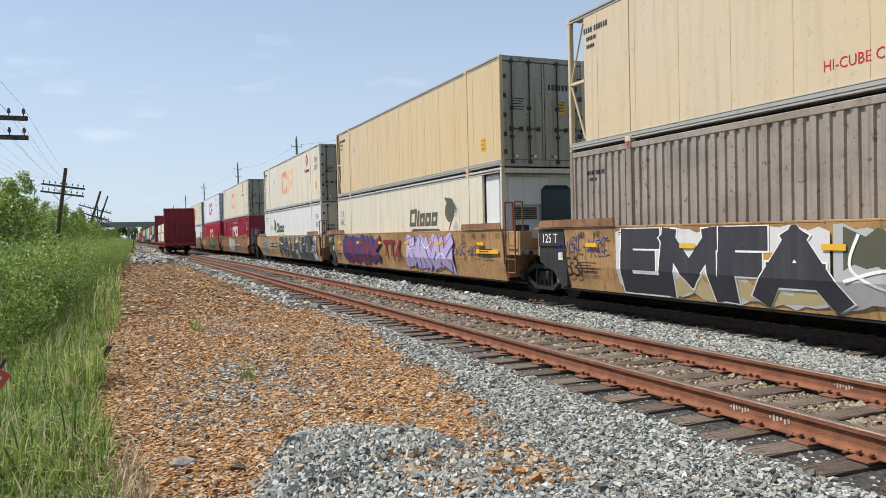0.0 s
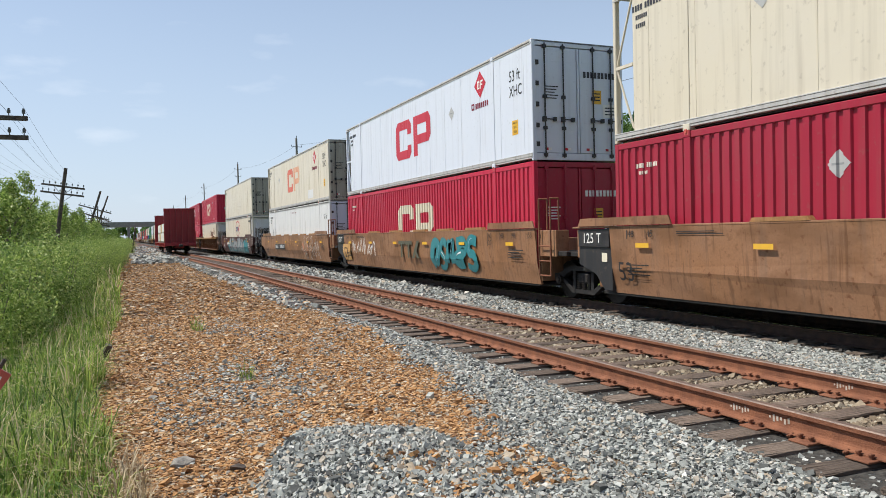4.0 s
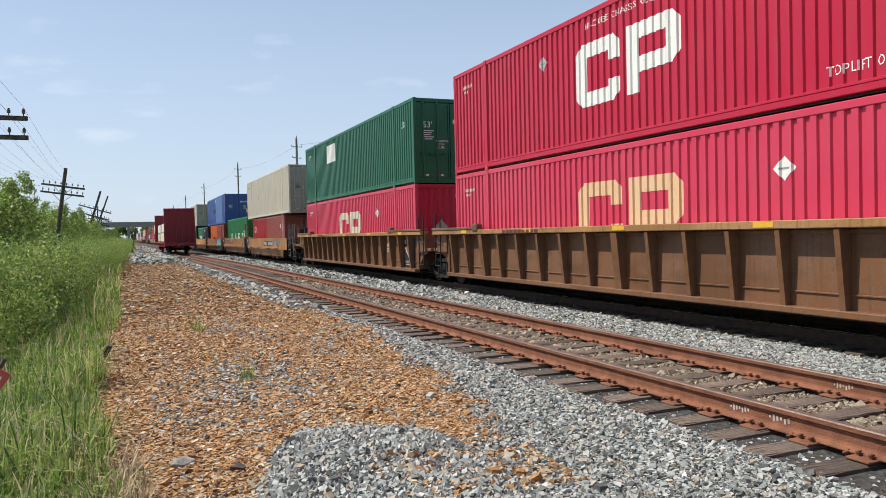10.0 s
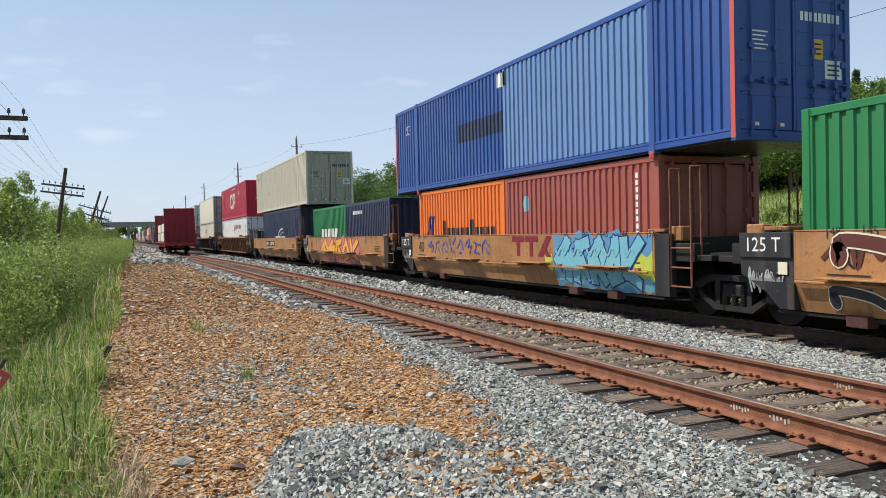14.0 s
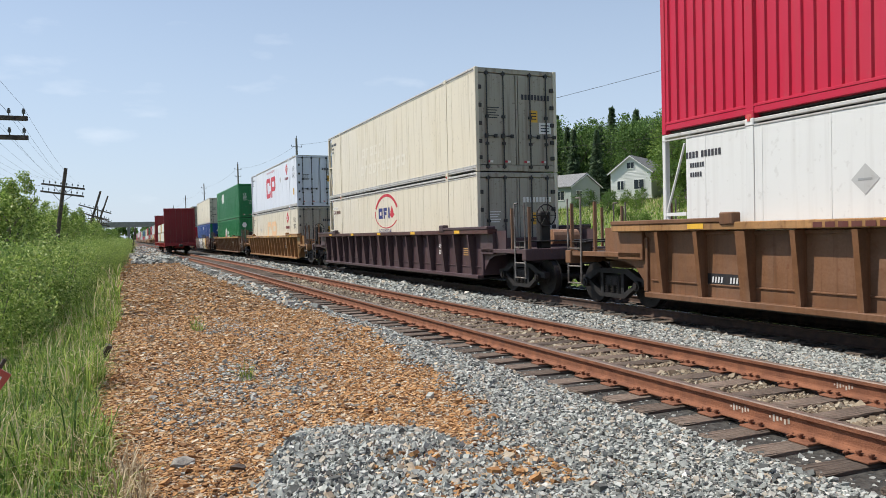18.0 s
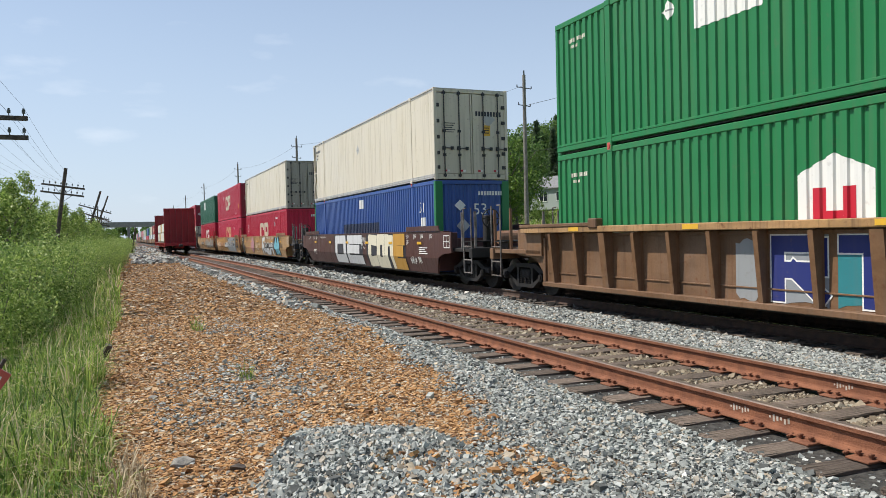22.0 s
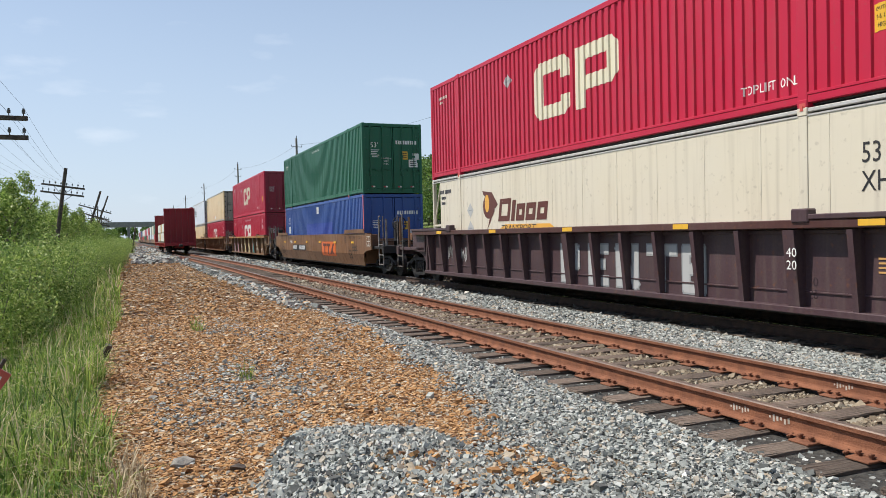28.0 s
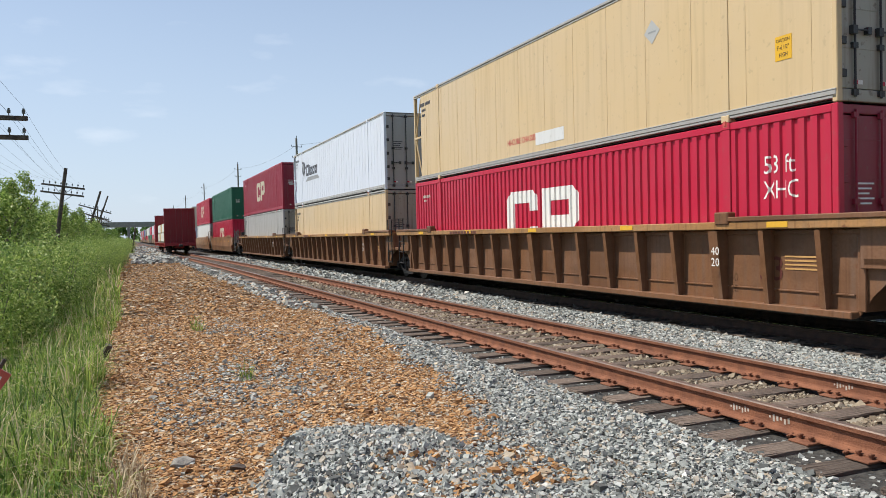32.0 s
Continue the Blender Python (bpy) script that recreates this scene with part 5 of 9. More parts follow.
# ---------------------------------------------------------------- tracks
RAIL_OUT = [(-0.068, -0.182), (0.068, -0.182), (0.068, -0.172), (0.016, -0.152), (0.010, -0.135), (0.010, -0.055), (0.036, -0.042), (0.037, -0.010), (0.028, 0.0), (-0.028, 0.0), (-0.037, -0.010), (-0.036, -0.042), (-0.010, -0.055), (-0.010, -0.135), (-0.016, -0.152), (-0.068, -0.172)]


def rail(name, cx, side, zt, path, y_list, head, label, web=RUSTY):
    n = len(RAIL_OUT)
    V = np.array([(cx + side * 0.755 + path(y) + a, y, zt + b) for y in y_list for a, b in RAIL_OUT])
    F = np.array([(j * n + i, j * n + (i + 1) % n, (j + 1) * n + (i + 1) % n, (j + 1) * n + i) for j in range(len(y_list) - 1) for i in range(n)])
    me = quads_mesh(name, V, F[:, ::-1].copy(), web)
    me.materials.append(head)
    idx = np.array([1 if 7 <= (k % n) <= 9 else 0 for k in range(len(F))], dtype=np.int32)
    me.polygons.foreach_set("material_index", idx)
    return tagged(new(name, me), label, "rail", "", "structure")


ylist = list(np.arange(-40, 150, 2.0)) + list(np.arange(150, 900, 25.0))
for s in (-1, 1):
    rail("rail", SIDING_X, s, SIDING_Z, bend, ylist, RAILTOP, "rust-red steel rail of the little-used siding")
    rail("rail", TRACK_X, s, 0.0, lambda y: 0.0, ylist, BRIGHT, "steel rail of the main line, polished on top", DARKRAIL)

def timber(name, c0, c1):
    """Split, greyed timber with the grain along local x."""
    m, t, b = mat(name, 0.95)
    grain = noise_fac(t, coords(t, (1.2, 26, 26)), 1.6, 6.0, 0.3, 0.7)
    blot = noise_fac(t, coords(t), 3.0, 4.0, 0.35, 0.65)
    c = blend(t, grain, c0, c1)
    c = blend(t, scaled(t, blot, 0.45), c, tuple(x * 0.5 for x in c0))
    t.links.new(c, b.inputs["Base Color"])
    bump(t, b, grain, 1.0, 0.02)
    return m


SLEEPER = timber("weathered_sleeper", (0.085, 0.062, 0.047), (0.30, 0.225, 0.17))
st = SLEEPER.node_tree
oi = st.nodes.new("ShaderNodeObjectInfo")
sb = st.nodes["Principled BSDF"]
old = sb.inputs["Base Color"].links[0].from_socket
vr = st.nodes.new("ShaderNodeMapRange")
vr.inputs["To Min"].default_value, vr.inputs["To Max"].default_value = 0.55, 1.35
st.links.new(oi.outputs["Random"], vr.inputs["Value"])
st.links.new(blend(st, 1.0, old, vr.outputs[0], "MULTIPLY"), sb.inputs["Base Color"])


def sleeper(bm):
    box(bm, -1.30, 1.30, -0.108, 0.108, -0.17, 0.0, 0.014)
    bmesh.ops.subdivide_edges(bm, edges=[e for e in bm.edges if e.calc_length() > 1], cuts=7)
    for v in bm.verts:
        v.co += Vector((0.02 * noise.noise(v.co * 3), 0.012 * noise.noise(v.co * 4 + Vector((5, 0, 0))), 0.008 * noise.noise(v.co * 5)))


def plate_and_spikes(bm):
    box(bm, -0.17, 0.17, -0.095, 0.095, 0.0, 0.016, 0.004)
    for sx, sy in ((-0.085, -0.05), (-0.085, 0.05), (0.085, -0.05), (0.085, 0.05)):
        box(bm, sx - 0.01, sx + 0.01, sy - 0.01, sy + 0.01, 0.01, 0.045)
        box(bm, sx - 0.022, sx + 0.022, sy - 0.014, sy + 0.014, 0.04, 0.056, 0.004)


def anchor(bm):
    for k in range(6):
        a, b = radians(200 + 28 * k), radians(228 + 28 * k)
        rod(bm, (-0.085 + 0.03 * math.cos(a), 0, 0.03 + 0.03 * math.sin(a)), (-0.085 + 0.03 * math.cos(b), 0, 0.03 + 0.03 * math.sin(b)), 0.009, 5)
    box(bm, -0.1, 0.1, -0.012, 0.012, 0.008, 0.022)


siding = thing("siding_track", "weathered timber sleepers and tie plates of the siding", "track", "", "structure")
me_t = [kept(("sleeper", k), "sleeper", SLEEPER, sleeper) for k in range(1)]
me_p, me_a = kept("tieplate", "tie_plate", RUSTY, plate_and_spikes), kept("anchor", "rail_anchor", RUSTY, anchor)
me_far = bmesh.new()
k = 0
y = -6.8
rt = random.Random(3)
while y < 110:
    c = SIDING_X + bend(y)
    if y < 52:
        sl = part("sleeper", me_t[0], SLEEPER, siding, at=pose(c + rt.uniform(-0.09, 0.06), y, SIDING_Z - 0.196 + rt.uniform(-0.012, 0.004), 0, rt.uniform(-0.4, 0.4), 90 * 0 + rt.uniform(-1.5, 1.5)))
        if 1.0 < y < 30:
            for s in (-1, 1):
                part("tie_plate", me_p, RUSTY, siding, at=pose(c + s * 0.755, y, SIDING_Z - 0.198))
                if y < 18:
                    part("rail_anchor", me_a, RUSTY, siding, at=pose(c + s * 0.755, y + 0.15, SIDING_Z - 0.196))
    else:
        box(me_far, c - 1.3, c + 1.3, y - 0.11, y + 0.11, SIDING_Z - 0.36, SIDING_Z - 0.196)
    y += 0.5
far_t = part("far_sleepers", me_far, SLEEPER, siding)
far_t["kind"] = "stuff"
bm = bmesh.new()
for y in np.arange(-10, 200, 0.52):
    box(bm, TRACK_X - 1.3, TRACK_X + 1.3, float(y) - 0.11, float(y) + 0.11, -0.36, -0.186)
tagged(new("main_line_sleepers", mesh_of(bm, "main_line_sleepers", SLEEPER)), "dark timber sleepers of the main line", "sleepers", "", "stuff")
# chalk marks on the near rails, plain bars
CHALK = paint("chalk", (0.50, 0.42, 0.33), wear=0.6)
for x, y, n, w in ((SIDING_X - 0.755, 5.05, 7, 0.026), (SIDING_X - 0.755, 4.62, 6, 0.03), (SIDING_X + 0.755, 5.25, 7, 0.026)):
    bm = bmesh.new()
    for i in range(n):
        box(bm, x - 0.0125, x - 0.0105, y - i * w * 1.25 - w * 0.5, y - i * w * 1.25 + w * 0.15, SIDING_Z - 0.105 - 0.012 * ((i * 5) % 3), SIDING_Z - 0.088 + 0.006 * ((i * 7) % 4))
    tagged(new("chalk_mark", mesh_of(bm, "chalk_mark", CHALK)), "white chalk marks on the rail web", "marking", "", "structure")
S53 = dict(L=16.15)


def cp_steel(key, end="doors", door="door_red"):
    return lambda: steel_box("red corrugated steel container with large white railway lettering shapes", key, end=end, door_key=door)


def plate(key, words, **kw):
    return lambda: plate_box(words, key, **kw)


def steel(key, words, **kw):
    return lambda: steel_box(words, key, **kw)


A_TAN = dict(label="tan-yellow smooth-sided well car with graffiti and rusty streaks", key="ttx", style="smooth", guide_key="ttx_old")
A_OLD = dict(label="faded brown-tan smooth-sided well car with stencilled number panel", key="ttx_old", style="smooth", guide_key="ttx_old")
A_MAROON = dict(label="maroon smooth-sided well car with graffiti along its side", key="maroon", style="smooth")
B_BROWN = dict(label="rusty brown ribbed well car with an ochre top chord", key="ttx_brown", style="ribbed", chord_key="ttx_chord")
B_PLUM = dict(label="dark plum ribbed well car with white stencils", key="plum", style="ribbed", chord_key="maroon")
C_TAN = dict(label="orange-tan short well car with side ledges and graffiti", key="ttx_orange", style="ledge", hl=6.3)
B_TAN = dict(label="tan-brown ribbed well car with a worn yellow chord", key="ttx_mid", style="ribbed", chord_key="ttx")
B_WIDE = dict(label="brown ribbed well car with painted panels between its ribs", key="ttx_mid", style="ribbed", chord_key="ttx_chord", ribs=9, shift=-0.3)
B_ORANGE = dict(label="orange-tan ribbed well car with a worn yellow chord", key="ttx_tan", style="ribbed", chord_key="ttx")
A_BROWN = dict(label="brown smooth-sided well car with an orange panel", key="ttx_brown", style="smooth")
IN, OUT = False, True
WHITE_W = "white insulated container with riveted panels and alloy rails"
CREAM_W = "weathered cream insulated container with riveted panels"
# place of the well's middle, well, ends, trucks, lower boxes (maker, offset), upper box
TRAIN = [
    (-13.4, A_TAN, (OUT, IN), (True, False), [(plate("white", WHITE_W), 0)], plate("cream", CREAM_W)),
    (5.97, A_TAN, (IN, IN), (True, False), [(steel("grey_brown", "dull grey-brown corrugated container streaked with rust"), 0)], plate("cream", "cream insulated container with red stencilled warning", rail_key="grey")),
    (25.35, A_TAN, (IN, IN), (True, False), [(plate("pale_cream", "off-white insulated container with a cooling unit and dark animal logo", unit=True, nose=False), 0)], plate("tan_box", "buff insulated container with weathered doors", rail_key="grey")),
    (44.73, A_TAN, (IN, OUT), (True, True), [(plate("white", "white insulated container with a dark animal logo", nose=False, door_key="old_white"), 0)], plate("pale_cream", "cream insulated container with faded orange logo")),
    (68.18, A_OLD, (OUT, IN), (True, False), [(cp_steel("cp_dark"), 0)], plate("pale_cream", "cream insulated container with faded orange logo")),
    (87.54, A_OLD, (IN, IN), (True, False), [(cp_steel("cp_red", door="cp_dark"), 0)], plate("cool_white", "clean white insulated container with red logo", door_key="cool_white")),
    (106.85, A_OLD, (IN, OUT), (True, True), [(plate("white", "plain white insulated container with riveted panels", nose=False, door_key="cool_white"), 0)], plate("pale_cream", "cream insulated container with faded orange logo")),
    (130.28, A_MAROON, (OUT, OUT), (True, True), [(plate("pale_cream", "off-white insulated container with a cooling unit and red-blue logo", unit=True, nose=False), 0)], plate("pale_cream", "off-white insulated container with ghost lettering")),
    (153.63, B_BROWN, (OUT, IN), (True, False), [(plate("pale_cream", "off-white insulated container with a cooling unit and brown animal logo", unit=True, nose=False), 0)], cp_steel("cp_red", "front", "cp_red")),
    (173.15, B_BROWN, (IN, IN), (True, False), [(cp_steel("cp_pink", "front", "cp_red"), 0)], cp_steel("cp_red")),
    (192.65, B_BROWN, (IN, OUT), (True, True), [(cp_steel("cp_pink", "front", "cp_red"), 0)], steel("dark_green", "dark green corrugated container with white placard", end="doors", door_key="dark_green")),
    (213.45, C_TAN, (OUT, IN), (True, False), [(steel("rust_red", "faded red twenty-foot container with closed doors", L=6.06, W=2.44, H=2.59, end="doors", door_key="rust_red"), -3.06), (steel("cai_red", "bright red twenty-foot container", L=6.06, W=2.44, H=2.59), 3.06)], steel("old_white", "grimy off-white corrugated container with rust scars", end="doors", door_key="door_grey")),
    (228.6, C_TAN, (IN, IN), (True, False), [(steel("green", "green corrugated container with large white lettering", L=12.19, W=2.44, H=2.9), 0)], None),
    (243.95, C_TAN, (IN, IN), (True, False), [(steel("rust_red", "brown-red twenty-foot container with white number bars", L=6.06, W=2.44, H=2.59, end="doors"), -3.06), (steel("orange", "orange twenty-foot container with dark lettering", L=6.06, W=2.44, H=2.59), 3.06)], steel("blue", "blue corrugated container with a red corner post", end="doors", door_key="blue", post_key=None)),
    (259.2, C_TAN, (IN, IN), (True, False), [(steel("navy", "navy blue twenty-foot container with pale bars", L=6.06, W=2.44, H=2.59), -3.06), (steel("green", "green twenty-foot container with white lettering", L=6.06, W=2.44, H=2.59), 3.06)], None),
    (274.5, C_TAN, (IN, OUT), (True, True), [(steel("navy", "navy blue forty-foot container with white emblem", L=12.19, W=2.44, H=2.9), 0)], steel("old_white", "grimy off-white corrugated container with rust scars", end="doors", door_key="door_grey")),
    (295.9, B_BROWN, (OUT, OUT), (True, True), [(plate("white", "clean white insulated container with maroon lettering", nose=True, door_key="cool_white"), 0)], cp_steel("cp_red", "front", "cp_red")),
    (319.8, B_PLUM, (OUT, OUT), (True, True), [(plate("pale_cream", "off-white insulated container with red and blue oval logo"), 0)], plate("pale_cream", "off-white insulated container with ghost lettering")),
    (343.15, B_ORANGE, (OUT, OUT), (True, True), [(plate("pale_cream", "cream insulated container with faded orange logo"), 0)], plate("cool_white", "clean white insulated container with red logo", door_key="cool_white")),
    (366.5, B_TAN, (OUT, OUT), (True, True), [(steel("green", "green corrugated container with white house-shaped emblem", end="front", door_key="green"), 0)], steel("green", "green corrugated container with white placard", end="doors", door_key="green")),
    (389.75, A_MAROON, (OUT, OUT), (True, True), [(steel("blue", "blue corrugated container with green end posts", end="front", door_key="blue"), 0)], plate("pale_cream", "off-white insulated container with black-hinged doors", door_key="old_white")),
    (413.2, A_TAN, (OUT, IN), (True, False), [(cp_steel("cp_red", "front", "cp_red"), 0)], plate("pale_cream", "off-white insulated container with black-hinged doors")),
    (432.5, A_TAN, (IN, IN), (True, False), [(cp_steel("cp_pink", "front", "cp_red"), 0)], cp_steel("cp_red")),
    (451.7, A_TAN, (IN, OUT), (True, True), [(cp_steel("cp_red", "front", "cp_red"), 0)], steel("dark_green", "dark green corrugated container with white placard", end="doors", door_key="dark_green")),
    (475.3, B_PLUM, (OUT, OUT), (True, True), [(plate("pale_cream", "off-white insulated container with a brown animal logo", door_key="old_white"), 0)], cp_steel("cp_red")),
    (498.9, A_BROWN, (OUT, OUT), (True, True), [(steel("blue", "blue corrugated container with a red corner post", end="doors", door_key="blue"), 0)], steel("dark_green", "dark green corrugated container with white placard", end="doors", door_key="dark_green")),
    (522.2, B_WIDE, (OUT, OUT), (True, True), [(cp_steel("cp_red"), 0)], cp_steel("cp_red")),
    (545.1, B_BROWN, (OUT, IN), (True, False), [(cp_steel("cp_red"), 0)], plate("tan_box", "buff insulated container with weathered doors", rail_key="grey")),
    (564.4, B_BROWN, (IN, IN), (True, False), [(plate("tan_box", "buff insulated container with plain sides", rail_key="grey"), 0)], plate("cool_white", "pale grey insulated container with dark animal logo", door_key="grey", seam=0.4)),
    (584.0, B_BROWN, (IN, OUT), (True, True), [(plate("grey", "dull grey insulated container with plain sides"), 0)], cp_steel("cp_dark")),
    (607.5, A_OLD, (OUT, IN), (True, False), [(cp_steel("cp_red", "front", "cp_red"), 0)], steel("dark_green", "dark green corrugated container with white placard", end="doors", door_key="dark_green")),
    (626.9, A_OLD, (IN, OUT), (True, True), [(plate("white", WHITE_W), 0)], cp_steel("cp_red")),
]
UNITS = []
for i, (s, spec, ends, tr, lower, upper) in enumerate(TRAIN):
    car = load(well_car(lead=ends[0], trail=ends[1], trucks=tr, brake=-1 if ends[0] else 1, **spec), s, 0.0)
    row = [car]
    h = 0.0
    for maker, off in lower:
        ob = load(maker(), s + off, LOW)
        row.append(ob)
        h = 2.59 if any(k in ob["label"] for k in ("twenty-foot",)) else 2.9
    if upper:
        row.append(load(upper(), s, LOW + h + 0.012))
        for e in (-1, 1):
            part("twist_lock", kept("lock", "twist_lock", PAINT["red_stripe"], lambda bm: (box(bm, -1.316, -1.25, -0.06, 0.06, -0.09, 0.07, 0.01), box(bm, -1.33, -1.3, -0.025, 0.025, -0.05, 0.02))), None, row[-1], "red twist lock between stacked containers", at=pose(0, e * 6.0, 0))
    UNITS.append(row)


# the rest of the train, which stays far off: plainer boxes
def far_box(key, label):
    root = thing("shipping_container", label, "container", "containers on the train")
    m = PAINT[key]
    part("body", kept("farbody", "body", m, lambda bm: box(bm, -1.295, 1.295, -8.07, 8.07, 0.0, 2.82, 0.02)), m, root)
    part("roof", kept("farroof", "roof", PAINT["alu"], lambda bm: box(bm, -1.25, 1.25, -8.0, 8.0, 2.82, 2.9)), m, root)
    part("end_frame", kept("farend", "end_frame", m, lambda bm: [box(bm, -1.29, 1.29, -8.12, -8.07, z, z + 0.12) for z in (0.0, 2.7)] + [box(bm, x - 0.05, x + 0.05, -8.12, -8.07, 0.12, 2.7) for x in (-1.24, -0.4, 0.0, 0.4, 1.24)]), m, root)
    return root


def far_well(key, label):
    root = thing("well_car", label, "well car", "well cars of the train")
    m = PAINT[key]
    for s in (-1, 1):
        part("side_sheet", kept(("farside", s), "side_sheet", m, lambda bm: prism(bm, [(-9.2, 0.98), (-8.4, 0.32), (8.4, 0.32), (9.2, 0.98), (9.6, 1.0), (9.6, 1.62), (-9.6, 1.62), (-9.6, 1.0)], s * 1.56, s * 1.42)), m, root)
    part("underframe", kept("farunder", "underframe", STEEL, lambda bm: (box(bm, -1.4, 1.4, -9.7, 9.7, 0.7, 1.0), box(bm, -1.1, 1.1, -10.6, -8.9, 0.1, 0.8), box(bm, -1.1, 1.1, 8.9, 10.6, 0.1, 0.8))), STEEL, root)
    return root


NAMES = dict(cp_red="red container in the far part of the train", cp_pink="faded red container in the far part of the train", white="white container in the far part of the train", pale_cream="cream container in the far part of the train",
             dark_green="dark green container in the far part of the train", blue="blue container in the far part of the train", grey="grey container in the far part of the train", cool_white="clean white container in the far part of the train")
far_rand = random.Random(12)
s = 626.9 + 23.4
for k in range(17):
    load(far_well(("ttx_old", "ttx_brown", "maroon")[k % 3], "brown well car in the far part of the train"), s, 0.0)
    for z in (LOW, LOW + 2.912):
        key = far_rand.choice(("cp_red", "cp_red", "cp_pink", "white", "pale_cream", "dark_green", "blue", "cool_white", "grey"))
        load(far_box(key, NAMES[key]), s, z)
    s += 23.4 if k % 3 else 19.4
# ---------------------------------------------------------------- markings on boxes and wells
def hi(u):
    return UNITS[u + 1][-1]


def lo(u, k=0):
    return UNITS[u + 1][1 + k]


def well(u):
    return UNITS[u + 1][0]


FLAT, WAVE_X, NARROW = -1.295, -1.283, -1.208
SMOOTH, PANEL = -1.56, -1.35


def two_shapes(ob, ink, steel=False, ink2=None, u=-1.62, v=0.90):
    """The railway's mark as two plain block shapes: a frame open on one side, and a frame on a stem."""
    w, h, t = 1.52, 1.32, 0.36
    x = WAVE_X if steel else FLAT
    k, c = 0.30, 0.19
    a = [rect(u, u + t, v + k, v + h - k), [(u + c, v), (u + w - c, v), (u + w, v + c), (u + w, v + k), (u, v + k), (u, v + c)], [(u, v + h - k), (u + w, v + h - k), (u + w, v + h - c), (u + w - c, v + h), (u + c, v + h), (u, v + h - c)],
         rect(u + w - t, u + w, v + h - k - 0.2, v + h - k), rect(u + w - t, u + w, v + k, v + k + 0.14)]
    p = u + w + 0.22
    b = [rect(p, p + t, v, v + h), [(p + t, v + h - k), (p + w, v + h - k), (p + w, v + h - c), (p + w - c, v + h), (p + t, v + h)], [(p + t, v + 0.38), (p + w - c, v + 0.38), (p + w, v + 0.38 + c), (p + w, v + 0.38 + k), (p + t, v + 0.38 + k)], rect(p + w - t, p + w, v + 0.38 + k, v + h - k)]
    marking(ob, a, ink, x, steel, "logo_shape")
    marking(ob, b, ink2 or ink, x, steel, "logo_shape")


def xhc(ob, steel=False, ink="ink_black", u=6.92, v=1.68, one=False):
    x = WAVE_X if steel else FLAT
    marking(ob, letters("53 ft", u, v + 0.38, 0.27, wide=0.78) + ([] if one else letters("XHC", u, v, 0.27, wide=0.78)), ink, x, steel, "stencil")


def warning(ob, u=7.05, v=0.72, steel=False, ink="ink_yellow"):
    x = WAVE_X if steel else FLAT
    sg = marking(ob, [rect(u, u + 0.3, v, v + 0.36)], ink, x, steel, "warning_sign", "small yellow caution sign")
    marking(sg, letters("CAUTION", u + 0.02, v + 0.27, 0.05, wide=0.75) + letters("9'-6 1/2\"", u + 0.03, v + 0.16, 0.06, wide=0.75) + letters("HIGH", u + 0.07, v + 0.05, 0.06, wide=0.75), "ink_black", x, steel, "lettering", layer=1)


def placard(ob, u, v, r=0.21, steel=False, ink="ink_silver"):
    x = WAVE_X if steel else FLAT
    d = marking(ob, [diamond(u, v, r)], ink, x, steel, "placard", "grey diamond placard holder")
    marking(d, [rect(u - r * 0.5, u + r * 0.5, v - 0.015, v + 0.015, 0.0)], "ink_grey", x, steel, "slot", layer=1)


def stencil_line(ob, body, u, v, size, ink, steel=False, wide=0.9, narrow=False):
    marking(ob, letters(body, u, v, size, wide=wide), ink, NARROW if narrow else (WAVE_X if steel else FLAT), steel, "stencil")


def id_bars(ob, u, v, size, ink, n=4, m=6, steel=False, rows=2, x=None):
    """An identification mark, as plain bars."""
    x = x if x is not None else (WAVE_X if steel else FLAT)
    polys = bars(u, v, size * 0.85, n) + bars(u + size * 0.62 * (n + 0.6), v, size * 0.85, m)
    for k in range(1, rows + 1):
        polys += bars(u + 0.1, v - k * size * 1.25, size * 0.62, 7 - k)
    marking(ob, polys, ink, x, steel, "number_mark")


def end_marks(ob, L=16.15, ink="ink_black", v=2.05, sign=True, dia=False, front=False, badge=None):
    y = -L / 2 + (0.028 if front else 0.036)
    marking(ob, bars(0.16, v, 0.15, 9, 0.105) if not front else bars(0.2, 2.42, 0.13, 9, 0.1), ink, y, name="number_mark", end=True)
    if sign:
        sg = marking(ob, [rect(0.42, 0.68, 1.42, 1.76)], "ink_yellow", y, name="warning_sign", label="small yellow caution sign", end=True)
        marking(sg, [rect(0.46, 0.64, 1.50 + 0.08 * k, 1.53 + 0.08 * k) for k in range(3)], "ink_black", y, name="sign_text", end=True, layer=1)
    if dia:
        marking(ob, [diamond(0.62 if not front else -0.35, 1.95 if not front else 1.45, 0.24)], "ink_silver", y, name="placard", end=True)


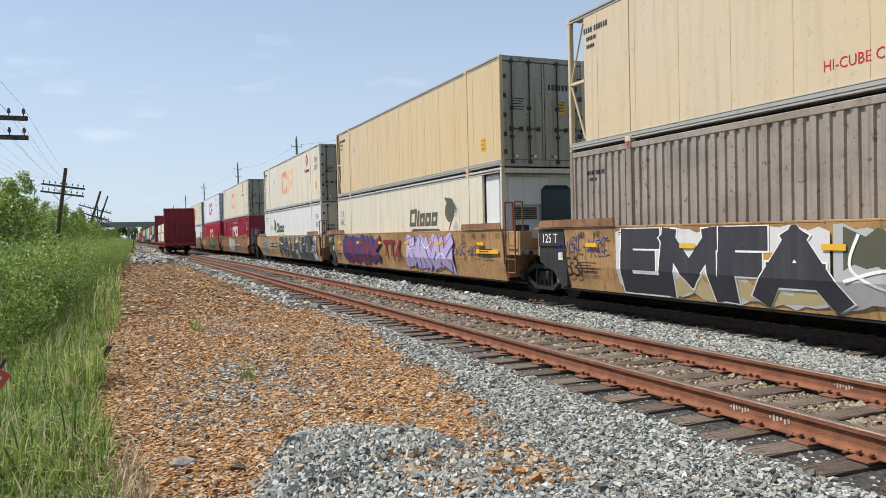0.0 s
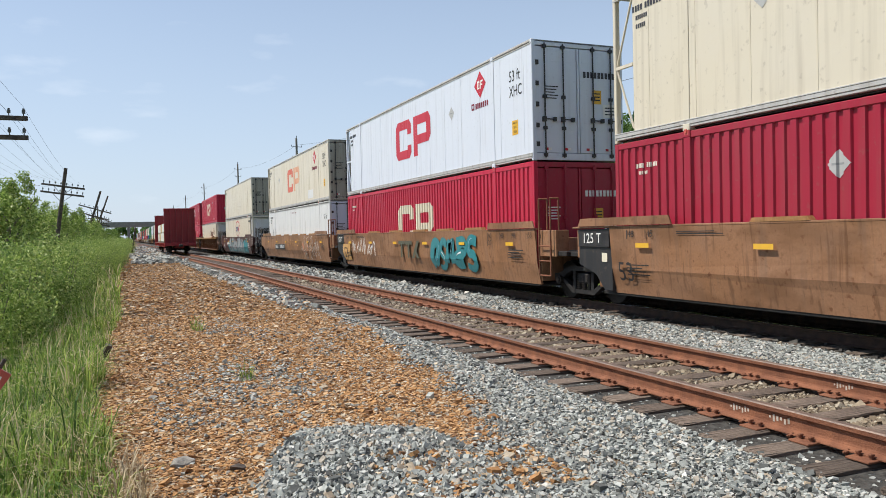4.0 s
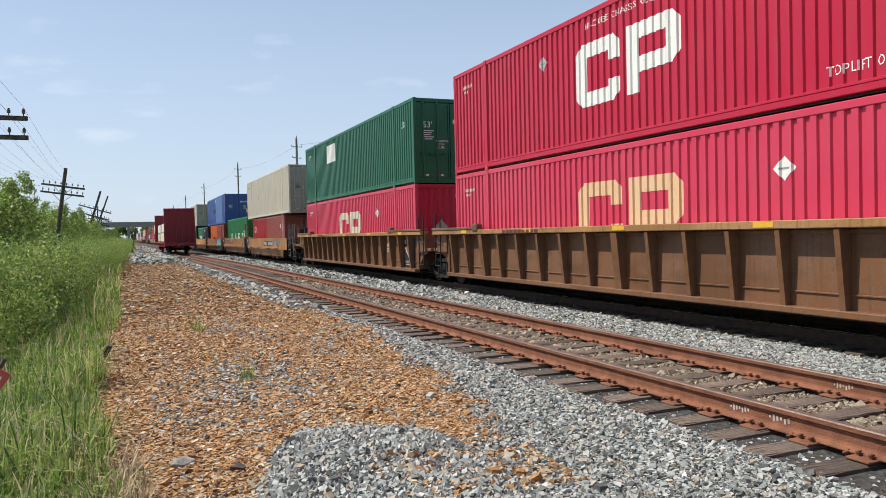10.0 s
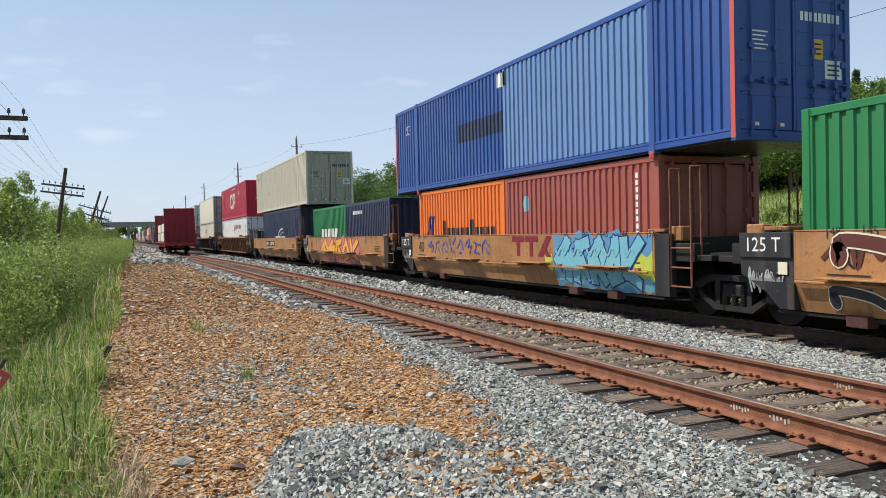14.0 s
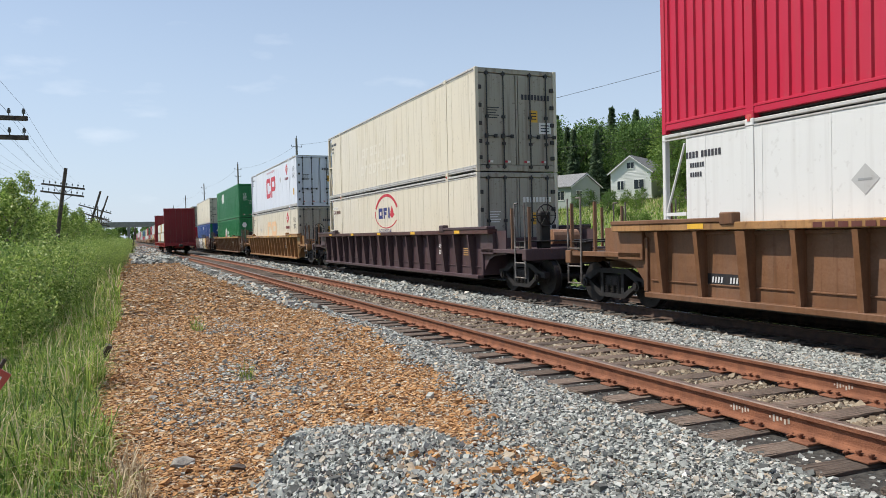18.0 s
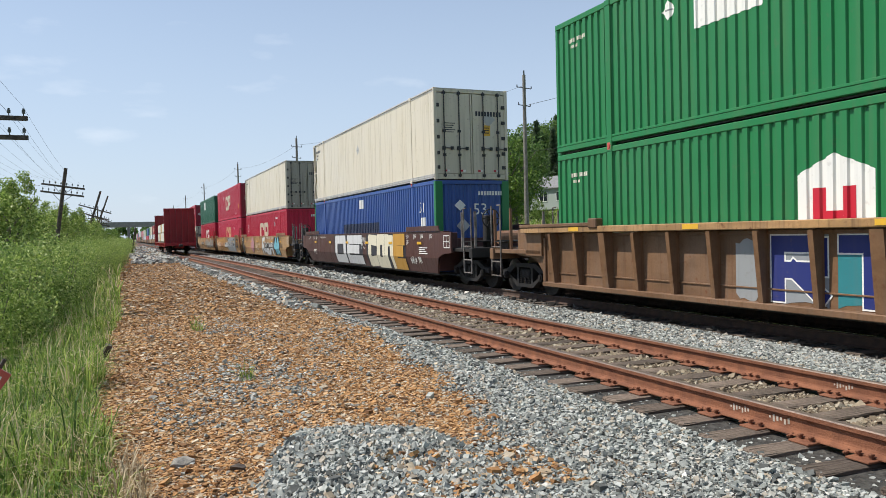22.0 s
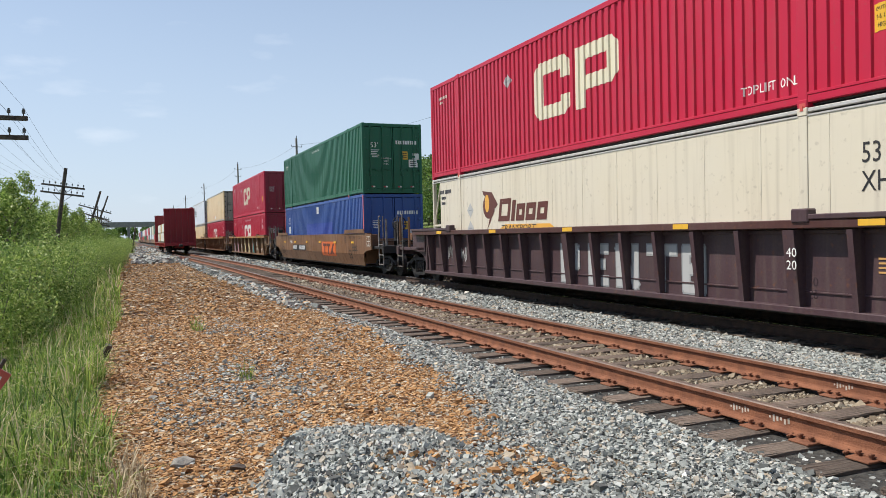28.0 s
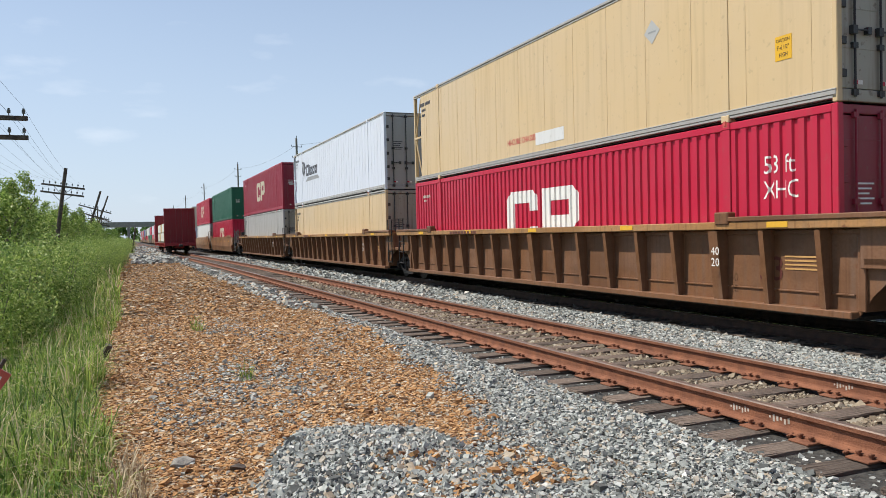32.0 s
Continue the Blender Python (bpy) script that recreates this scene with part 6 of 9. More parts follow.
def bison(ob, ink, gold, u=1.2, v=1.47, head_right=True, bar="ink_black", k=1.0, text=True):
    """The haulier's mark as plain leaning blocks, a rounded animal head and a swept panel."""
    hx = u + 3.05 if head_right else u - 0.95
    blocks = []
    for i, (a, w, h) in enumerate(((0.0, 0.62, 0.58), (0.70, 0.18, 0.52), (0.95, 0.42, 0.42), (1.44, 0.46, 0.42), (1.98, 0.46, 0.42))):
        blocks += ring(u + a, u + a + w, v, v + h, 0.14) if w > 0.3 else [rect(u + a, u + a + w, v, v + h)]
    blocks = [[(p + 0.22 * (q - v), q) for p, q in poly] for poly in blocks]
    marking(ob, blocks, ink, FLAT, name="logo_shape")
    head = [oval(hx + 0.42, v + 0.42, 0.36, 0.34), [(hx + 0.1, v + 0.75), (hx + 0.05, v + 0.85), (hx + 0.62, v + 0.78), (hx + 0.95, v + 0.45), (hx + 0.8, v + 0.35)], [(hx + 0.3, v - 0.22), (hx + 0.52, v + 0.2), (hx + 0.75, v + 0.3)]]
    marking(ob, head, ink, FLAT, name="logo_shape")
    marking(ob, [oval(hx + 0.32, v + 0.5, 0.13, 0.24)], gold, FLAT, name="logo_shape", layer=1)
    pl = marking(ob, [[(u - 0.15, v - 0.28), (u + 2.95, v - 0.28), (u + 2.6, v - 0.1), (u + 0.4, v - 0.08)]], gold, FLAT, name="logo_panel")
    if text:
        marking(pl, letters("TRANSPORT", u + 0.15, v - 0.26, 0.16, lean=0.2, wide=1.35), bar, FLAT, name="lettering", layer=1)


def oval_logo(ob, u, v):
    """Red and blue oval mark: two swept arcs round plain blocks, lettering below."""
    marking(ob, arc(u + 1.5, v + 0.25, 1.26, 1.42, 25, 155, 16, 0.62), "ink_red", FLAT, name="logo_shape")
    marking(ob, arc(u + 1.5, v + 0.42, 1.28, 1.36, 170, 330, 16, 0.42), "ink_red", FLAT, name="logo_shape")
    marking(ob, ring(u + 0.62, u + 1.08, v + 0.22, v + 0.62, 0.13) + [rect(u + 1.2, u + 1.34, v + 0.22, v + 0.62), rect(u + 1.34, u + 1.6, v + 0.5, v + 0.62), rect(u + 1.34, u + 1.54, v + 0.36, v + 0.46), rect(u + 1.74, u + 1.9, v + 0.22, v + 0.62)], "ink_navy", FLAT, name="logo_shape")
    marking(ob, [diamond(u + 2.15, v + 0.45, 0.18, 1.3), diamond(u + 2.15, v + 0.35, 0.28, 0.5)], "ink_red", FLAT, name="logo_shape")
    marking(ob, letters("INTERMODAL", u + 0.62, v - 0.32, 0.15, wide=1.1), "ink_navy", FLAT, name="lettering")


def cf(ob, u=4.9, v=2.0, ink="ink_red"):
    d = marking(ob, [diamond(u + 0.36, v + 0.33, 0.36, 1.0)], ink, FLAT, name="emblem", label="red diamond emblem")
    marking(d, ring(u + 0.2, u + 0.34, v + 0.22, v + 0.44, 0.045) + [rect(u + 0.40, u + 0.44, v + 0.2, v + 0.44), rect(u + 0.44, u + 0.54, v + 0.39, v + 0.44), rect(u + 0.44, u + 0.52, v + 0.3, v + 0.34)], "ink_white", FLAT, name="emblem_shape", layer=1)
    marking(ob, ring(u - 0.2, u - 0.02, v - 0.3, v - 0.12, 0.05) + bars(u + 0.06, v - 0.3, 0.15, 7, 0.115, 0.08), "ink_maroon", FLAT, name="logo_shape")


def ghost_words(ob):
    """Two lines of removed lettering, left as paler leaning loops and stems."""
    for u0, v0, h, n in ((-2.7, 1.42, 0.36, 5), (-2.9, 0.72, 0.38, 10)):
        for k in range(n):
            u = u0 + 0.54 * k
            polys = ring(u, u + 0.38, v0, v0 + h, 0.095) if k % 3 != 1 else [rect(u, u + 0.1, v0 - 0.14, v0 + h), rect(u + 0.1, u + 0.3, v0 + h - 0.1, v0 + h)]
            marking(ob, [[(p + 0.2 * (q - v0), q) for p, q in poly] for poly in polys], "ink_cream_ghost", FLAT, name="ghost_lettering", label="ghost of removed lettering")


def tag53(car, u, ink="ink_black", v=0.58, style="smooth", body="53", size=0.36):
    marking(car, letters(body, u, v, size, wide=0.95), ink, SMOOTH if style == "smooth" else PANEL, name="stencil", knuckle=style == "smooth", layer=1)


def number_panel(car, u0, u1, v0=0.84, v1=1.14, style="smooth", layer=2):
    x = SMOOTH if style == "smooth" else PANEL
    p = marking(car, [rect(u0, u1, v0, v1)], "ink_black", x, name="number_panel", label="black panel with white number bars", knuckle=style == "smooth", layer=layer)
    h, w = v1 - v0 - 0.10, (u1 - u0 - 0.2) / 12.0
    for k in range(12):
        if k not in (4, 5):
            marking(p, [rect(u0 + 0.1 + k * w, u0 + 0.1 + k * w + w * 0.5, v0 + 0.05, v0 + 0.05 + h, 0.16)], "ink_pearl", x, name="number_mark", knuckle=style == "smooth", layer=layer + 1)


def reflectors(car, style, n=6, ink="ink_yellow", hl=8.3):
    for k in range(n):
        u = -hl + 1.2 + k * (2 * hl - 2.4) / (n - 1)
        v = 1.22 if style != "ribbed" else 1.545
        marking(car, [rect(u, u + 0.38, v, v + 0.085)], ink, SMOOTH if style != "ribbed" else -1.60, name="reflector", layer=8.3 if style == "smooth" else 0.5)


def trims(car, style, hl=8.3, ink="ink_black"):
    """Length marks and small stencilled notices near the leading end."""
    x = SMOOTH if style != "ribbed" else PANEL
    for body, u in (("40", hl - 2.2), ("20", hl - 2.2), ("45", hl - 1.5), ("48", hl - 0.9), ("53", hl - 0.1)):
        v = 1.42 if body != "20" else 1.24
        if style == "ribbed":
            if body in ("40", "20"):
                marking(car, letters(body, hl - 2.35, v - 0.3, 0.13), ink, -1.60, name="stencil")
        else:
            marking(car, letters(body, u, v, 0.12) + [rect(u - 0.05, u - 0.03, v - 0.04, v + 0.13)], ink, x, name="stencil", layer=1)
    if style != "ribbed":
        for body, u in (("53", -hl + 0.12), ("48", -hl + 0.95), ("45", -hl + 1.5)):
            marking(car, letters(body, u, 1.42, 0.12) + [rect(u - 0.05, u - 0.03, 1.38, 1.55)], ink, x, name="stencil", layer=1)
        marking(car, [rect(-hl + 0.9, -hl + 1.55 - 0.1 * (k % 3), 0.70 + 0.06 * k, 0.722 + 0.06 * k) for k in range(4)], ink, x, name="notice", knuckle=True, layer=1)
    marking(car, [rect(hl - 1.1, hl - 0.35 - 0.1 * (k % 3), 0.92 + 0.06 * k, 0.945 + 0.06 * k) for k in range(4)], ink if style != "ribbed" else "ink_tan", x, name="notice", knuckle=style != "ribbed", layer=1)
    marking(car, [rect(-hl + 2.3, -hl + 3.4 - 0.2 * (k % 2), 1.46 + 0.04 * k, 1.475 + 0.04 * k) for k in range(2)], ink, x, name="notice", layer=1)


def smooth_line(pts, per=5):
    """A curve through the points."""
    out = []
    for i in range(len(pts) - 1):
        p0, p1, p2, p3 = pts[max(0, i - 1)], pts[i], pts[i + 1], pts[min(len(pts) - 1, i + 2)]
        for k in range(per):
            t = k / per
            out.append(tuple(0.5 * (2 * b + (c - a) * t + (2 * a - 5 * b + 4 * c - d) * t * t + (3 * b - a - 3 * c + d) * t ** 3) for a, b, c, d in zip(p0, p1, p2, p3)))
    return out + [pts[-1]]


def ribbon(pts, width, thin=1.0):
    """A sprayed stroke along a curve as a strip of quads; thin: its width at the far end."""
    left, right = [], []
    n = len(pts)
    for i, (u, v) in enumerate(pts):
        (a, b), (c, d) = pts[max(0, i - 1)], pts[min(n - 1, i + 1)]
        l = math.hypot(c - a, d - b) or 1.0
        w = width / 2 * (1 + (thin - 1) * i / (n - 1))
        nu, nv = -(d - b) / l * w, (c - a) / l * w
        left.append((u + nu, min(1.575, max(0.335, v + nv))))
        right.append((u - nu, min(1.575, max(0.335, v - nv))))
    return [[left[i], right[i], right[i + 1], left[i + 1]] for i in range(n - 1)]


STROKES = [
    [[(0.1, 0.0), (0.06, 0.6), (0.3, 0.98), (0.7, 0.95), (0.9, 0.55), (0.86, 0.0)]],
    [[(0.95, 0.92), (0.4, 1.0), (0.06, 0.74), (0.3, 0.5), (0.75, 0.45), (0.95, 0.2), (0.55, 0.0), (0.0, 0.08)]],
    [[(0.0, 1.0), (0.3, 0.1), (0.55, 0.02), (0.72, 0.5), (1.0, 1.0)], [(0.1, 0.45), (0.9, 0.55)]],
    [[(0.18, 1.0), (0.12, 0.0)], [(0.18, 0.45), (0.55, 0.6), (0.98, 1.0)], [(0.35, 0.5), (0.7, 0.3), (1.0, 0.0)]],
    [[(0.55, 0.02), (0.08, 0.2), (0.06, 0.75), (0.5, 0.99), (0.92, 0.75), (0.9, 0.25), (0.55, 0.02)]],
    [[(0.0, 0.05), (0.28, 0.9), (0.5, 0.35), (0.72, 0.95), (1.0, 0.0)]],
    [[(0.1, 0.95), (0.95, 0.9)], [(0.5, 0.95), (0.42, 0.4), (0.6, 0.05), (1.0, 0.12)]],
]


def graffiti(car, u0, u1, v0, v1, fill, line, seed, n=6, style="smooth", back=None):
    """Sprayed shapes: fat bent strokes with a rim, thin glints and drips, over a loose background cloud."""
    r = random.Random(seed)
    x, kn = (SMOOTH, True) if style == "smooth" else (PANEL, False)
    if back:
        m = 40
        top = [(u0 - 0.1 + (u1 - u0 + 0.2) * k / m, min(1.57, v1 + 0.05 - 0.16 * abs(math.sin(k * 1.9 + seed)) * r.uniform(0.3, 1))) for k in range(m + 1)]
        bot = [(u0 - 0.1 + (u1 - u0 + 0.2) * k / m, max(0.34, v0 - 0.05 + 0.16 * abs(math.sin(k * 2.3 + seed)) * r.uniform(0.3, 1))) for k in range(m + 1)]
        marking(car, [[bot[k], bot[k + 1], top[k + 1], top[k]] for k in range(m)], back, x, name="spray_paint", knuckle=kn)
    fills = fill if isinstance(fill, (list, tuple)) else [fill]
    cuts = [0.0]
    for _ in range(n):
        cuts.append(cuts[-1] + r.uniform(0.7, 1.35))
    cuts = [u0 + (u1 - u0) * c / cuts[-1] for c in cuts]
    rims, cores, glints, steps = [], [], [], []
    for i in range(n):
        a, w = cuts[i], cuts[i + 1] - cuts[i]
        top, bot = v1 - r.uniform(0, 0.14) * (v1 - v0), v0 + r.uniform(0, 0.14) * (v1 - v0)
        lean, fat = r.uniform(-0.1, 0.22), min(w, top - bot) * r.uniform(0.26, 0.40)
        for stroke in r.choice(STROKES):
            flip = r.random() < 0.35
            pts = []
            for p, q in stroke:
                p, q = (1 - p if flip else p) + r.uniform(-0.07, 0.07), min(1, max(0, q + r.uniform(-0.06, 0.06)))
                pts.append((a + fat * 0.4 + (w - fat * 0.6) * p + lean * (q - 0.5), bot + fat * 0.4 + (top - bot - fat * 0.8) * q))
            c = smooth_line(pts)
            thin = r.uniform(0.55, 1.25)
            rims += ribbon(c, fat + 0.085, thin)
            cores += ribbon(c, fat, thin)
            steps += [0.0003 * (len(glints) % 9)] * (len(c) - 1)
            k0 = r.randrange(0, max(1, len(c) - 6))
            glints.append(ribbon([(u + fat * 0.18, v + fat * 0.15) for u, v in c[k0:k0 + r.randint(4, 12)]], fat * 0.16, 0.3))
    marking(car, rims, line, x, name="graffiti_outline", knuckle=kn, layer=1, steps=steps)
    marking(car, cores, fills[0], x, name="graffiti", knuckle=kn, layer=2, steps=steps)
    for k, f in enumerate(fills[1:] + ["ink_ghost"] if len(fills) > 1 else [line]):
        some = [q for j, g in enumerate(glints) if j % max(1, len(fills)) == k % max(1, len(fills)) for q in g]
        if some:
            marking(car, some, f, x, name="graffiti_detail", knuckle=kn, layer=4)
    drips = []
    for _ in range(n * 2):
        u, v = r.uniform(u0, u1), r.uniform(v0 + 0.1, v0 + 0.5 * (v1 - v0))
        l = r.uniform(0.05, 0.22)
        drips.append([(u, v), (u + 0.014, v), (u + 0.01, max(0.34, v - l)), (u + 0.004, max(0.34, v - l))])
    marking(car, drips, line, x, name="paint_drip", knuckle=kn, layer=5)


def scrawl(car, u0, u1, v0, v1, ink, seed, style="smooth", turns=9, w=0.035):
    """A quick sprayed line: a few runs of uneven loops, spikes and a tail."""
    r = random.Random(seed)
    x, kn = (SMOOTH, True) if style == "smooth" else (PANEL, False)
    polys, u, h = [], u0, v1 - v0
    step = (u1 - u0) / max(3, turns) * 0.8
    while u < u1 - 0.3 * step:
        pts, n = [], r.randint(3, 7)
        for k in range(n * 2):
            if u > u1:
                break
            f = (1 if k % 2 else -1) * r.uniform(0.25, 1.0)
            pts.append((u + r.uniform(-0.7, 0.7) * step, v0 + h * (0.5 + 0.5 * f)))
            u += step * r.uniform(0.1, 0.75)
        if len(pts) > 2:
            polys += ribbon(smooth_line(pts, 6), w * r.uniform(0.7, 1.2), r.uniform(0.4, 1.0))
        u += step * r.uniform(0.0, 0.5)
    marking(car, polys, ink, x, name="graffiti_line", knuckle=kn, layer=3)


def curls(car, u0, u1, v0, v1, ink, fill, seed, n=4, w=0.06):
    """Large scrolls with a pale outline."""
    r = random.Random(seed)
    p = (u1 - u0) / n
    outer, inner = [], []
    for i in range(n):
        c, k = u0 + (i + 0.3) * p, r.uniform(0.8, 1.15)
        h = (v1 - v0) * 0.5
        vc = (v0 + v1) / 2 + r.uniform(-0.1, 0.1) * h
        arm = [(c + 0.25 * h * math.cos(a) * (0.3 + 0.13 * j) * k, vc + h * (0.12 + 0.11 * j) * math.sin(a)) for j, a in enumerate([0, 1.2, 2.4, 3.6, 4.8, 6.0, 7.2])]
        arm += [(c + 0.45 * p, vc + h * 0.3), (c + 0.75 * p, vc - h * 0.55), (c + 1.0 * p, vc + r.uniform(-0.2, 0.5) * h)]
        line_ = smooth_line(arm, 5)
        outer += ribbon(line_, w * 2.9, 1.8)
        inner += ribbon(line_, w * 2.2, 1.85)
    marking(car, outer, ink, SMOOTH, name="graffiti_outline", knuckle=True, layer=4)
    marking(car, inner, fill, SMOOTH, name="graffiti", knuckle=True, layer=5)


# capitals, h, n and figures for what can be read; the other small keys are plain bent strokes for what cannot
STROKE_FONT = {
    "A": [(0, 0, .5, 1), (.5, 1, 1, 0), (.22, .36, .78, .36)], "B": [(0, 0, 0, 1), (0, 1, .8, .95), (.8, .95, .8, .55), (0, .52, .9, .5), (.95, .5, .95, .05), (.95, .02, 0, 0)],
    "C": [(1, .95, .1, 1), (0, .95, 0, .05), (.1, 0, 1, .06)], "D": [(0, 0, 0, 1), (0, 1, .8, .95), (1, .85, 1, .15), (.8, .05, 0, 0)], "E": [(0, 0, 0, 1), (0, 1, 1, 1), (0, .52, .8, .52), (0, 0, 1, 0)],
    "F": [(0, 0, 0, 1), (0, 1, 1, 1), (0, .52, .8, .52)], "G": [(1, .95, .1, 1), (0, .95, 0, .05), (.1, 0, 1, .02), (1, .02, 1, .45), (1, .45, .55, .45)], "H": [(0, 0, 0, 1), (1, 0, 1, 1), (0, .5, 1, .5)],
    "h": [(0, 0, 0, 1), (0, .55, .7, .6), (.85, .55, 1, 0)], "I": [(.5, 0, .5, 1)], "K": [(0, 0, 0, 1), (0, .45, 1, 1), (.2, .5, 1, 0)], "L": [(0, 0, 0, 1), (0, 0, 1, 0)],
    "M": [(0, 0, .06, 1), (.06, 1, .5, .3), (.5, .3, .94, 1), (.94, 1, 1, 0)], "N": [(0, 0, 0, 1), (0, 1, 1, 0), (1, 0, 1, 1)], "n": [(0, 0, 0, 1), (0, .95, .85, .95), (.95, .9, 1, 0)],
    "O": [(0, .05, 0, .95), (.05, 1, .95, 1), (1, .95, 1, .05), (.95, 0, .05, 0)], "P": [(0, 0, 0, 1), (0, 1, .85, 1), (1, .95, 1, .5), (.9, .45, 0, .45)],
    "R": [(0, 0, 0, 1), (0, 1, .85, 1), (1, .95, 1, .55), (.9, .48, 0, .48), (.4, .48, 1, 0)], "S": [(1, .95, .1, 1), (0, .95, 0, .6), (0, .55, 1, .48), (1, .42, 1, .05), (.95, 0, 0, .04)],
    "T": [(0, 1, 1, 1), (.5, 1, .5, 0)], "U": [(0, 1, 0, .08), (.05, 0, .95, 0), (1, .08, 1, 1)], "W": [(0, 1, .25, 0), (.25, 0, .5, .6), (.5, .6, .75, 0), (.75, 0, 1, 1)],
    "X": [(0, 0, 1, 1), (0, 1, 1, 0)], "Y": [(0, 1, .5, .5), (1, 1, .5, .5), (.5, .5, .5, 0)], "Z": [(0, 1, 1, 1), (1, 1, 0, 0), (0, 0, 1, 0)], "-": [(.1, .5, .9, .5)],
    "2": [(0, .9, .9, 1), (1, .9, .9, .55), (.9, .55, 0, 0), (0, 0, 1, 0)], "0": [(0, .05, 0, .95), (.05, 1, .95, 1), (1, .95, 1, .05), (.95, 0, .05, 0)], "1": [(.5, 0, .5, 1), (.5, 1, .2, .8)],
    "q": [(0, 0, .2, .9), (.2, .9, .8, 1), (.55, .5, 1, .1)], "w": [(0, 1, .3, .2), (.3, .2, .9, 0), (.5, .6, 1, 1)], "e": [(.1, 0, 0, .6), (0, .6, .5, 1), (.5, 1, 1, .5), (.4, .45, .9, 0)],
    "r": [(0, .3, .5, 1), (.5, 1, 1, .3), (.2, 0, .8, .1)], "t": [(0, .9, 1, .7), (.3, .8, .1, .1), (.1, .1, .9, 0)], "y": [(0, .5, .6, 1), (.6, 1, .4, .4), (.4, .4, 1, .6), (1, .6, .7, 0)],
    "8": [(0, .05, 0, .95), (.05, 1, .95, 1), (1, .95, 1, .05), (.95, 0, .05, 0), (0, .5, 1, .5)],
}


def bar_of(a, b, c, d, w):
    """A stroke from (a, b) to (c, d) with blunt ends that run on by half its width."""
    l = math.hypot(c - a, d - b) or 1.0
    tu, tv = (c - a) / l * w / 2, (d - b) / l * w / 2
    return [(u, min(1.585, max(0.33, v))) for u, v in ((a - tu - tv, b - tv + tu), (a - tu + tv, b - tv - tu), (c + tu + tv, d + tv - tu), (c + tu - tv, d + tv + tu))]


def sprayed(car, body, spans, v0, v1, fill, rim, fat=0.3, edge=0.045, splay=0.0, lean=0.0, style="smooth", over=1.0):
    """Large sprayed letters, one after another, each with its rim; spans: the letters' (start, end) along the side."""
    x, kn = (SMOOTH, True) if style == "smooth" else (PANEL, False)
    for i, (ch, (a, b)) in enumerate(zip(body, spans)):
        w, h = b - a - fat, v1 - v0 - fat
        core, rims = [], []
        for p, q, r, t in STROKE_FONT[ch]:
            ends = [(a + fat / 2 + w * m + (m - 0.5) * splay * (1 - n) + lean * (n - 0.5), v0 + fat / 2 + h * n) for m, n in ((p, q), (r, t))]
            core.append(bar_of(*ends[0], *ends[1], fat))
            rims.append(bar_of(*ends[0], *ends[1], fat + 2 * edge))
        steps = [0.00025 * k for k in range(len(core))]
        if rim:
            marking(car, rims, rim, x, name="graffiti_outline", knuckle=kn, layer=over + 0.8 * i, steps=steps)
        marking(car, core, fill, x, name="graffiti_letter", knuckle=kn, layer=over + 0.8 * i + 0.6, steps=steps)


def tagging(car, body, u0, u1, v0, v1, ink, w=0.035, style="smooth", lean=0.04, over=3, seed=0):
    """A quick handwritten tag in thin strokes."""
    x, kn = (SMOOTH, True) if style == "smooth" else (PANEL, False)
    r, polys, p = random.Random(seed), [], (u1 - u0) / len(body)
    for i, ch in enumerate(body):
        k, d = r.uniform(0.72, 1.0), r.uniform(-0.12, 0.12) * (v1 - v0)
        for a, b, c, e in STROKE_FONT.get(ch, ()):
            a, b, c, e = (q + r.uniform(-0.06, 0.06) for q in (a, b, c, e))
            mid = ((a + c) / 2 + r.uniform(-0.1, 0.1), (b + e) / 2 + r.uniform(-0.1, 0.1))
            pts = [(u0 + p * (i + 0.1 + 0.78 * m) + lean * n, v0 + d + (v1 - v0) * k * n) for m, n in ((a, b), mid, (c, e))]
            polys += ribbon(smooth_line(pts, 4), w, r.uniform(0.5, 1.0))
    marking(car, polys, ink, x, name="graffiti_tag", knuckle=kn, layer=over)


def cloud(car, u0, u1, v0, v1, ink, seed, rough=0.12, style="smooth", over=0.0, name="spray_paint"):
    """A sprayed field with an uneven edge, as one sheet."""
    r = random.Random(seed)
    x, kn = (SMOOTH, True) if style == "smooth" else (PANEL, False)
    m = max(8, int((u1 - u0) * 6))
    edge = lambda k, base, sgn: min(1.58, max(0.335, base + sgn * rough * (0.5 * math.sin(k * 0.9 + seed) + r.uniform(-0.5, 0.5))))
    top = [(u0 + (u1 - u0) * k / m, edge(k, v1, 1)) for k in range(m + 1)]
    bot = [(u0 + (u1 - u0) * k / m, edge(k, v0, -1)) for k in range(m, -1, -1)]
    marking(car, [top + bot], ink, x, name=name, knuckle=kn, layer=over)


def sweeps(car, u0, u1, v0, v1, ink, lines, w=0.07, style="smooth", over=3.0, thin=0.6):
    """Bent painted lines given in shares of a field's width and height."""
    x, kn = (SMOOTH, True) if style == "smooth" else (PANEL, False)
    for k, pts in enumerate(lines):
        marking(car, ribbon(smooth_line([(u0 + (u1 - u0) * p, v0 + (v1 - v0) * q) for p, q in pts], 6), w, thin), ink, x, name="graffiti_stroke", knuckle=kn, layer=over + 0.1 * k)


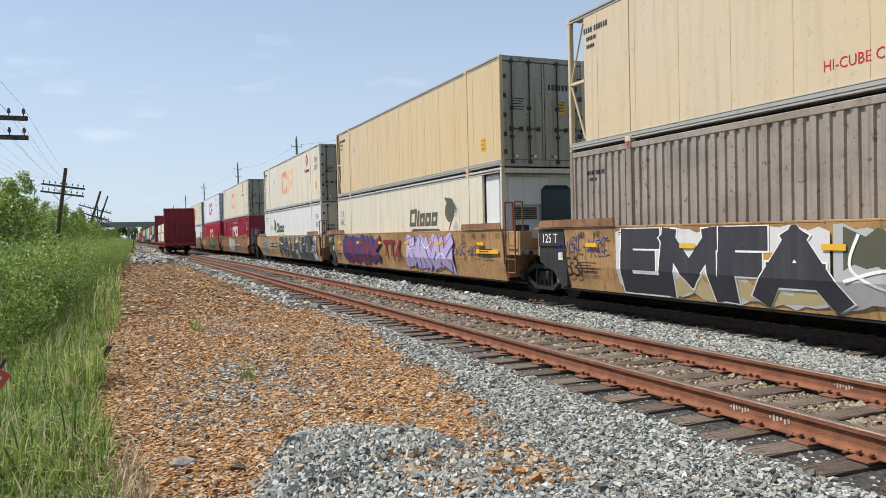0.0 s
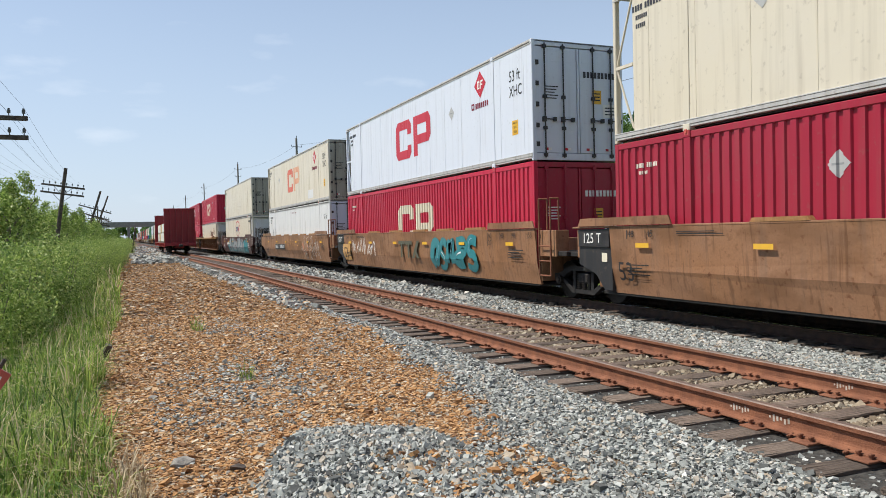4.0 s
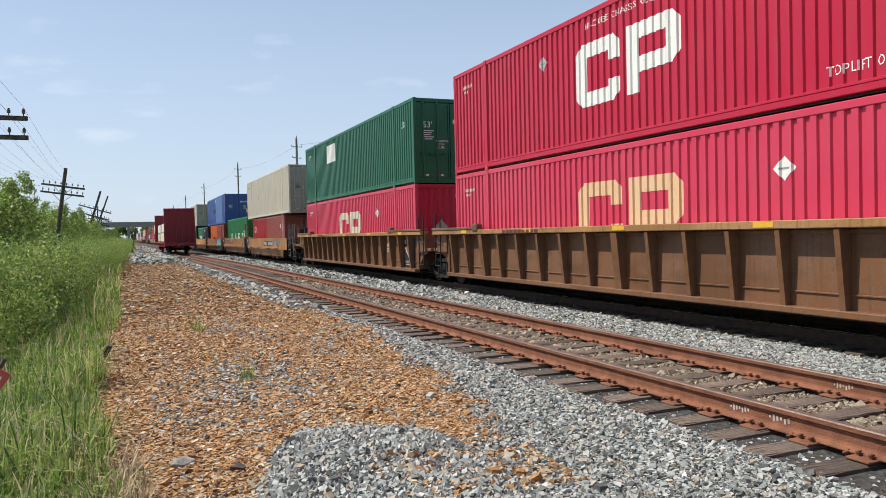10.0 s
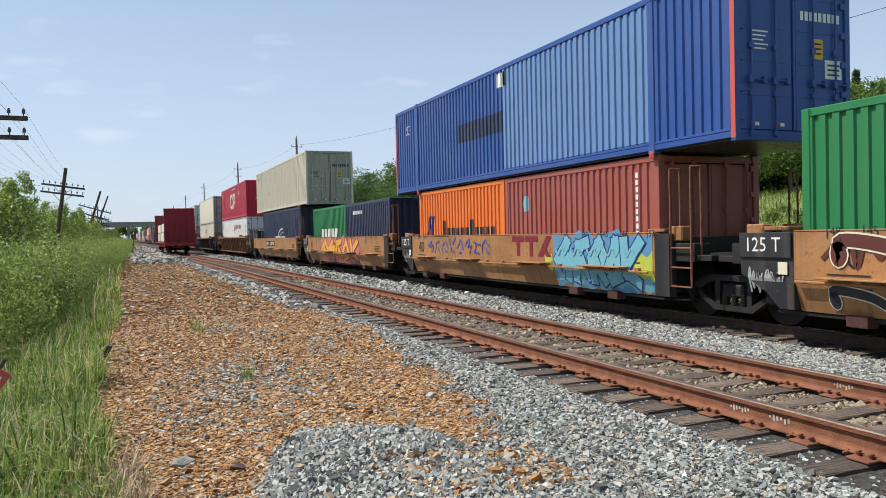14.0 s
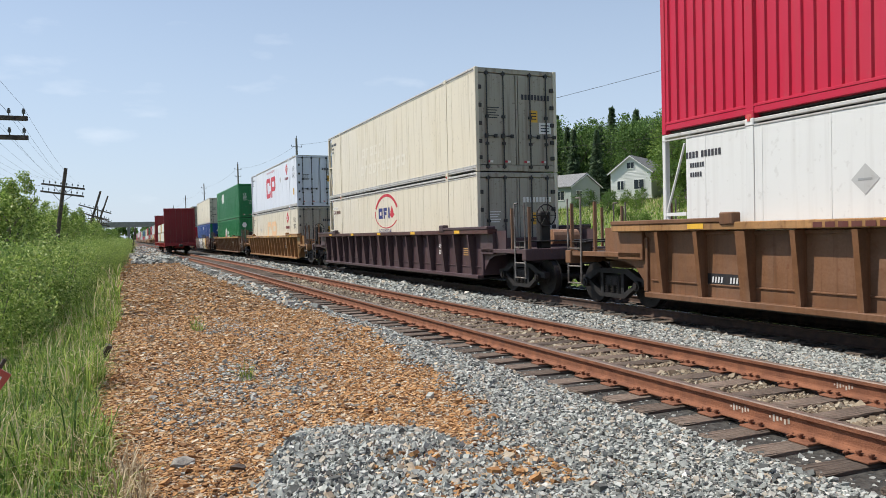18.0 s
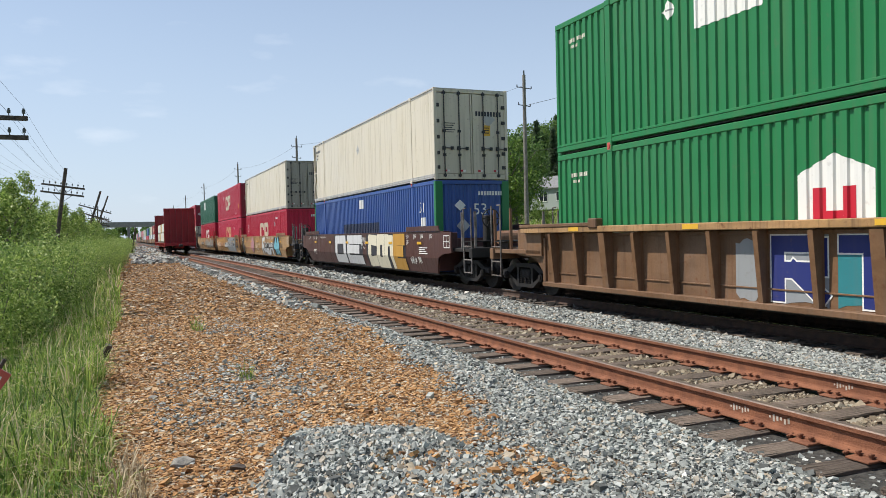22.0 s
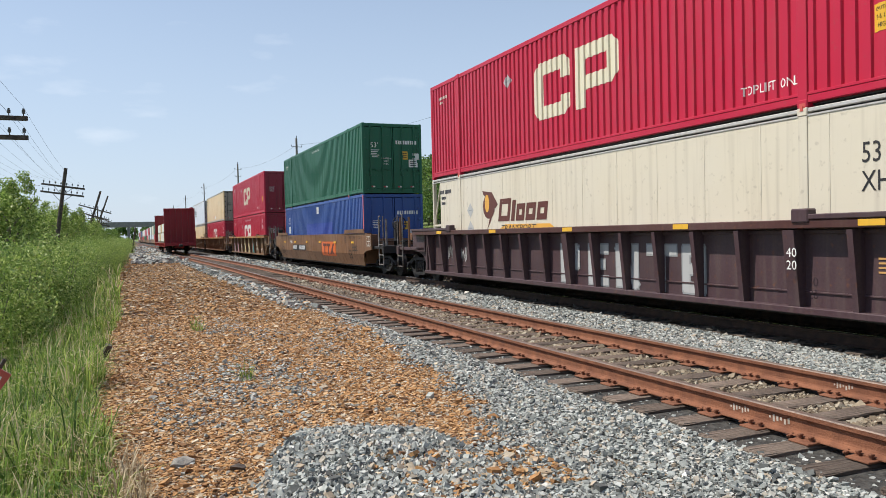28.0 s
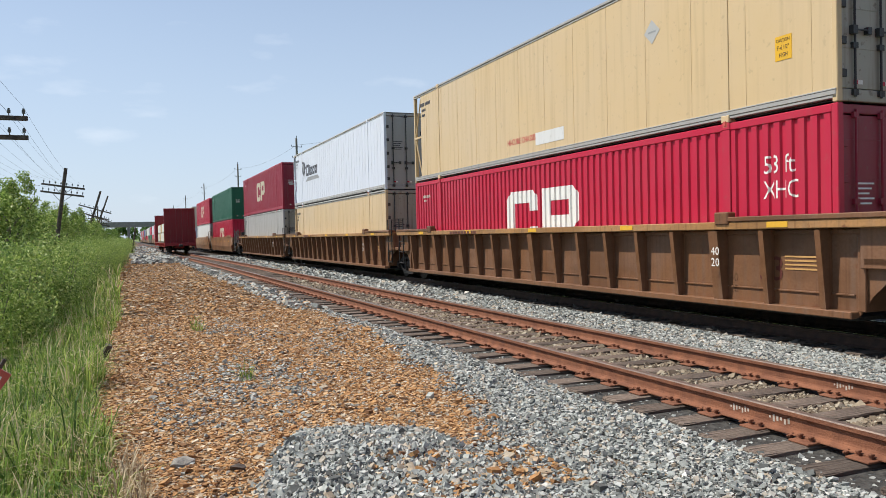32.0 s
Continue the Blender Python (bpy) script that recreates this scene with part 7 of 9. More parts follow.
def maker_blocks(car, u0, u1, v0, v1, ink="ink_maroon", style="smooth"):
    """The owner's mark: three plain blocks and a chevron."""
    x = SMOOTH if style == "smooth" else PANEL
    w = (u1 - u0)
    polys = [rect(u0, u0 + w * 0.32, v1 - 0.13, v1), rect(u0 + w * 0.12, u0 + w * 0.2, v0, v1 - 0.13), rect(u0 + w * 0.34, u0 + w * 0.66, v1 - 0.13, v1), rect(u0 + w * 0.46, u0 + w * 0.54, v0, v1 - 0.13),
             [(u0 + w * 0.66, v0), (u0 + w * 0.78, v0), (u1, v1), (u0 + w * 0.88, v1)], [(u0 + w * 0.88, v0), (u1, v0), (u0 + w * 0.84, (v0 + v1) / 2), (u0 + w * 0.78, (v0 + v1) / 2 - 0.06)]]
    marking(car, polys, ink, x, name="logo_shape", layer=1)


# every car and box: stencils, number bars, reflectors
for i, (s_, spec, ends, tr, lower, upper) in enumerate(TRAIN):
    c = UNITS[i][0]
    st, hl_ = spec["style"], spec.get("hl", 8.3)
    pale = "ink_black" if spec["key"].startswith("ttx") and st != "ribbed" else "ink_ghost"
    trims(c, st, hl_, pale)
    if st != "ledge":
        reflectors(c, st, 6 if st == "smooth" else 5)
    if st == "smooth" and ends[0]:
        marking(c, ring(hl_ + 0.95, hl_ + 1.4, 1.12, 1.50, 0.025) + [rect(hl_ + 1.16, hl_ + 1.18, 1.12, 1.5), rect(hl_ + 0.95, hl_ + 1.4, 1.30, 1.32)], "ink_white", SMOOTH, name="consolidated_stencil", label="white-framed stencil grid", layer=1)
    if spec is A_OLD:
        for y_ in (-5.2, -3.1, -1.1, 1.3, 3.8):
            part("container_pad", kept("pad_top", "container_pad", PAINT["ttx_chord"], lambda bm: prism(bm, [(-0.55, 1.634), (0.55, 1.634), (0.5, 1.70), (-0.5, 1.70)], -1.57, -1.45)), None, c, at=pose(0, y_, 0))
    if not ends[1] and st == "ledge":
        pl = part("capacity_plate", kept("plate125c", "capacity_plate", PAINT["frame_black"], lambda bm: box(bm, -1.592, -1.565, 5.98, 6.95, 1.10, 1.47, 0.006)), PAINT["frame_black"], c, "black plate with white capacity stencil")
        marking(pl, letters("125 T", -6.84, 1.19, 0.21, wide=0.95), "ink_white", -1.592, name="stencil")
        marking(c, [rect(-6.22, -6.05, 0.86, 1.04)], "ink_cream", -1.572, name="data_sticker", layer=1)
        scrawl(c, -6.75, -6.1, 0.55, 0.95, "ink_sky" if i == 11 else "ink_silver", i * 7, turns=8, w=0.045)
    elif not ends[1] and st == "smooth":
        pl = part("capacity_plate", kept(("plate125", hl_), "capacity_plate", PAINT["frame_black"], lambda bm: box(bm, -1.535, -1.505, hl_ - 0.3, hl_ + 0.78, 1.22, 1.56, 0.006)), PAINT["frame_black"], c, "black plate with white capacity stencil")
        marking(pl, letters("125 T", -hl_ - 0.62, 1.30, 0.20, wide=0.95), "ink_white", -1.535, name="stencil")
        marking(c, [rect(-hl_ + 0.02, -hl_ + 0.2, 0.92, 1.1)], "ink_cream", -1.503, name="data_sticker", layer=1)
    for ob in UNITS[i][1:]:
        lab_, L_ = ob["label"], 16.15
        steel_ = "corrugated" in lab_ or "foot" in lab_
        if "twenty-foot" in lab_ or "forty-foot" in lab_ or "large white lettering" in lab_ and "green" in lab_:
            continue
        dark = any(k in lab_ for k in ("red corr", "green", "blue", "navy"))
        ink_ = "ink_ghost" if dark else "ink_charcoal"
        if "blue corr" not in lab_ and not ("cooling" in lab_ and "animal" in lab_) and (i != 21 or ob is not UNITS[i][1]):
            id_bars(ob, -7.45, 2.42 if not steel_ else 2.38, 0.13 if not steel_ else 0.10, ink_ if not steel_ or dark is False else "ink_cream_ghost", steel=steel_, rows=2 if not steel_ else 1)
        has_front = any(ch.name.startswith("front_wall") for ch in ob.children)
        if "cooling unit" not in lab_ and not has_front:
            yd = -L_ / 2 + 0.036
            for ink2, du in (("ink_red", 0.0), ("ink_white", 0.09)):
                marking(ob, [rect(u_ + du, u_ + du + 0.09, 0.26, 0.32) for u_ in (-0.95, -0.4, 0.22, 0.78)], ink2, yd, name="reflector", end=True)
            if i % 2:
                wpl = marking(ob, [rect(0.72, 1.12, 1.1, 1.42)], "ink_white", yd, name="weight_plate", end=True)
                marking(wpl, [rect(0.78, 1.06, 1.16 + 0.08 * k, 1.19 + 0.08 * k) for k in range(3)], "ink_charcoal", yd, name="plate_text", end=True, layer=1)
            marking(ob, [rect(-0.92, -0.56 - 0.05 * (k % 3), 1.78 - 0.07 * k, 1.805 - 0.07 * k) for k in range(5)], ink_, yd, name="notice", end=True)
        if "cooling unit" not in lab_:
            end_marks(ob, ink=ink_, sign=(i % 3 != 1) or steel_, dia=(i % 2 == 0), front=has_front)

# boxes, from the head of the train
stencil_line(hi(0), "HI-CUBE CHASSIS REQUIRED", -1.6, 0.44, 0.15, "ink_red")
bison(lo(1), "ink_olive", "ink_olive", 1.2, 1.47)
placard(lo(1), 5.1, 1.9)
placard(lo(1), 5.1, 1.4)
xhc(lo(1), u=-7.65)
placard(hi(1), -5.3, 1.9)
warning(hi(1), 6.9, 0.5)
two_shapes(hi(2), "ink_faded", ink2="ink_peach")
cf(hi(2))
xhc(hi(2))
warning(hi(2))
placard(hi(2), -4.24, 1.86)
bison(lo(2), "ink_black", "ink_lime", -3.8, 1.5, False, "ink_ghost")
placard(lo(2), -5.65, 1.82)
placard(lo(2), -5.15, 1.82)
xhc(lo(2))
two_shapes(hi(3), "ink_faded", ink2="ink_peach")
cf(hi(3))
xhc(hi(3))
warning(hi(3))
placard(hi(3), -4.3, 1.84)
two_shapes(lo(3), "ink_white", True)
stencil_line(lo(3), "HI-CUBE CHASSIS REQUIRED", -1.4, 2.48, 0.13, "ink_white", True, 1.25)
placard(lo(3), -3.03, 2.06, 0.2, True)
xhc(lo(3), True, "ink_white", 6.6, 1.8)
two_shapes(hi(4), "ink_red")
cf(hi(4))
xhc(hi(4))
warning(hi(4))
placard(hi(4), 3.3, 1.85, 0.2)
two_shapes(lo(4), "ink_cream", True)
two_shapes(hi(5), "ink_coral", ink2="ink_faded")
cf(hi(5))
xhc(hi(5))
warning(hi(5))
placard(hi(5), -4.2, 1.85)
marking(hi(5), [rect(3.62, 4.80, 0.30, 0.73)], "white", FLAT, name="patch")
xhc(lo(5), one=True, v=1.65)
stencil_line(lo(5), "HI-CUBE CHASSIS REQUIRED", -0.9, 2.55, 0.09, "ink_maroon")
placard(lo(5), -6.6, 1.5, 0.26)
placard(lo(5), -5.85, 1.5, 0.26)
oval_logo(lo(6), -1.5, 1.55)
id_bars(lo(6), 6.1, 2.42, 0.17, "ink_black", 4, 6, rows=0)
ghost_words(hi(6))
bison(lo(7), "ink_brown", "ink_gold", 1.25, 1.50)
placard(lo(7), 5.08, 1.82)
xhc(lo(7), u=-7.5)
two_shapes(hi(7), "ink_cream", True)
placard(hi(7), 4.05, 2.18, 0.19, True)
stencil_line(hi(7), "TOP LIFT ONLY", 4.6, 0.36, 0.14, "ink_ghost", True, 0.85)
two_shapes(hi(8), "ink_ghost", True)
stencil_line(hi(8), "HI-CUBE CHASSIS REQUIRED", -1.3, 2.52, 0.12, "ink_ghost", True, 1.3)
placard(hi(8), -3.0, 2.18, 0.19, True)
stencil_line(hi(8), "TOP LIFT ONLY", 4.6, 0.36, 0.14, "ink_ghost", True, 0.85)
warning(hi(8), 6.6, 0.76, True)
xhc(hi(8), True, "ink_ghost", 6.5, 1.75)
two_shapes(lo(8), "ink_peach", True)
placard(lo(8), 3.85, 2.08, 0.2, True, "ink_ghost")
marking(hi(9), [rect(-3.70, -2.12, 1.75, 2.58)], "ink_ghost", WAVE_X, True, "blank_placard", "white painted rectangle")
stencil_line(hi(9), "53'", 6.83, 2.0, 0.22, "ink_white", True)
two_shapes(lo(9), "ink_cream", True)
placard(lo(9), 3.88, 2.06, 0.2, True, "ink_ghost")
placard(hi(10), -2.9, 1.48, 0.24, True)
marking(lo(10, 1), [rect(-2.3, -2.2, 1.58, 2.02), rect(-2.2, -1.95, 1.92, 2.02), rect(-2.2, -1.95, 1.58, 1.68)] + [[(-1.9, 1.58), (-1.8, 1.58), (-1.6, 2.02), (-1.72, 2.02)], rect(-1.68, -1.6, 1.58, 2.02), rect(-1.46, -1.36, 1.58, 2.02)], "ink_white", NARROW, True, "logo_shape")
marking(lo(10), [rect(1.52, 1.78, 1.8, 2.02)], "ink_ghost", NARROW, True, "blank_placard")
marking(lo(10), [rect(2.28, 2.4, 1.1 + 0.14 * k, 1.2 + 0.14 * k) for k in range(9)], "ink_ghost", NARROW, True, "number_mark")
G = lo(11)
nx = NARROW
marking(G, [rect(-3.64, -3.42, 0.9, 1.62), rect(-3.06, -2.84, 0.9, 1.62), rect(-3.42, -3.06, 0.9, 1.08)], "ink_white", nx, True, "logo_shape")
marking(G, [[(-1.3, 0.9), (-1.08, 0.9), (-0.80, 1.62), (-0.98, 1.62)], [(-0.70, 0.9), (-0.46, 0.9), (-0.80, 1.62), (-0.98, 1.62)], rect(-1.05, -0.7, 1.05, 1.18)], "ink_white", nx, True, "logo_shape")
marking(G, [rect(0.8, 1.56, 1.47, 1.62), rect(0.8, 1.0, 1.3, 1.5), rect(0.8, 1.56, 1.17, 1.32), rect(1.36, 1.56, 0.95, 1.2)], "ink_white", nx, True, "logo_shape")
marking(G, [rect(2.89, 3.1, 0.9, 1.62), rect(3.1, 3.65, 1.47, 1.62), rect(3.45, 3.65, 1.35, 1.47)], "ink_white", nx, True, "logo_shape")
wp = marking(G, [rect(4.09, 4.50, 0.9, 1.84)], "ink_white", nx, True, "white_panel", "white panel with red bars")
marking(wp, [rect(4.15, 4.44, 1.58, 1.66), rect(4.2, 4.4, 1.68, 1.71), rect(4.15, 4.44, 1.2, 1.28), rect(4.2, 4.4, 1.3, 1.33)], "ink_red", nx, True, "lettering", layer=1)
marking(hi(12), [rect(-0.2, 0.3, 2.36, 2.72)], "ink_ghost", WAVE_X, True, "blank_placard")
stencil_line(hi(12), "53", -7.05, 2.0, 0.3, "ink_ghost", True)
marking(hi(12), [rect(0.1, 5.9, 0.24, 2.76)], "ink_washed_blue", WAVE_X, True, "faded_panel", "faded pale blue panel")
marking(hi(12), [rect(-2.8, 0.05, 1.22, 1.74)], "navy", WAVE_X, True, "painted_out_band", "dark band where lettering was painted out")
marking(hi(12), [rect(-8.07, -7.97, 0.05, 2.85), rect(7.97, 8.07, 0.05, 2.85)], "red_stripe", -1.299, False, "post_stripe", "red painted corner post")
marking(lo(12, 1), [[(-2.5, 1.0), (-2.3, 1.0), (-2.0, 1.78), (-2.2, 1.78)], [(-2.2, 1.0), (-1.95, 1.0), (-1.75, 1.78), (-1.95, 1.78)]], "ink_navy", nx, True, "logo_shape")
marking(lo(12, 1), [rect(-1.1 + 0.33 * k, -1.1 + 0.33 * k + 0.24, 0.9, 1.38 + (0.22 if k in (0, 6) else 0)) for k in range(11)], "ink_charcoal", nx, True, "logo_shape")
marking(lo(12), [oval(-2.0, 1.9, 0.17, 0.2)], "ink_sky", nx, True, "emblem")
marking(lo(12), [rect(2.28, 2.4, 0.95 + 0.14 * k, 1.05 + 0.14 * k) for k in range(10)], "ink_ghost", nx, True, "number_mark")
marking(lo(13, 1), [rect(-1.4 + 0.62 * k, -1.4 + 0.62 * k + 0.45, 0.9, 1.56, 0.1) for k in range(5)], "ink_ghost", nx, True, "logo_shape")
marking(lo(13), [rect(-1.9 + 0.25 * k, -1.9 + 0.25 * k + 0.17, 2.1, 2.25) for k in range(6)], "ink_ghost", nx, True, "number_mark")
N = lo(14)
marking(N, [rect(-1.72 + 0.36 * k, -1.72 + 0.36 * k + 0.26, 0.85, 1.27, 0.1) for k in range(9)], "ink_ghost", nx, True, "logo_shape")
marking(N, arc(0.5, 0.9, 1.25, 1.38, 75, 175, 14, 0.62) + arc(0.7, 0.8, 1.1, 1.18, 70, 160, 12, 0.6), "ink_ghost", nx, True, "emblem")
placard(hi(14), -3.1, 1.22, 0.24, True)
two_shapes(hi(15), "ink_cream", True)
stencil_line(hi(15), "HI-CUBE CHASSIS REQUIRED", -1.2, 2.52, 0.12, "ink_ghost", True, 1.2)
placard(hi(15), 3.95, 2.1, 0.2, True, "ink_ghost")
AF = lo(15)
marking(AF, [[(0.5, 1.98), (1.2, 2.5), (1.2, 2.2), (1.41, 2.2), (1.41, 1.9), (1.2, 1.85), (1.2, 1.45)]], "ink_maroon", FLAT, name="logo_shape")
marking(AF, [diamond(1.05, 2.0, 0.14)], "ink_white", FLAT, name="logo_shape", layer=1)
marking(AF, [[(p + 0.2 * (q - 1.97), q) for p, q in poly] for k in range(11) if k != 6 for poly in [rect(1.55 + 0.29 * k, 1.55 + 0.29 * k + 0.2, 1.98, 2.30 if k not in (0, 3, 7) else 2.42)]], "ink_maroon", FLAT, name="logo_shape")
marking(AF, letters("Intermodal Service", 2.98, 1.72, 0.14, lean=0.15, wide=0.95), "ink_maroon", FLAT, name="lettering")
marking(AF, letters("\"...the force you can trust...\"", 1.88, 1.45, 0.11, lean=0.2, wide=1.0), "ink_maroon", FLAT, name="lettering")
placard(AF, -4.03, 1.82)
xhc(AF, v=1.64)
oval_logo(lo(16), -1.3, 1.6)
id_bars(lo(16), -7.3, 2.2, 0.17, "ink_brown", rows=0)
ghost_words(hi(16))
two_shapes(hi(17), "ink_red")
stencil_line(hi(17), "HI-CUBE CHASSIS REQUIRED", -1.42, 2.52, 0.12, "ink_red", wide=1.3)
placard(hi(17), 3.3, 1.85)
cf(hi(17))
xhc(hi(17))
warning(hi(17))
two_shapes(lo(17), "ink_peach", ink2="ink_peach")
cf(lo(17))
xhc(lo(17))
placard(lo(17), -4.26, 1.75)
marking(hi(18), [rect(-3.54, -2.05, 1.70, 2.56)], "ink_ghost", WAVE_X, True, "blank_placard", "white painted rectangle")
placard(hi(18), -4.2, 2.2, 0.18, True, "ink_ghost")
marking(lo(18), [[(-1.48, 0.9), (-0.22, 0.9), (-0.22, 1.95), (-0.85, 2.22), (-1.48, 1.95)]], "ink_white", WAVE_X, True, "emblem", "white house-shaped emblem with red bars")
marking(lo(18), [rect(-1.2, -1.0, 0.9, 1.75), rect(-0.7, -0.5, 0.9, 1.75), rect(-1.0, -0.7, 1.25, 1.42)], "ink_red", WAVE_X, True, "emblem_shape", layer=1)
marking(lo(18), bars(0.2, 1.58, 0.3, 3, 0.32, 0.24) + bars(0.2, 1.15, 0.3, 5, 0.28, 0.21), "ink_ghost", WAVE_X, True, "logo_shape")
stencil_line(lo(18), "53'", 6.84, 1.45, 0.24, "ink_ghost", True)
for ob_, v_ in ((hi(18), 1.9), (hi(9), 1.9), (hi(22), 1.9), (hi(24), 1.9)):
    marking(ob_, letters("53'", -0.95, v_, 0.2), "ink_ghost", -8.04, name="stencil", end=True)
    marking(ob_, letters("WARNING", -0.5, 1.42, 0.07) + letters("HIGH", -0.42, 1.31, 0.07) + letters("CUBE", -0.42, 1.2, 0.07), "ink_ghost", -8.04, name="stencil", end=True)
    marking(ob_, [rect(0.9, 1.18, 1.42, 1.68)], "ink_white", -8.04, name="weight_plate", end=True)
marking(lo(18), [oval(-0.85, 2.3, 0.2, 0.24, 6)], "ink_ghost", -8.045, name="emblem", end=True)
marking(lo(18), letters("53'", 0.1, 1.25, 0.2) + letters("WARNING HIGH CUBE", -0.3, 1.68, 0.08), "ink_ghost", -8.045, name="stencil", end=True)
placard(hi(19), -0.24, 1.83)
marking(lo(19), [rect(-0.24, 0.28, 2.3, 2.66)], "ink_ghost", WAVE_X, True, "blank_placard")
stencil_line(lo(19), "53", 6.6, 1.9, 0.36, "ink_ghost", True)
marking(lo(19), [rect(6.65, 7.1, 1.3, 1.75)], "ink_ghost", WAVE_X, True, "blank_placard")
for e_ in (-1, 1):
    for s__ in (-1, 1):
        part("corner_post", kept(("greenpost", s__, e_), "corner_post", PAINT["green"], lambda bm: box(bm, s__ * 1.302, s__ * 1.05, e_ * 8.08, e_ * 7.93, 0.02, 2.88, 0.01)), PAINT["green"], lo(19), "green painted corner post")
marking(lo(19), letters("53", 0.0, 1.8, 0.36), "ink_ghost", -8.05, name="stencil", end=True)
marking(lo(19), [diamond(-0.45, 2.1, 0.2, 0.9)], "ink_ghost", -8.05, name="emblem", end=True)
two_shapes(lo(20), "ink_cream", True)
xhc(lo(20), True, "ink_ghost", -7.35, 1.55)
id_bars(lo(20), 4.35, 2.36, 0.14, "ink_ghost", 4, 6, True, 0)
placard(lo(20), 4.06, 2.06, 0.23, True)
two_shapes(hi(21), "ink_cream", True)
stencil_line(hi(21), "TOP LIFT ONLY", 4.65, 0.36, 0.14, "ink_ghost", True, 0.85)
warning(hi(21), 6.93, 0.82, True)
placard(hi(21), -3.05, 2.1, 0.2, True, "ink_ghost")
two_shapes(lo(21), "ink_peach", True)
placard(lo(21), 3.82, 2.07, 0.21, True, "ink_ghost")
marking(hi(22), [rect(-3.24, -1.72, 1.70, 2.56)], "ink_ghost", WAVE_X, True, "blank_placard", "white painted rectangle")
two_shapes(lo(22), "ink_white", True)
two_shapes(hi(23), "ink_cream", True)
placard(hi(23), -2.97, 2.12, 0.2, True, "ink_silver")
stencil_line(hi(23), "TOP LIFT ONLY", 4.82, 0.36, 0.14, "ink_ghost", True, 0.85)
xhc(hi(23), True, "ink_ghost", 6.8, 1.7)
warning(hi(23), 7.1, 0.8, True)
bison(lo(23), "ink_brown", "ink_gold", -3.6, 1.5, False)
placard(lo(23), -5.3, 1.85)
placard(lo(23), -5.3, 1.35)
xhc(lo(23), v=1.66)
marking(lo(23), [[(p + 0.3 * (q - 1.7), q) for p, q in poly] for k in range(5) for poly in [rect(-0.75 + 0.26 * k, -0.75 + 0.26 * k + 0.18, 1.7, 2.0)]] + [oval(0.75, 1.9, 0.2, 0.22)], "ink_black", -8.04, name="logo_shape", end=True)
marking(lo(23), [rect(-0.8, 0.4, 1.5, 1.64)], "ink_gold", -8.04, name="logo_bar", end=True)
stencil_line(hi(24), "WARNING HIGH CUBE", -0.74, 2.55, 0.1, "ink_ghost", True, 1.0)
marking(lo(24), [rect(-0.13, 0.3, 2.33, 2.68)], "ink_ghost", WAVE_X, True, "blank_placard")
marking(lo(24), [rect(-2.39, 3.0, 1.2, 1.86)], "ink_cornflower", WAVE_X, True, "painted_out_band", "brighter blue band where lettering was painted out")
stencil_line(lo(24), "53", -7.1, 1.95, 0.36, "ink_ghost", True)
marking(lo(24), [rect(-7.05, -6.6, 1.4, 1.8)], "ink_ghost", WAVE_X, True, "blank_placard")
marking(lo(24), [rect(-8.07, -7.97, 0.05, 2.85), rect(7.97, 8.07, 0.05, 2.85)], "red_stripe", -1.299, False, "post_stripe", "red painted corner post")
two_shapes(hi(25), "ink_cream", True)
stencil_line(hi(25), "TOP LIFT ONLY", 4.8, 0.38, 0.14, "ink_ghost", True, 0.85)
warning(hi(25), 7.05, 0.84, True)
placard(hi(25), -3.0, 2.15, 0.2, True)
two_shapes(lo(25), "ink_white", True)
stencil_line(lo(25), "HI-CUBE CHASSIS REQUIRED", -1.12, 2.5, 0.12, "ink_ghost", True, 1.25)
xhc(lo(25), True, "ink_white", 6.6, 1.84)
placard(lo(25), -2.8, 2.08, 0.19, True)
two_shapes(lo(26), "ink_white", True)
xhc(lo(26), True, "ink_white", 6.75, 1.64)
placard(hi(26), 4.2, 1.92, 0.22)
warning(hi(26), 7.02, 0.76)
stencil_line(hi(26), "HI-CUBE CHASSIS", -1.5, 0.48, 0.14, "ink_red", wide=0.9)
marking(hi(26), [rect(-0.09, 1.15, 0.34, 0.63)], "white", FLAT, name="patch")
bison(hi(27), "ink_charcoal", "ink_grey", -5.0, 1.5, False, text=False)
two_shapes(hi(28), "ink_cream", True)
two_shapes(lo(29), "ink_cream", True)
two_shapes(hi(30), "ink_cream", True)

# wells, from the head of the train
cloud(well(0), -6.1, -1.3, 0.42, 1.55, "ink_pearl", 5, 0.10)
cloud(well(0), -5.1, -1.3, 0.40, 0.78, "ink_sand", 6, 0.16, over=0.4)
cloud(well(0), -3.75, -2.2, 0.72, 1.15, "ink_ochre", 7, 0.2, over=0.6)
sprayed(well(0), "EMFA", [(-5.92, -4.80), (-4.82, -3.28), (-3.36, -2.36), (-2.62, -1.14)], 0.36, 1.57, "ink_charcoal", "ink_ghost", 0.37, 0.03, splay=0.12)
cloud(well(0), -1.25, 6.6, 0.42, 1.55, "ink_silver", 8, 0.10, over=0.15)
cloud(well(0), -1.1, 0.9, 0.95, 1.52, "ink_olive", 9, 0.14, over=0.5)
sweeps(well(0), -1.1, 1.2, 0.4, 1.55, "ink_ghost", [[(0.1, 0.9), (0.05, 0.5), (0.3, 0.25), (0.7, 0.1)], [(0.3, 0.75), (0.55, 0.9), (0.8, 0.7), (1.0, 0.85)], [(0.0, 0.35), (0.3, 0.5), (0.6, 0.35), (1.0, 0.45)]], 0.05)
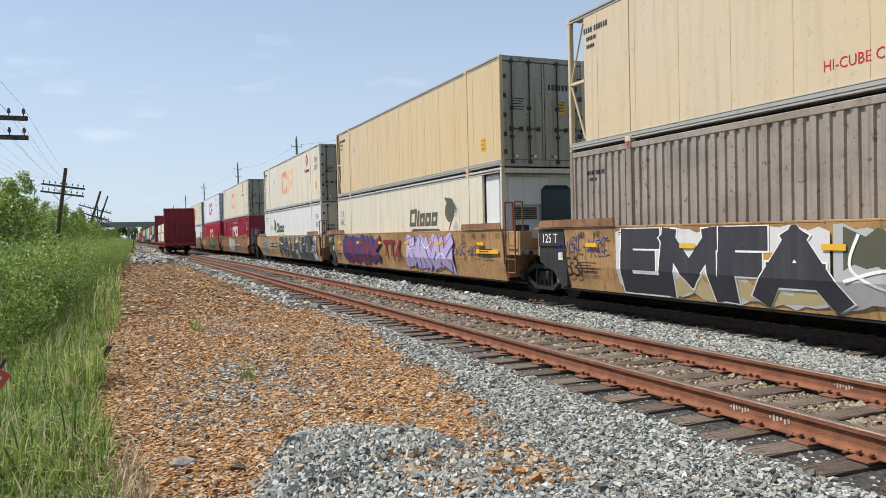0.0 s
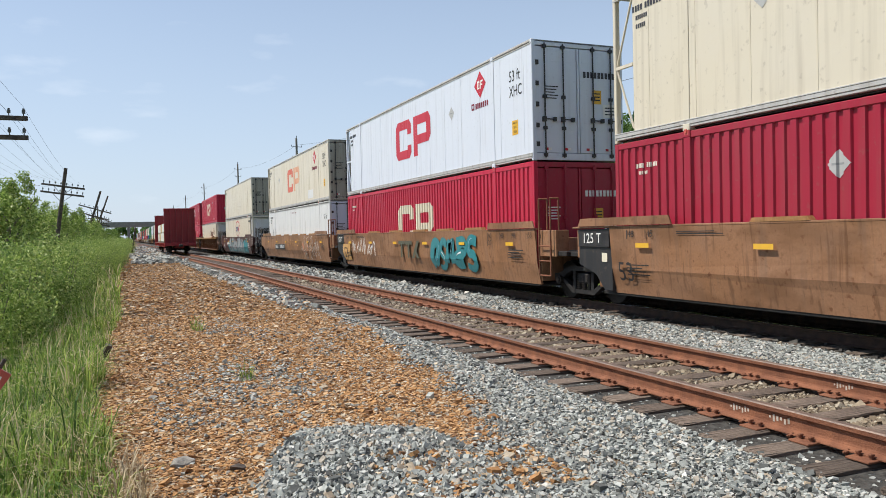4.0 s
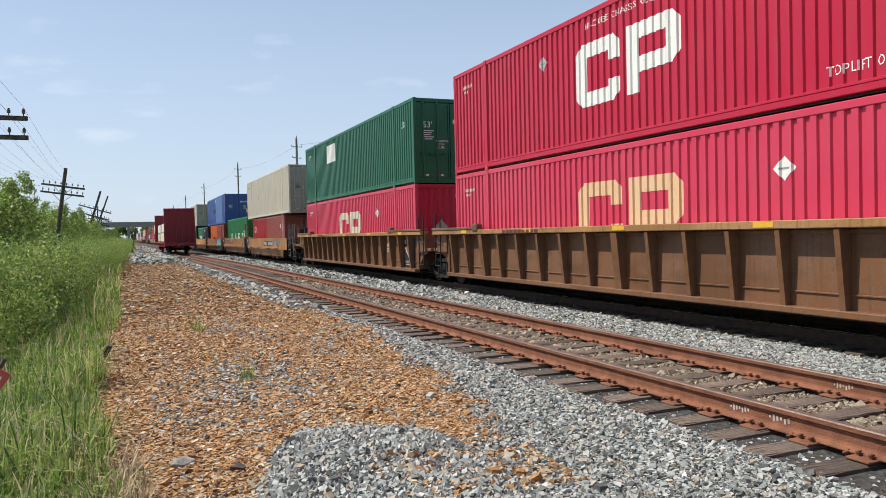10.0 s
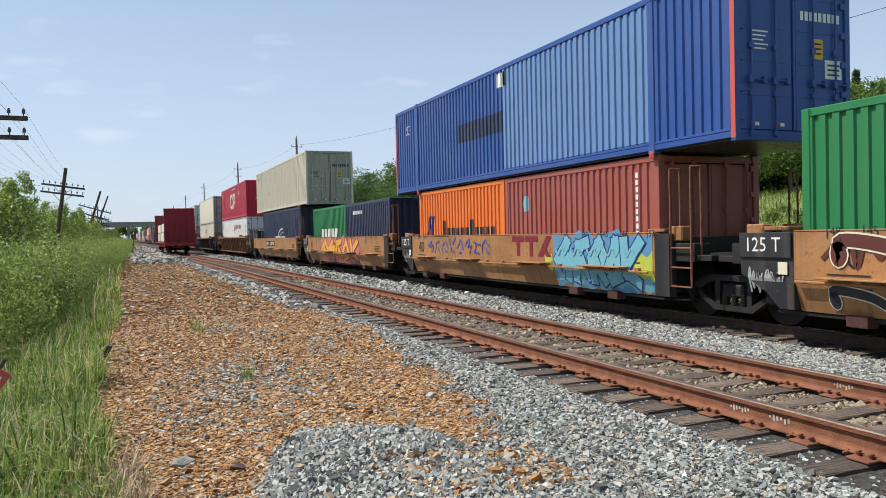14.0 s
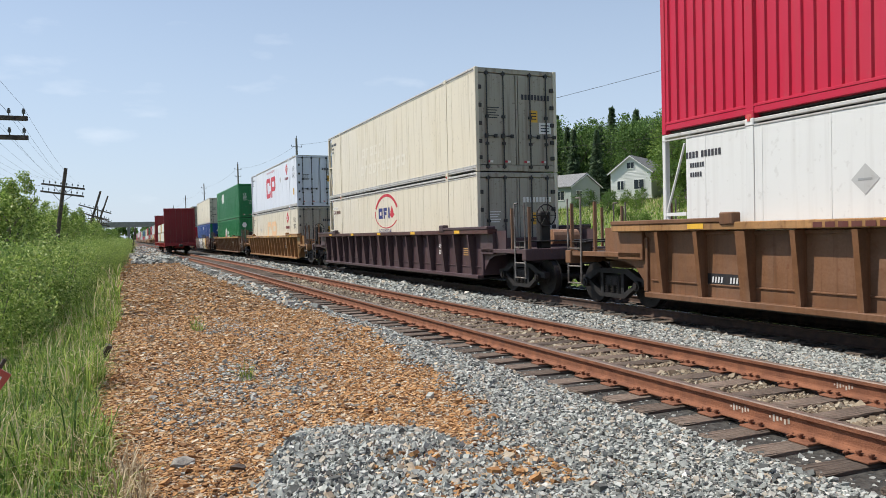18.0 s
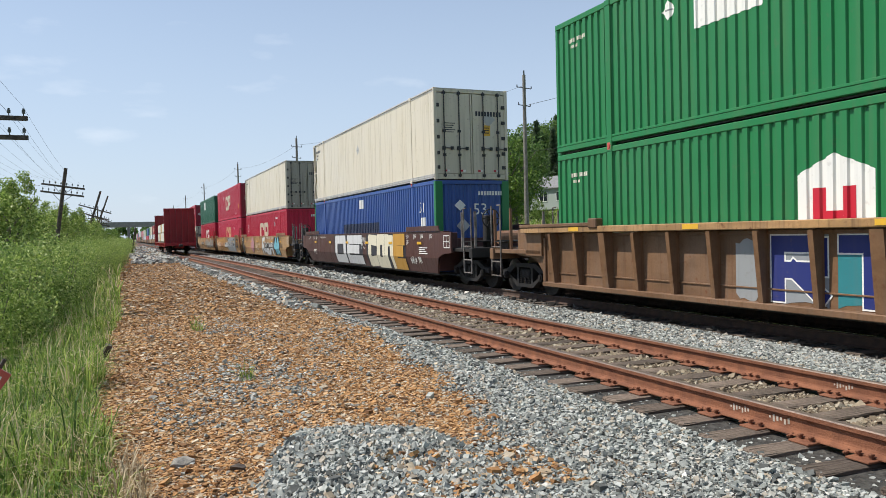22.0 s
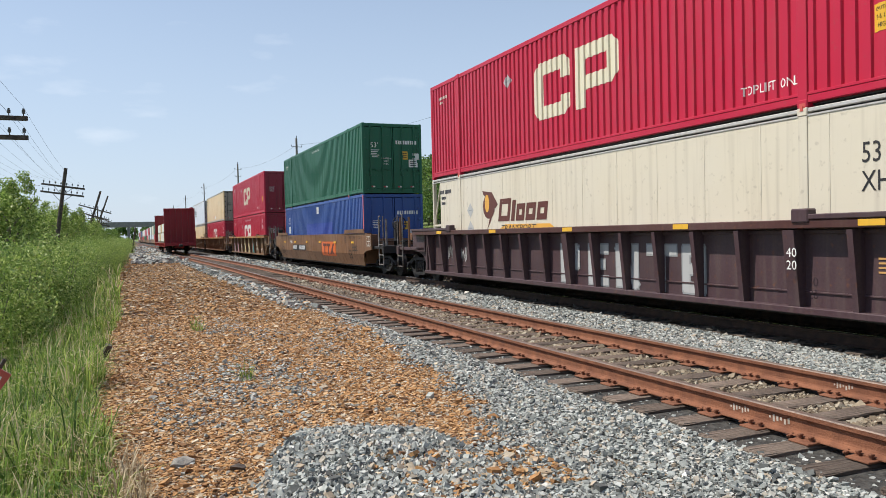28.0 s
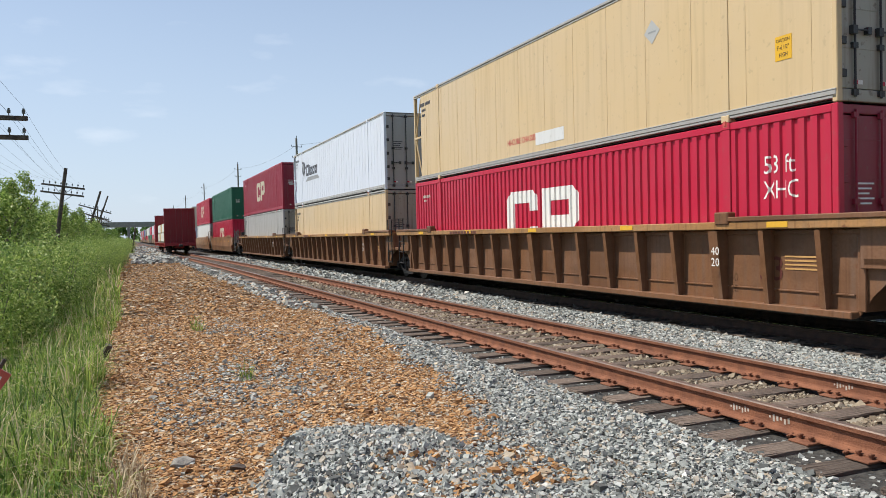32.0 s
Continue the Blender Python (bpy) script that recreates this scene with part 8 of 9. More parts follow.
sprayed(well(0), "yeqr", [(0.4, 2.0), (1.9, 3.4), (3.3, 4.9), (4.8, 6.3)], 0.4, 1.5, "ink_charcoal", "ink_ghost", 0.38, 0.04, lean=0.1)
tagging(well(0), "DISC-KCC", -8.2, -6.35, 1.12, 1.42, "ink_navy", 0.036, seed=4)
tag53(well(0), -7.93, size=0.42)
cloud(well(1), -6.4, -1.9, 0.55, 1.5, "ink_navy", 11, 0.25)
cloud(well(1), -5.9, -2.3, 0.45, 0.8, "ink_maroon", 12, 0.2, over=0.4)
sprayed(well(1), "eqyw", [(-6.0, -4.6), (-4.5, -3.2), (-3.3, -2.6), (-2.6, -1.3)], 0.62, 1.42, "ink_maroon", "ink_navy", 0.2, 0.08, lean=0.1)
maker_blocks(well(1), -0.9, 1.03, 0.78, 1.37)
cloud(well(1), 1.5, 5.4, 0.50, 1.42, "ink_lilac", 13, 0.2)
cloud(well(1), 3.2, 5.0, 1.0, 1.42, "ink_rose", 14, 0.16, over=0.3)
sprayed(well(1), "qyerw", [(1.4, 2.4), (2.3, 2.9), (2.8, 3.8), (3.7, 4.6), (4.4, 5.4)], 0.45, 1.45, "ink_lilac", "ink_cornflower", 0.27, 0.03, splay=-0.1, lean=0.12)
sweeps(well(1), 1.4, 5.3, 0.45, 1.45, "ink_ghost", [[(0.05, 0.8), (0.15, 0.6), (0.22, 0.8)], [(0.4, 0.9), (0.5, 0.65), (0.62, 0.85)], [(0.7, 0.3), (0.82, 0.5), (0.95, 0.25)]], 0.045, over=6)
tagging(well(1), "DISC-KCC", 5.5, 7.15, 0.95, 1.24, "ink_navy", 0.036, seed=4)
tag53(well(1), -7.9)
marking(well(1), [rect(7.0, 8.3, 1.0, 1.12)], "ink_yellow", SMOOTH, name="yellow_stripe")
cloud(well(2), 2.7, 4.4, 0.7, 1.3, "ink_pearl", 23, 0.2)
cloud(well(2), 6.0, 8.0, 0.45, 1.5, "ink_pearl", 24, 0.14)
sprayed(well(2), "PANLhUGOE", [(-1.6, -0.12), (-0.32, 0.72), (0.48, 1.72), (1.55, 2.85), (2.75, 4.2), (3.95, 5.0), (4.75, 5.65), (5.5, 6.5), (6.35, 7.25)], 0.34, 1.58, "ink_charcoal", "ink_ghost", 0.40, 0.028, splay=0.08)
tagging(well(2), "DAWGZ", 7.0, 7.95, 1.12, 1.38, "ink_black", 0.06, over=12, seed=2)
tagging(well(2), "LIFE", 7.25, 7.95, 0.70, 0.92, "ink_black", 0.06, over=12, seed=3)
number_panel(well(2), -4.9, -2.05, 0.93, 1.18)
cloud(well(2), -7.6, -5.3, 0.45, 1.5, "ink_grey", 22, 0.2)
sweeps(well(2), -7.5, -5.4, 0.45, 1.5, "ink_charcoal", [[(0.05, 0.1), (0.1, 0.7), (0.25, 0.9), (0.3, 0.2)], [(0.4, 0.9), (0.45, 0.2), (0.6, 0.25), (0.62, 0.9)], [(0.7, 0.1), (0.75, 0.9), (0.92, 0.6), (0.8, 0.5), (0.98, 0.1)]], 0.09)
number_panel(well(3), 1.81, 4.93)
tag53(well(3), -7.7)
graffiti(well(3), -2.0, 1.5, 0.45, 1.5, ["ink_silver", "ttx_old"], "ink_ghost", 31, 4)
scrawl(well(3), 5.6, 7.6, 0.9, 1.3, "ink_tan", 32)
maker_blocks(well(4), -0.9, 1.1, 0.77, 1.34, "ink_olive")
graffiti(well(4), 2.1, 5.4, 0.45, 1.5, ["ink_teal", "ink_sky"], "ink_teal", 41, 5)
marking(well(4), [rect(-8.05, -6.95, 0.52, 1.2)], "ink_tan", SMOOTH, name="stencil_panel", knuckle=True)
tag53(well(4), -7.9, v=0.62, size=0.44)
scrawl(well(4), -6.6, -3.5, 0.6, 1.45, "ink_ghost", 42)
number_panel(well(5), -4.63, -1.6, 0.82, 1.13)
sprayed(well(5), "yqe", [(3.0, 4.0), (3.9, 4.9), (4.8, 5.7)], 0.42, 1.52, "ttx_old", "ink_pearl", 0.22, 0.018, lean=0.08)
sweeps(well(5), 3.0, 5.7, 0.42, 1.5, "ink_faded", [[(0.1, 0.7), (0.2, 0.4), (0.12, 0.15)], [(0.45, 0.8), (0.55, 0.5), (0.5, 0.2)]], 0.12, over=5)
tagging(well(5), "qyre", 5.8, 6.9, 0.55, 1.35, "ink_pearl", 0.028, seed=52)
tagging(well(5), "wyeqr", -0.9, 2.3, 1.0, 1.4, "ink_tan", 0.028, seed=53)
tag53(well(5), -7.8)
cloud(well(6), -4.4, 5.6, 0.38, 1.2, "ink_teal", 61, 0.14)
cloud(well(6), 5.1, 7.1, 0.40, 1.3, "ink_teal", 62, 0.25, over=0.15)
sprayed(well(6), "eqryqe", [(-3.6, -2.0), (-2.05, -0.55), (-0.6, 0.9), (0.75, 2.2), (2.05, 3.65), (3.55, 5.25)], 0.38, 1.57, "ink_slate", "ink_black", 0.44, 0.035, splay=0.05)
sweeps(well(6), -3.6, 5.25, 0.4, 1.5, "ink_teal", [[(0.16, 0.95), (0.15, 0.6), (0.19, 0.3), (0.16, 0.05)], [(0.26, 0.85), (0.23, 0.5), (0.27, 0.15)], [(0.36, 0.12), (0.42, 0.02), (0.49, 0.1)], [(0.62, 0.9), (0.6, 0.5), (0.66, 0.1)], [(0.83, 0.9), (0.81, 0.5), (0.86, 0.1)], [(0.95, 0.8), (0.93, 0.4), (1.0, 0.05)]], 0.14, over=8)
sweeps(well(6), -3.6, 5.25, 0.4, 1.5, "ink_brown", [[(0.05, 0.15), (0.08, 0.35), (0.1, 0.1)], [(0.47, 0.5), (0.5, 0.25), (0.53, 0.1)], [(0.56, 0.9), (0.6, 0.75), (0.61, 0.55)], [(0.88, 0.85), (0.92, 0.7), (0.93, 0.4)]], 0.16, over=9)
tagging(well(6), "yqe", 5.7, 6.6, 0.45, 0.65, "ink_sky", 0.03, seed=7)
tag53(well(6), -7.6, "ink_ghost", 0.60, size=0.42)
tag53(well(6), 7.55, "ink_ghost", 0.62)
marking(well(6), bars(-5.1, 0.98, 0.2, 2, 0.16, 0.11) + bars(-4.65, 0.98, 0.2, 6, 0.16, 0.11), "ink_ghost", SMOOTH, name="number_mark", layer=2)
graffiti(well(6), 5.5, 7.2, 0.5, 1.3, "ink_teal", "ink_teal", 62, 2)
for u_, b_ in ((10, "ink_sky"), (14, None)):
    number_panel(well(u_), 0.59 if u_ == 10 else -3.23, 3.74 if u_ == 10 else -0.14, 0.98, 1.30)
scrawl(well(10), 4.9, 6.3, 0.98, 1.4, "ink_sky", 101, w=0.06)
scrawl(well(10), 3.9, 4.6, 1.0, 1.5, "ink_sky", 102, turns=4, w=0.06)
for u_ in (10, 11, 12, 13, 14):
    tag53(well(u_), -5.35, body="40", v=0.98, size=0.34)
maker_blocks(well(11), 0.87, 2.72, 0.98, 1.45)
curls(well(11), -5.7, -0.9, 0.98, 1.46, "ink_cream", "ink_brown", 111, 3, 0.05)
curls(well(11), -5.7, -0.9, 0.38, 0.74, "ink_cream", "ink_charcoal", 112, 4, 0.036)
scrawl(well(11), -5.3, -1.3, 0.95, 1.45, "ink_brown", 115, turns=10, w=0.06)
tagging(well(11), "eqry", -0.8, 0.7, 1.0, 1.45, "ink_brown", 0.035, seed=31)
tagging(well(11), "yweq", 3.4, 4.9, 1.0, 1.42, "ink_brown", 0.035, seed=32)
tagging(well(11), "rtyw", 5.2, 5.95, 0.95, 1.45, "ink_brown", 0.04, seed=33)
scrawl(well(11), 1.2, 5.8, 0.45, 0.75, "ink_charcoal", 114, turns=14)
maker_blocks(well(12), 1.0, 2.84, 0.98, 1.45)
cloud(well(12), 2.9, 6.3, 0.36, 1.46, "ink_azure", 121, 0.16)
cloud(well(12), 3.0, 6.2, 0.42, 0.95, "ink_cyan", 124, 0.2, over=0.3)
cloud(well(12), 2.55, 3.1, 0.75, 1.0, "ink_lime", 125, 0.15, over=0.2)
cloud(well(12), 5.75, 6.3, 0.62, 1.12, "ink_lime", 126, 0.12, over=0.5)
sprayed(well(12), "yqerw", [(2.95, 3.75), (3.65, 4.35), (4.25, 4.95), (4.85, 5.45), (5.3, 6.0)], 0.45, 1.42, "ink_cyan", "ink_navy", 0.24, 0.03, lean=0.1)
sweeps(well(12), 2.95, 6.0, 0.42, 1.44, "ink_sky", [[(0.02 + 0.2 * k, 0.75), (0.06 + 0.2 * k, 0.62), (0.10 + 0.2 * k, 0.76), (0.14 + 0.2 * k, 0.62), (0.18 + 0.2 * k, 0.74)] for k in range(5)] + [[(0.05 + 0.2 * k, 0.3), (0.09 + 0.2 * k, 0.15), (0.13 + 0.2 * k, 0.3), (0.17 + 0.2 * k, 0.16)] for k in range(5)], 0.05, over=7)
tagging(well(12), "yqewryte", -4.6, -0.2, 1.0, 1.42, "ink_cornflower", 0.05, seed=9)
cloud(well(13), -3.2, 3.2, 0.45, 1.42, "ink_pink", 131, 0.2)
sprayed(well(13), "eyqrw", [(-3.0, -1.8), (-1.8, -0.6), (-0.6, 0.6), (0.6, 1.8), (1.8, 3.0)], 0.5, 1.42, "ink_gold", "ink_maroon", 0.26, 0.05, lean=0.1)
bp = marking(well(9), [rect(6.95, 8.15, 0.42, 1.5)], "ink_black", PANEL, name="black_panel", label="black painted end panel with pale bars")
marking(bp, [rect(7.1, 7.25, 1.22, 1.36), rect(7.9, 8.0, 1.22, 1.36), [(7.1, 1.1), (7.2, 1.1), (7.55, 0.75), (8.0, 0.75), (8.0, 0.72), (7.5, 0.72)]] + [rect(7.2, 7.95, 0.5 + 0.06 * k, 0.52 + 0.06 * k) for k in range(3)] + ring(7.82, 8.0, 0.95, 1.1, 0.02), "ink_silver", PANEL, name="notice", layer=1)
cloud(well(18), -2.6, -1.95, 0.45, 1.35, "ink_grey", 181, 0.1, "ribbed")
for k_, (ch_, a_, b_) in enumerate((("R", -1.88, -0.90), ("T", -0.72, 0.26), ("H", 0.42, 1.28))):
    cloud(well(18), a_ - 0.02, b_ + 0.02, 0.45, 1.42, "ink_teal" if k_ % 2 else "ink_slate", 183 + k_, 0.06, "ribbed")
    sprayed(well(18), ch_, [(a_, b_)], 0.44, 1.42, "ink_navy", "ink_ghost", 0.24, 0.025, style="ribbed")
cloud(well(18), 1.4, 2.1, 0.4, 1.2, "ttx_tan", 187, 0.15, "ribbed")
tagging(well(18), "2018", 2.4, 3.25, 0.44, 0.64, "ink_ghost", 0.03, "ribbed", seed=5)
tagging(well(18), "eyrq", 4.4, 5.2, 0.5, 0.95, "ink_pearl", 0.04, "ribbed", seed=6)
cloud(well(19), -3.35, 1.0, 0.36, 1.57, "ink_charcoal", 190, 0.05)
sprayed(well(19), "OE", [(-3.2, -1.5), (-1.25, 0.9)], 0.38, 1.56, "ink_pearl", "ink_black", 0.36, 0.03, splay=0.05)
tagging(well(19), "ywr", 0.75, 1.45, 1.0, 1.45, "ink_ghost", 0.035, over=5, seed=3)
marking(lo(19), [rect(-2.73, 2.33, 1.24, 1.70)], "navy", WAVE_X, True, "painted_out_band", "dark band where lettering was painted out")
cloud(well(19), 1.5, 5.95, 0.34, 1.58, "ink_charcoal", 194, 0.04)
sprayed(well(19), "COn", [(1.75, 2.95), (2.85, 3.85), (3.75, 4.75)], 0.33, 1.58, "ink_cream", "ink_black", 0.40, 0.03, splay=0.1)
sprayed(well(19), "E", [(4.72, 5.9)], 0.33, 1.58, "ink_ochre", "ink_black", 0.40, 0.03, over=4)
scrawl(well(19), 6.4, 7.4, 0.55, 0.85, "ink_ghost", 191)
number_panel(well(20), 1.79, 4.95, layer=7)
cloud(well(20), 5.15, 7.0, 0.45, 1.52, "ink_charcoal", 201, 0.15)
sprayed(well(20), "ye", [(5.2, 6.15), (6.05, 6.9)], 0.46, 1.52, "ink_cyan", "ink_charcoal", 0.3, 0.04)
sprayed(well(20), "qwery", [(0.6, 1.7), (1.6, 2.6), (2.5, 3.1), (3.0, 4.0), (3.9, 5.0)], 0.4, 1.56, "ink_pearl", "ink_grey", 0.26, 0.05, over=0.2, lean=0.06)
cloud(well(20), 1.9, 4.9, 1.2, 1.45, "ttx", 205, 0.08, over=4.8)
cloud(well(20), -4.2, -2.9, 0.55, 1.45, "ink_rose", 206, 0.2)
tagging(well(20), "tqwr", -6.8, -3.2, 0.7, 1.45, "ink_pink", 0.03, seed=8)
tagging(well(20), "yeqt", -2.2, -0.4, 0.5, 1.4, "ink_ghost", 0.03, seed=10)
tag53(well(20), -7.8)
cloud(well(21), 1.13, 6.4, 0.36, 1.58, "ink_slate", 211, 0.05)
sweeps(well(21), 1.13, 6.4, 0.36, 1.58, "ink_black", [[(0.0, 0.75), (0.06, 0.9), (0.13, 0.96), (0.24, 0.93)], [(0.12, 0.62), (0.2, 0.58), (0.3, 0.5), (0.36, 0.62), (0.37, 0.95)], [(0.32, 0.5), (0.33, 0.3), (0.38, 0.02)], [(0.48, 0.85), (0.5, 0.5), (0.56, 0.4), (0.62, 0.55), (0.63, 0.75)], [(0.63, 0.75), (0.64, 0.4), (0.66, 0.02)], [(0.9, 0.88), (0.74, 0.85), (0.68, 0.62), (0.75, 0.45), (0.95, 0.5)], [(0.96, 0.62), (0.98, 0.3), (1.0, 0.0)]], 0.09, over=1)
sweeps(well(21), 1.13, 6.4, 0.36, 1.58, "ink_charcoal", [[(0.14, 0.6), (0.2, 0.5), (0.22, 0.38)], [(0.5, 0.85), (0.51, 0.7), (0.53, 0.5)], [(0.78, 0.85), (0.72, 0.65), (0.78, 0.52), (0.88, 0.5)]], 0.22, over=1.6)
sweeps(well(21), 1.13, 6.4, 0.36, 1.58, "ink_sand", [[(0.17, 0.62), (0.2, 0.55), (0.21, 0.48)], [(0.33, 0.6), (0.35, 0.52), (0.36, 0.45)], [(0.485, 0.7), (0.49, 0.6), (0.5, 0.45)], [(0.76, 0.66), (0.82, 0.7), (0.88, 0.62)]], 0.12, over=2.4)
cloud(well(21), -7.2, -1.1, 0.38, 1.5, "ink_tan", 212, 0.15)
tagging(well(21), "yqewrtye", -7.1, -4.0, 0.45, 1.45, "ink_ghost", 0.05, over=1, seed=11)
tagging(well(21), "weryqtew", -4.6, -1.2, 0.45, 1.45, "ink_charcoal", 0.04, over=1.5, seed=12)
tagging(well(21), "qwyertq", -6.8, -1.3, 0.5, 1.4, "ink_rose", 0.045, over=2, seed=13)
cloud(well(21), -1.0, 1.08, 0.72, 1.12, "ink_pearl", 214, 0.05, over=0.3)
cloud(well(21), 6.75, 7.6, 0.95, 1.45, "ttx_old", 215, 0.1)
marking(well(21), [rect(7.0, 7.95, 1.32, 1.46), rect(7.0, 7.9, 0.72, 0.9)], "ink_charcoal", SMOOTH, name="graffiti", knuckle=True)
maker_blocks(well(21), -0.9, 1.0, 0.78, 1.08, "ink_charcoal")
graffiti(well(22), 0.0, 8.0, 0.45, 1.52, ["ink_silver", "ink_sky", "ttx_old", "ink_ghost"], "ink_grey", 221, 10)
number_panel(well(22), -5.0, -2.0)
for k_, (ch_, a_, b_) in enumerate((("P", -0.46, 0.26), ("E", 0.62, 1.30), ("N", 1.58, 2.26), ("T", 2.54, 3.34), ("8", 3.5, 4.05))):
    sprayed(well(23), ch_, [(a_, b_)], 0.44, 1.26, "ink_silver", "ink_grey", 0.17, 0.03, style="ribbed")
scrawl(well(23), -6.8, -5.4, 0.7, 1.2, "ink_silver", 236, "ribbed")
number_panel(well(24), -4.75, -1.55, 0.82, 1.12)
tag53(well(24), -7.85, v=0.60, size=0.42)
tagging(well(24), "qywre", -5.6, -4.9, 1.18, 1.38, "ink_ghost", 0.025, seed=44)
op = marking(well(24), [rect(1.92, 4.49, 0.63, 1.29)], "ink_orange", SMOOTH, name="logo_panel", label="orange painted panel", knuckle=True)
maker_blocks(well(24), 2.2, 4.25, 0.72, 1.2, "ink_brown")
tag53(well(24), 6.6)
for k_, (a_, b_, f_) in enumerate(((-7.5, -5.75, "ink_rose"), (-5.5, -3.75, "ink_rose"), (-1.6, 0.2, "ink_sand"), (0.42, 2.2, "ink_sand"), (2.42, 4.2, "ink_teal"))):
    cloud(well(25), a_, b_, 0.41, 1.49 if k_ > 1 else 1.15, f_, 250 + k_, 0.05, "ribbed")
for a_, b_ in ((-1.6, 0.2), (0.42, 2.2)):
    sweeps(well(25), a_, b_, 0.40, 1.50, "ink_charcoal", [[(0.03, 1.0), (0.01, 0.6), (0.06, 0.3), (0.0, 0.0)], [(0.97, 1.0), (1.0, 0.6), (0.93, 0.3), (1.0, 0.0)]], 0.12, "ribbed")
for a_, b_ in ((-7.5, -5.75), (-5.5, -3.75)):
    sweeps(well(25), a_, b_, 0.42, 1.45, "ink_teal", [[(0.05, 0.1), (0.1, 0.5), (0.3, 0.2)], [(0.4, 0.05), (0.55, 0.5), (0.6, 0.1)], [(0.7, 0.9), (0.8, 0.5), (0.78, 0.1)], [(0.9, 0.95), (0.95, 0.5), (0.9, 0.05)]], 0.07, "ribbed")
for k_, lines_ in enumerate(([[(0.0, 0.35), (0.2, 0.5), (0.1, 0.1)], [(0.35, 0.78), (0.6, 0.85), (0.95, 0.8)], [(0.62, 0.45), (0.72, 0.3), (0.75, 0.0)]], [[(0.05, 0.4), (0.2, 0.1), (0.35, 0.3)], [(0.35, 0.75), (0.55, 0.95), (0.75, 0.7), (0.55, 0.55), (0.8, 0.3), (0.6, 0.1)], [(0.88, 0.9), (0.95, 0.4), (0.9, 0.0)]], [[(0.05, 0.95), (0.15, 0.5), (0.05, 0.05)], [(0.4, 0.6), (0.7, 0.55), (0.95, 0.6)]])):
    sweeps(well(25), (-1.6, 0.42, 2.42)[k_], (0.2, 2.2, 4.2)[k_], 0.42, 1.48, "ink_black" if k_ < 2 else "ink_orange", lines_, 0.10 if k_ < 2 else 0.14, "ribbed")
tagging(well(25), "ryqe", -3.3, -2.0, 0.5, 1.1, "ink_ghost", 0.03, "ribbed", seed=21)
scrawl(well(25), 4.6, 5.9, 0.55, 0.85, "ink_ghost", 256, "ribbed")
scrawl(well(25), 6.6, 7.6, 0.5, 0.8, "ink_ghost", 257, "ribbed")
for u_ in (7, 8, 9, 15, 17, 26, 27, 28):
    tag53(well(u_), 6.7, "ink_brown", 0.75, "ribbed")
    marking(well(u_), [rect(-4.6 + 0.2 * k, -4.6 + 0.2 * k + 0.15, 1.535, 1.61) for k in range(9)], "ink_brown", -1.60, name="number_mark")
number_panel(well(15), -6.9, -5.9, 0.6, 0.8, "ribbed")
# ---------------------------------------------------------------- parked bulkhead flat car on the siding
FX, FY = 5.05, 89.7


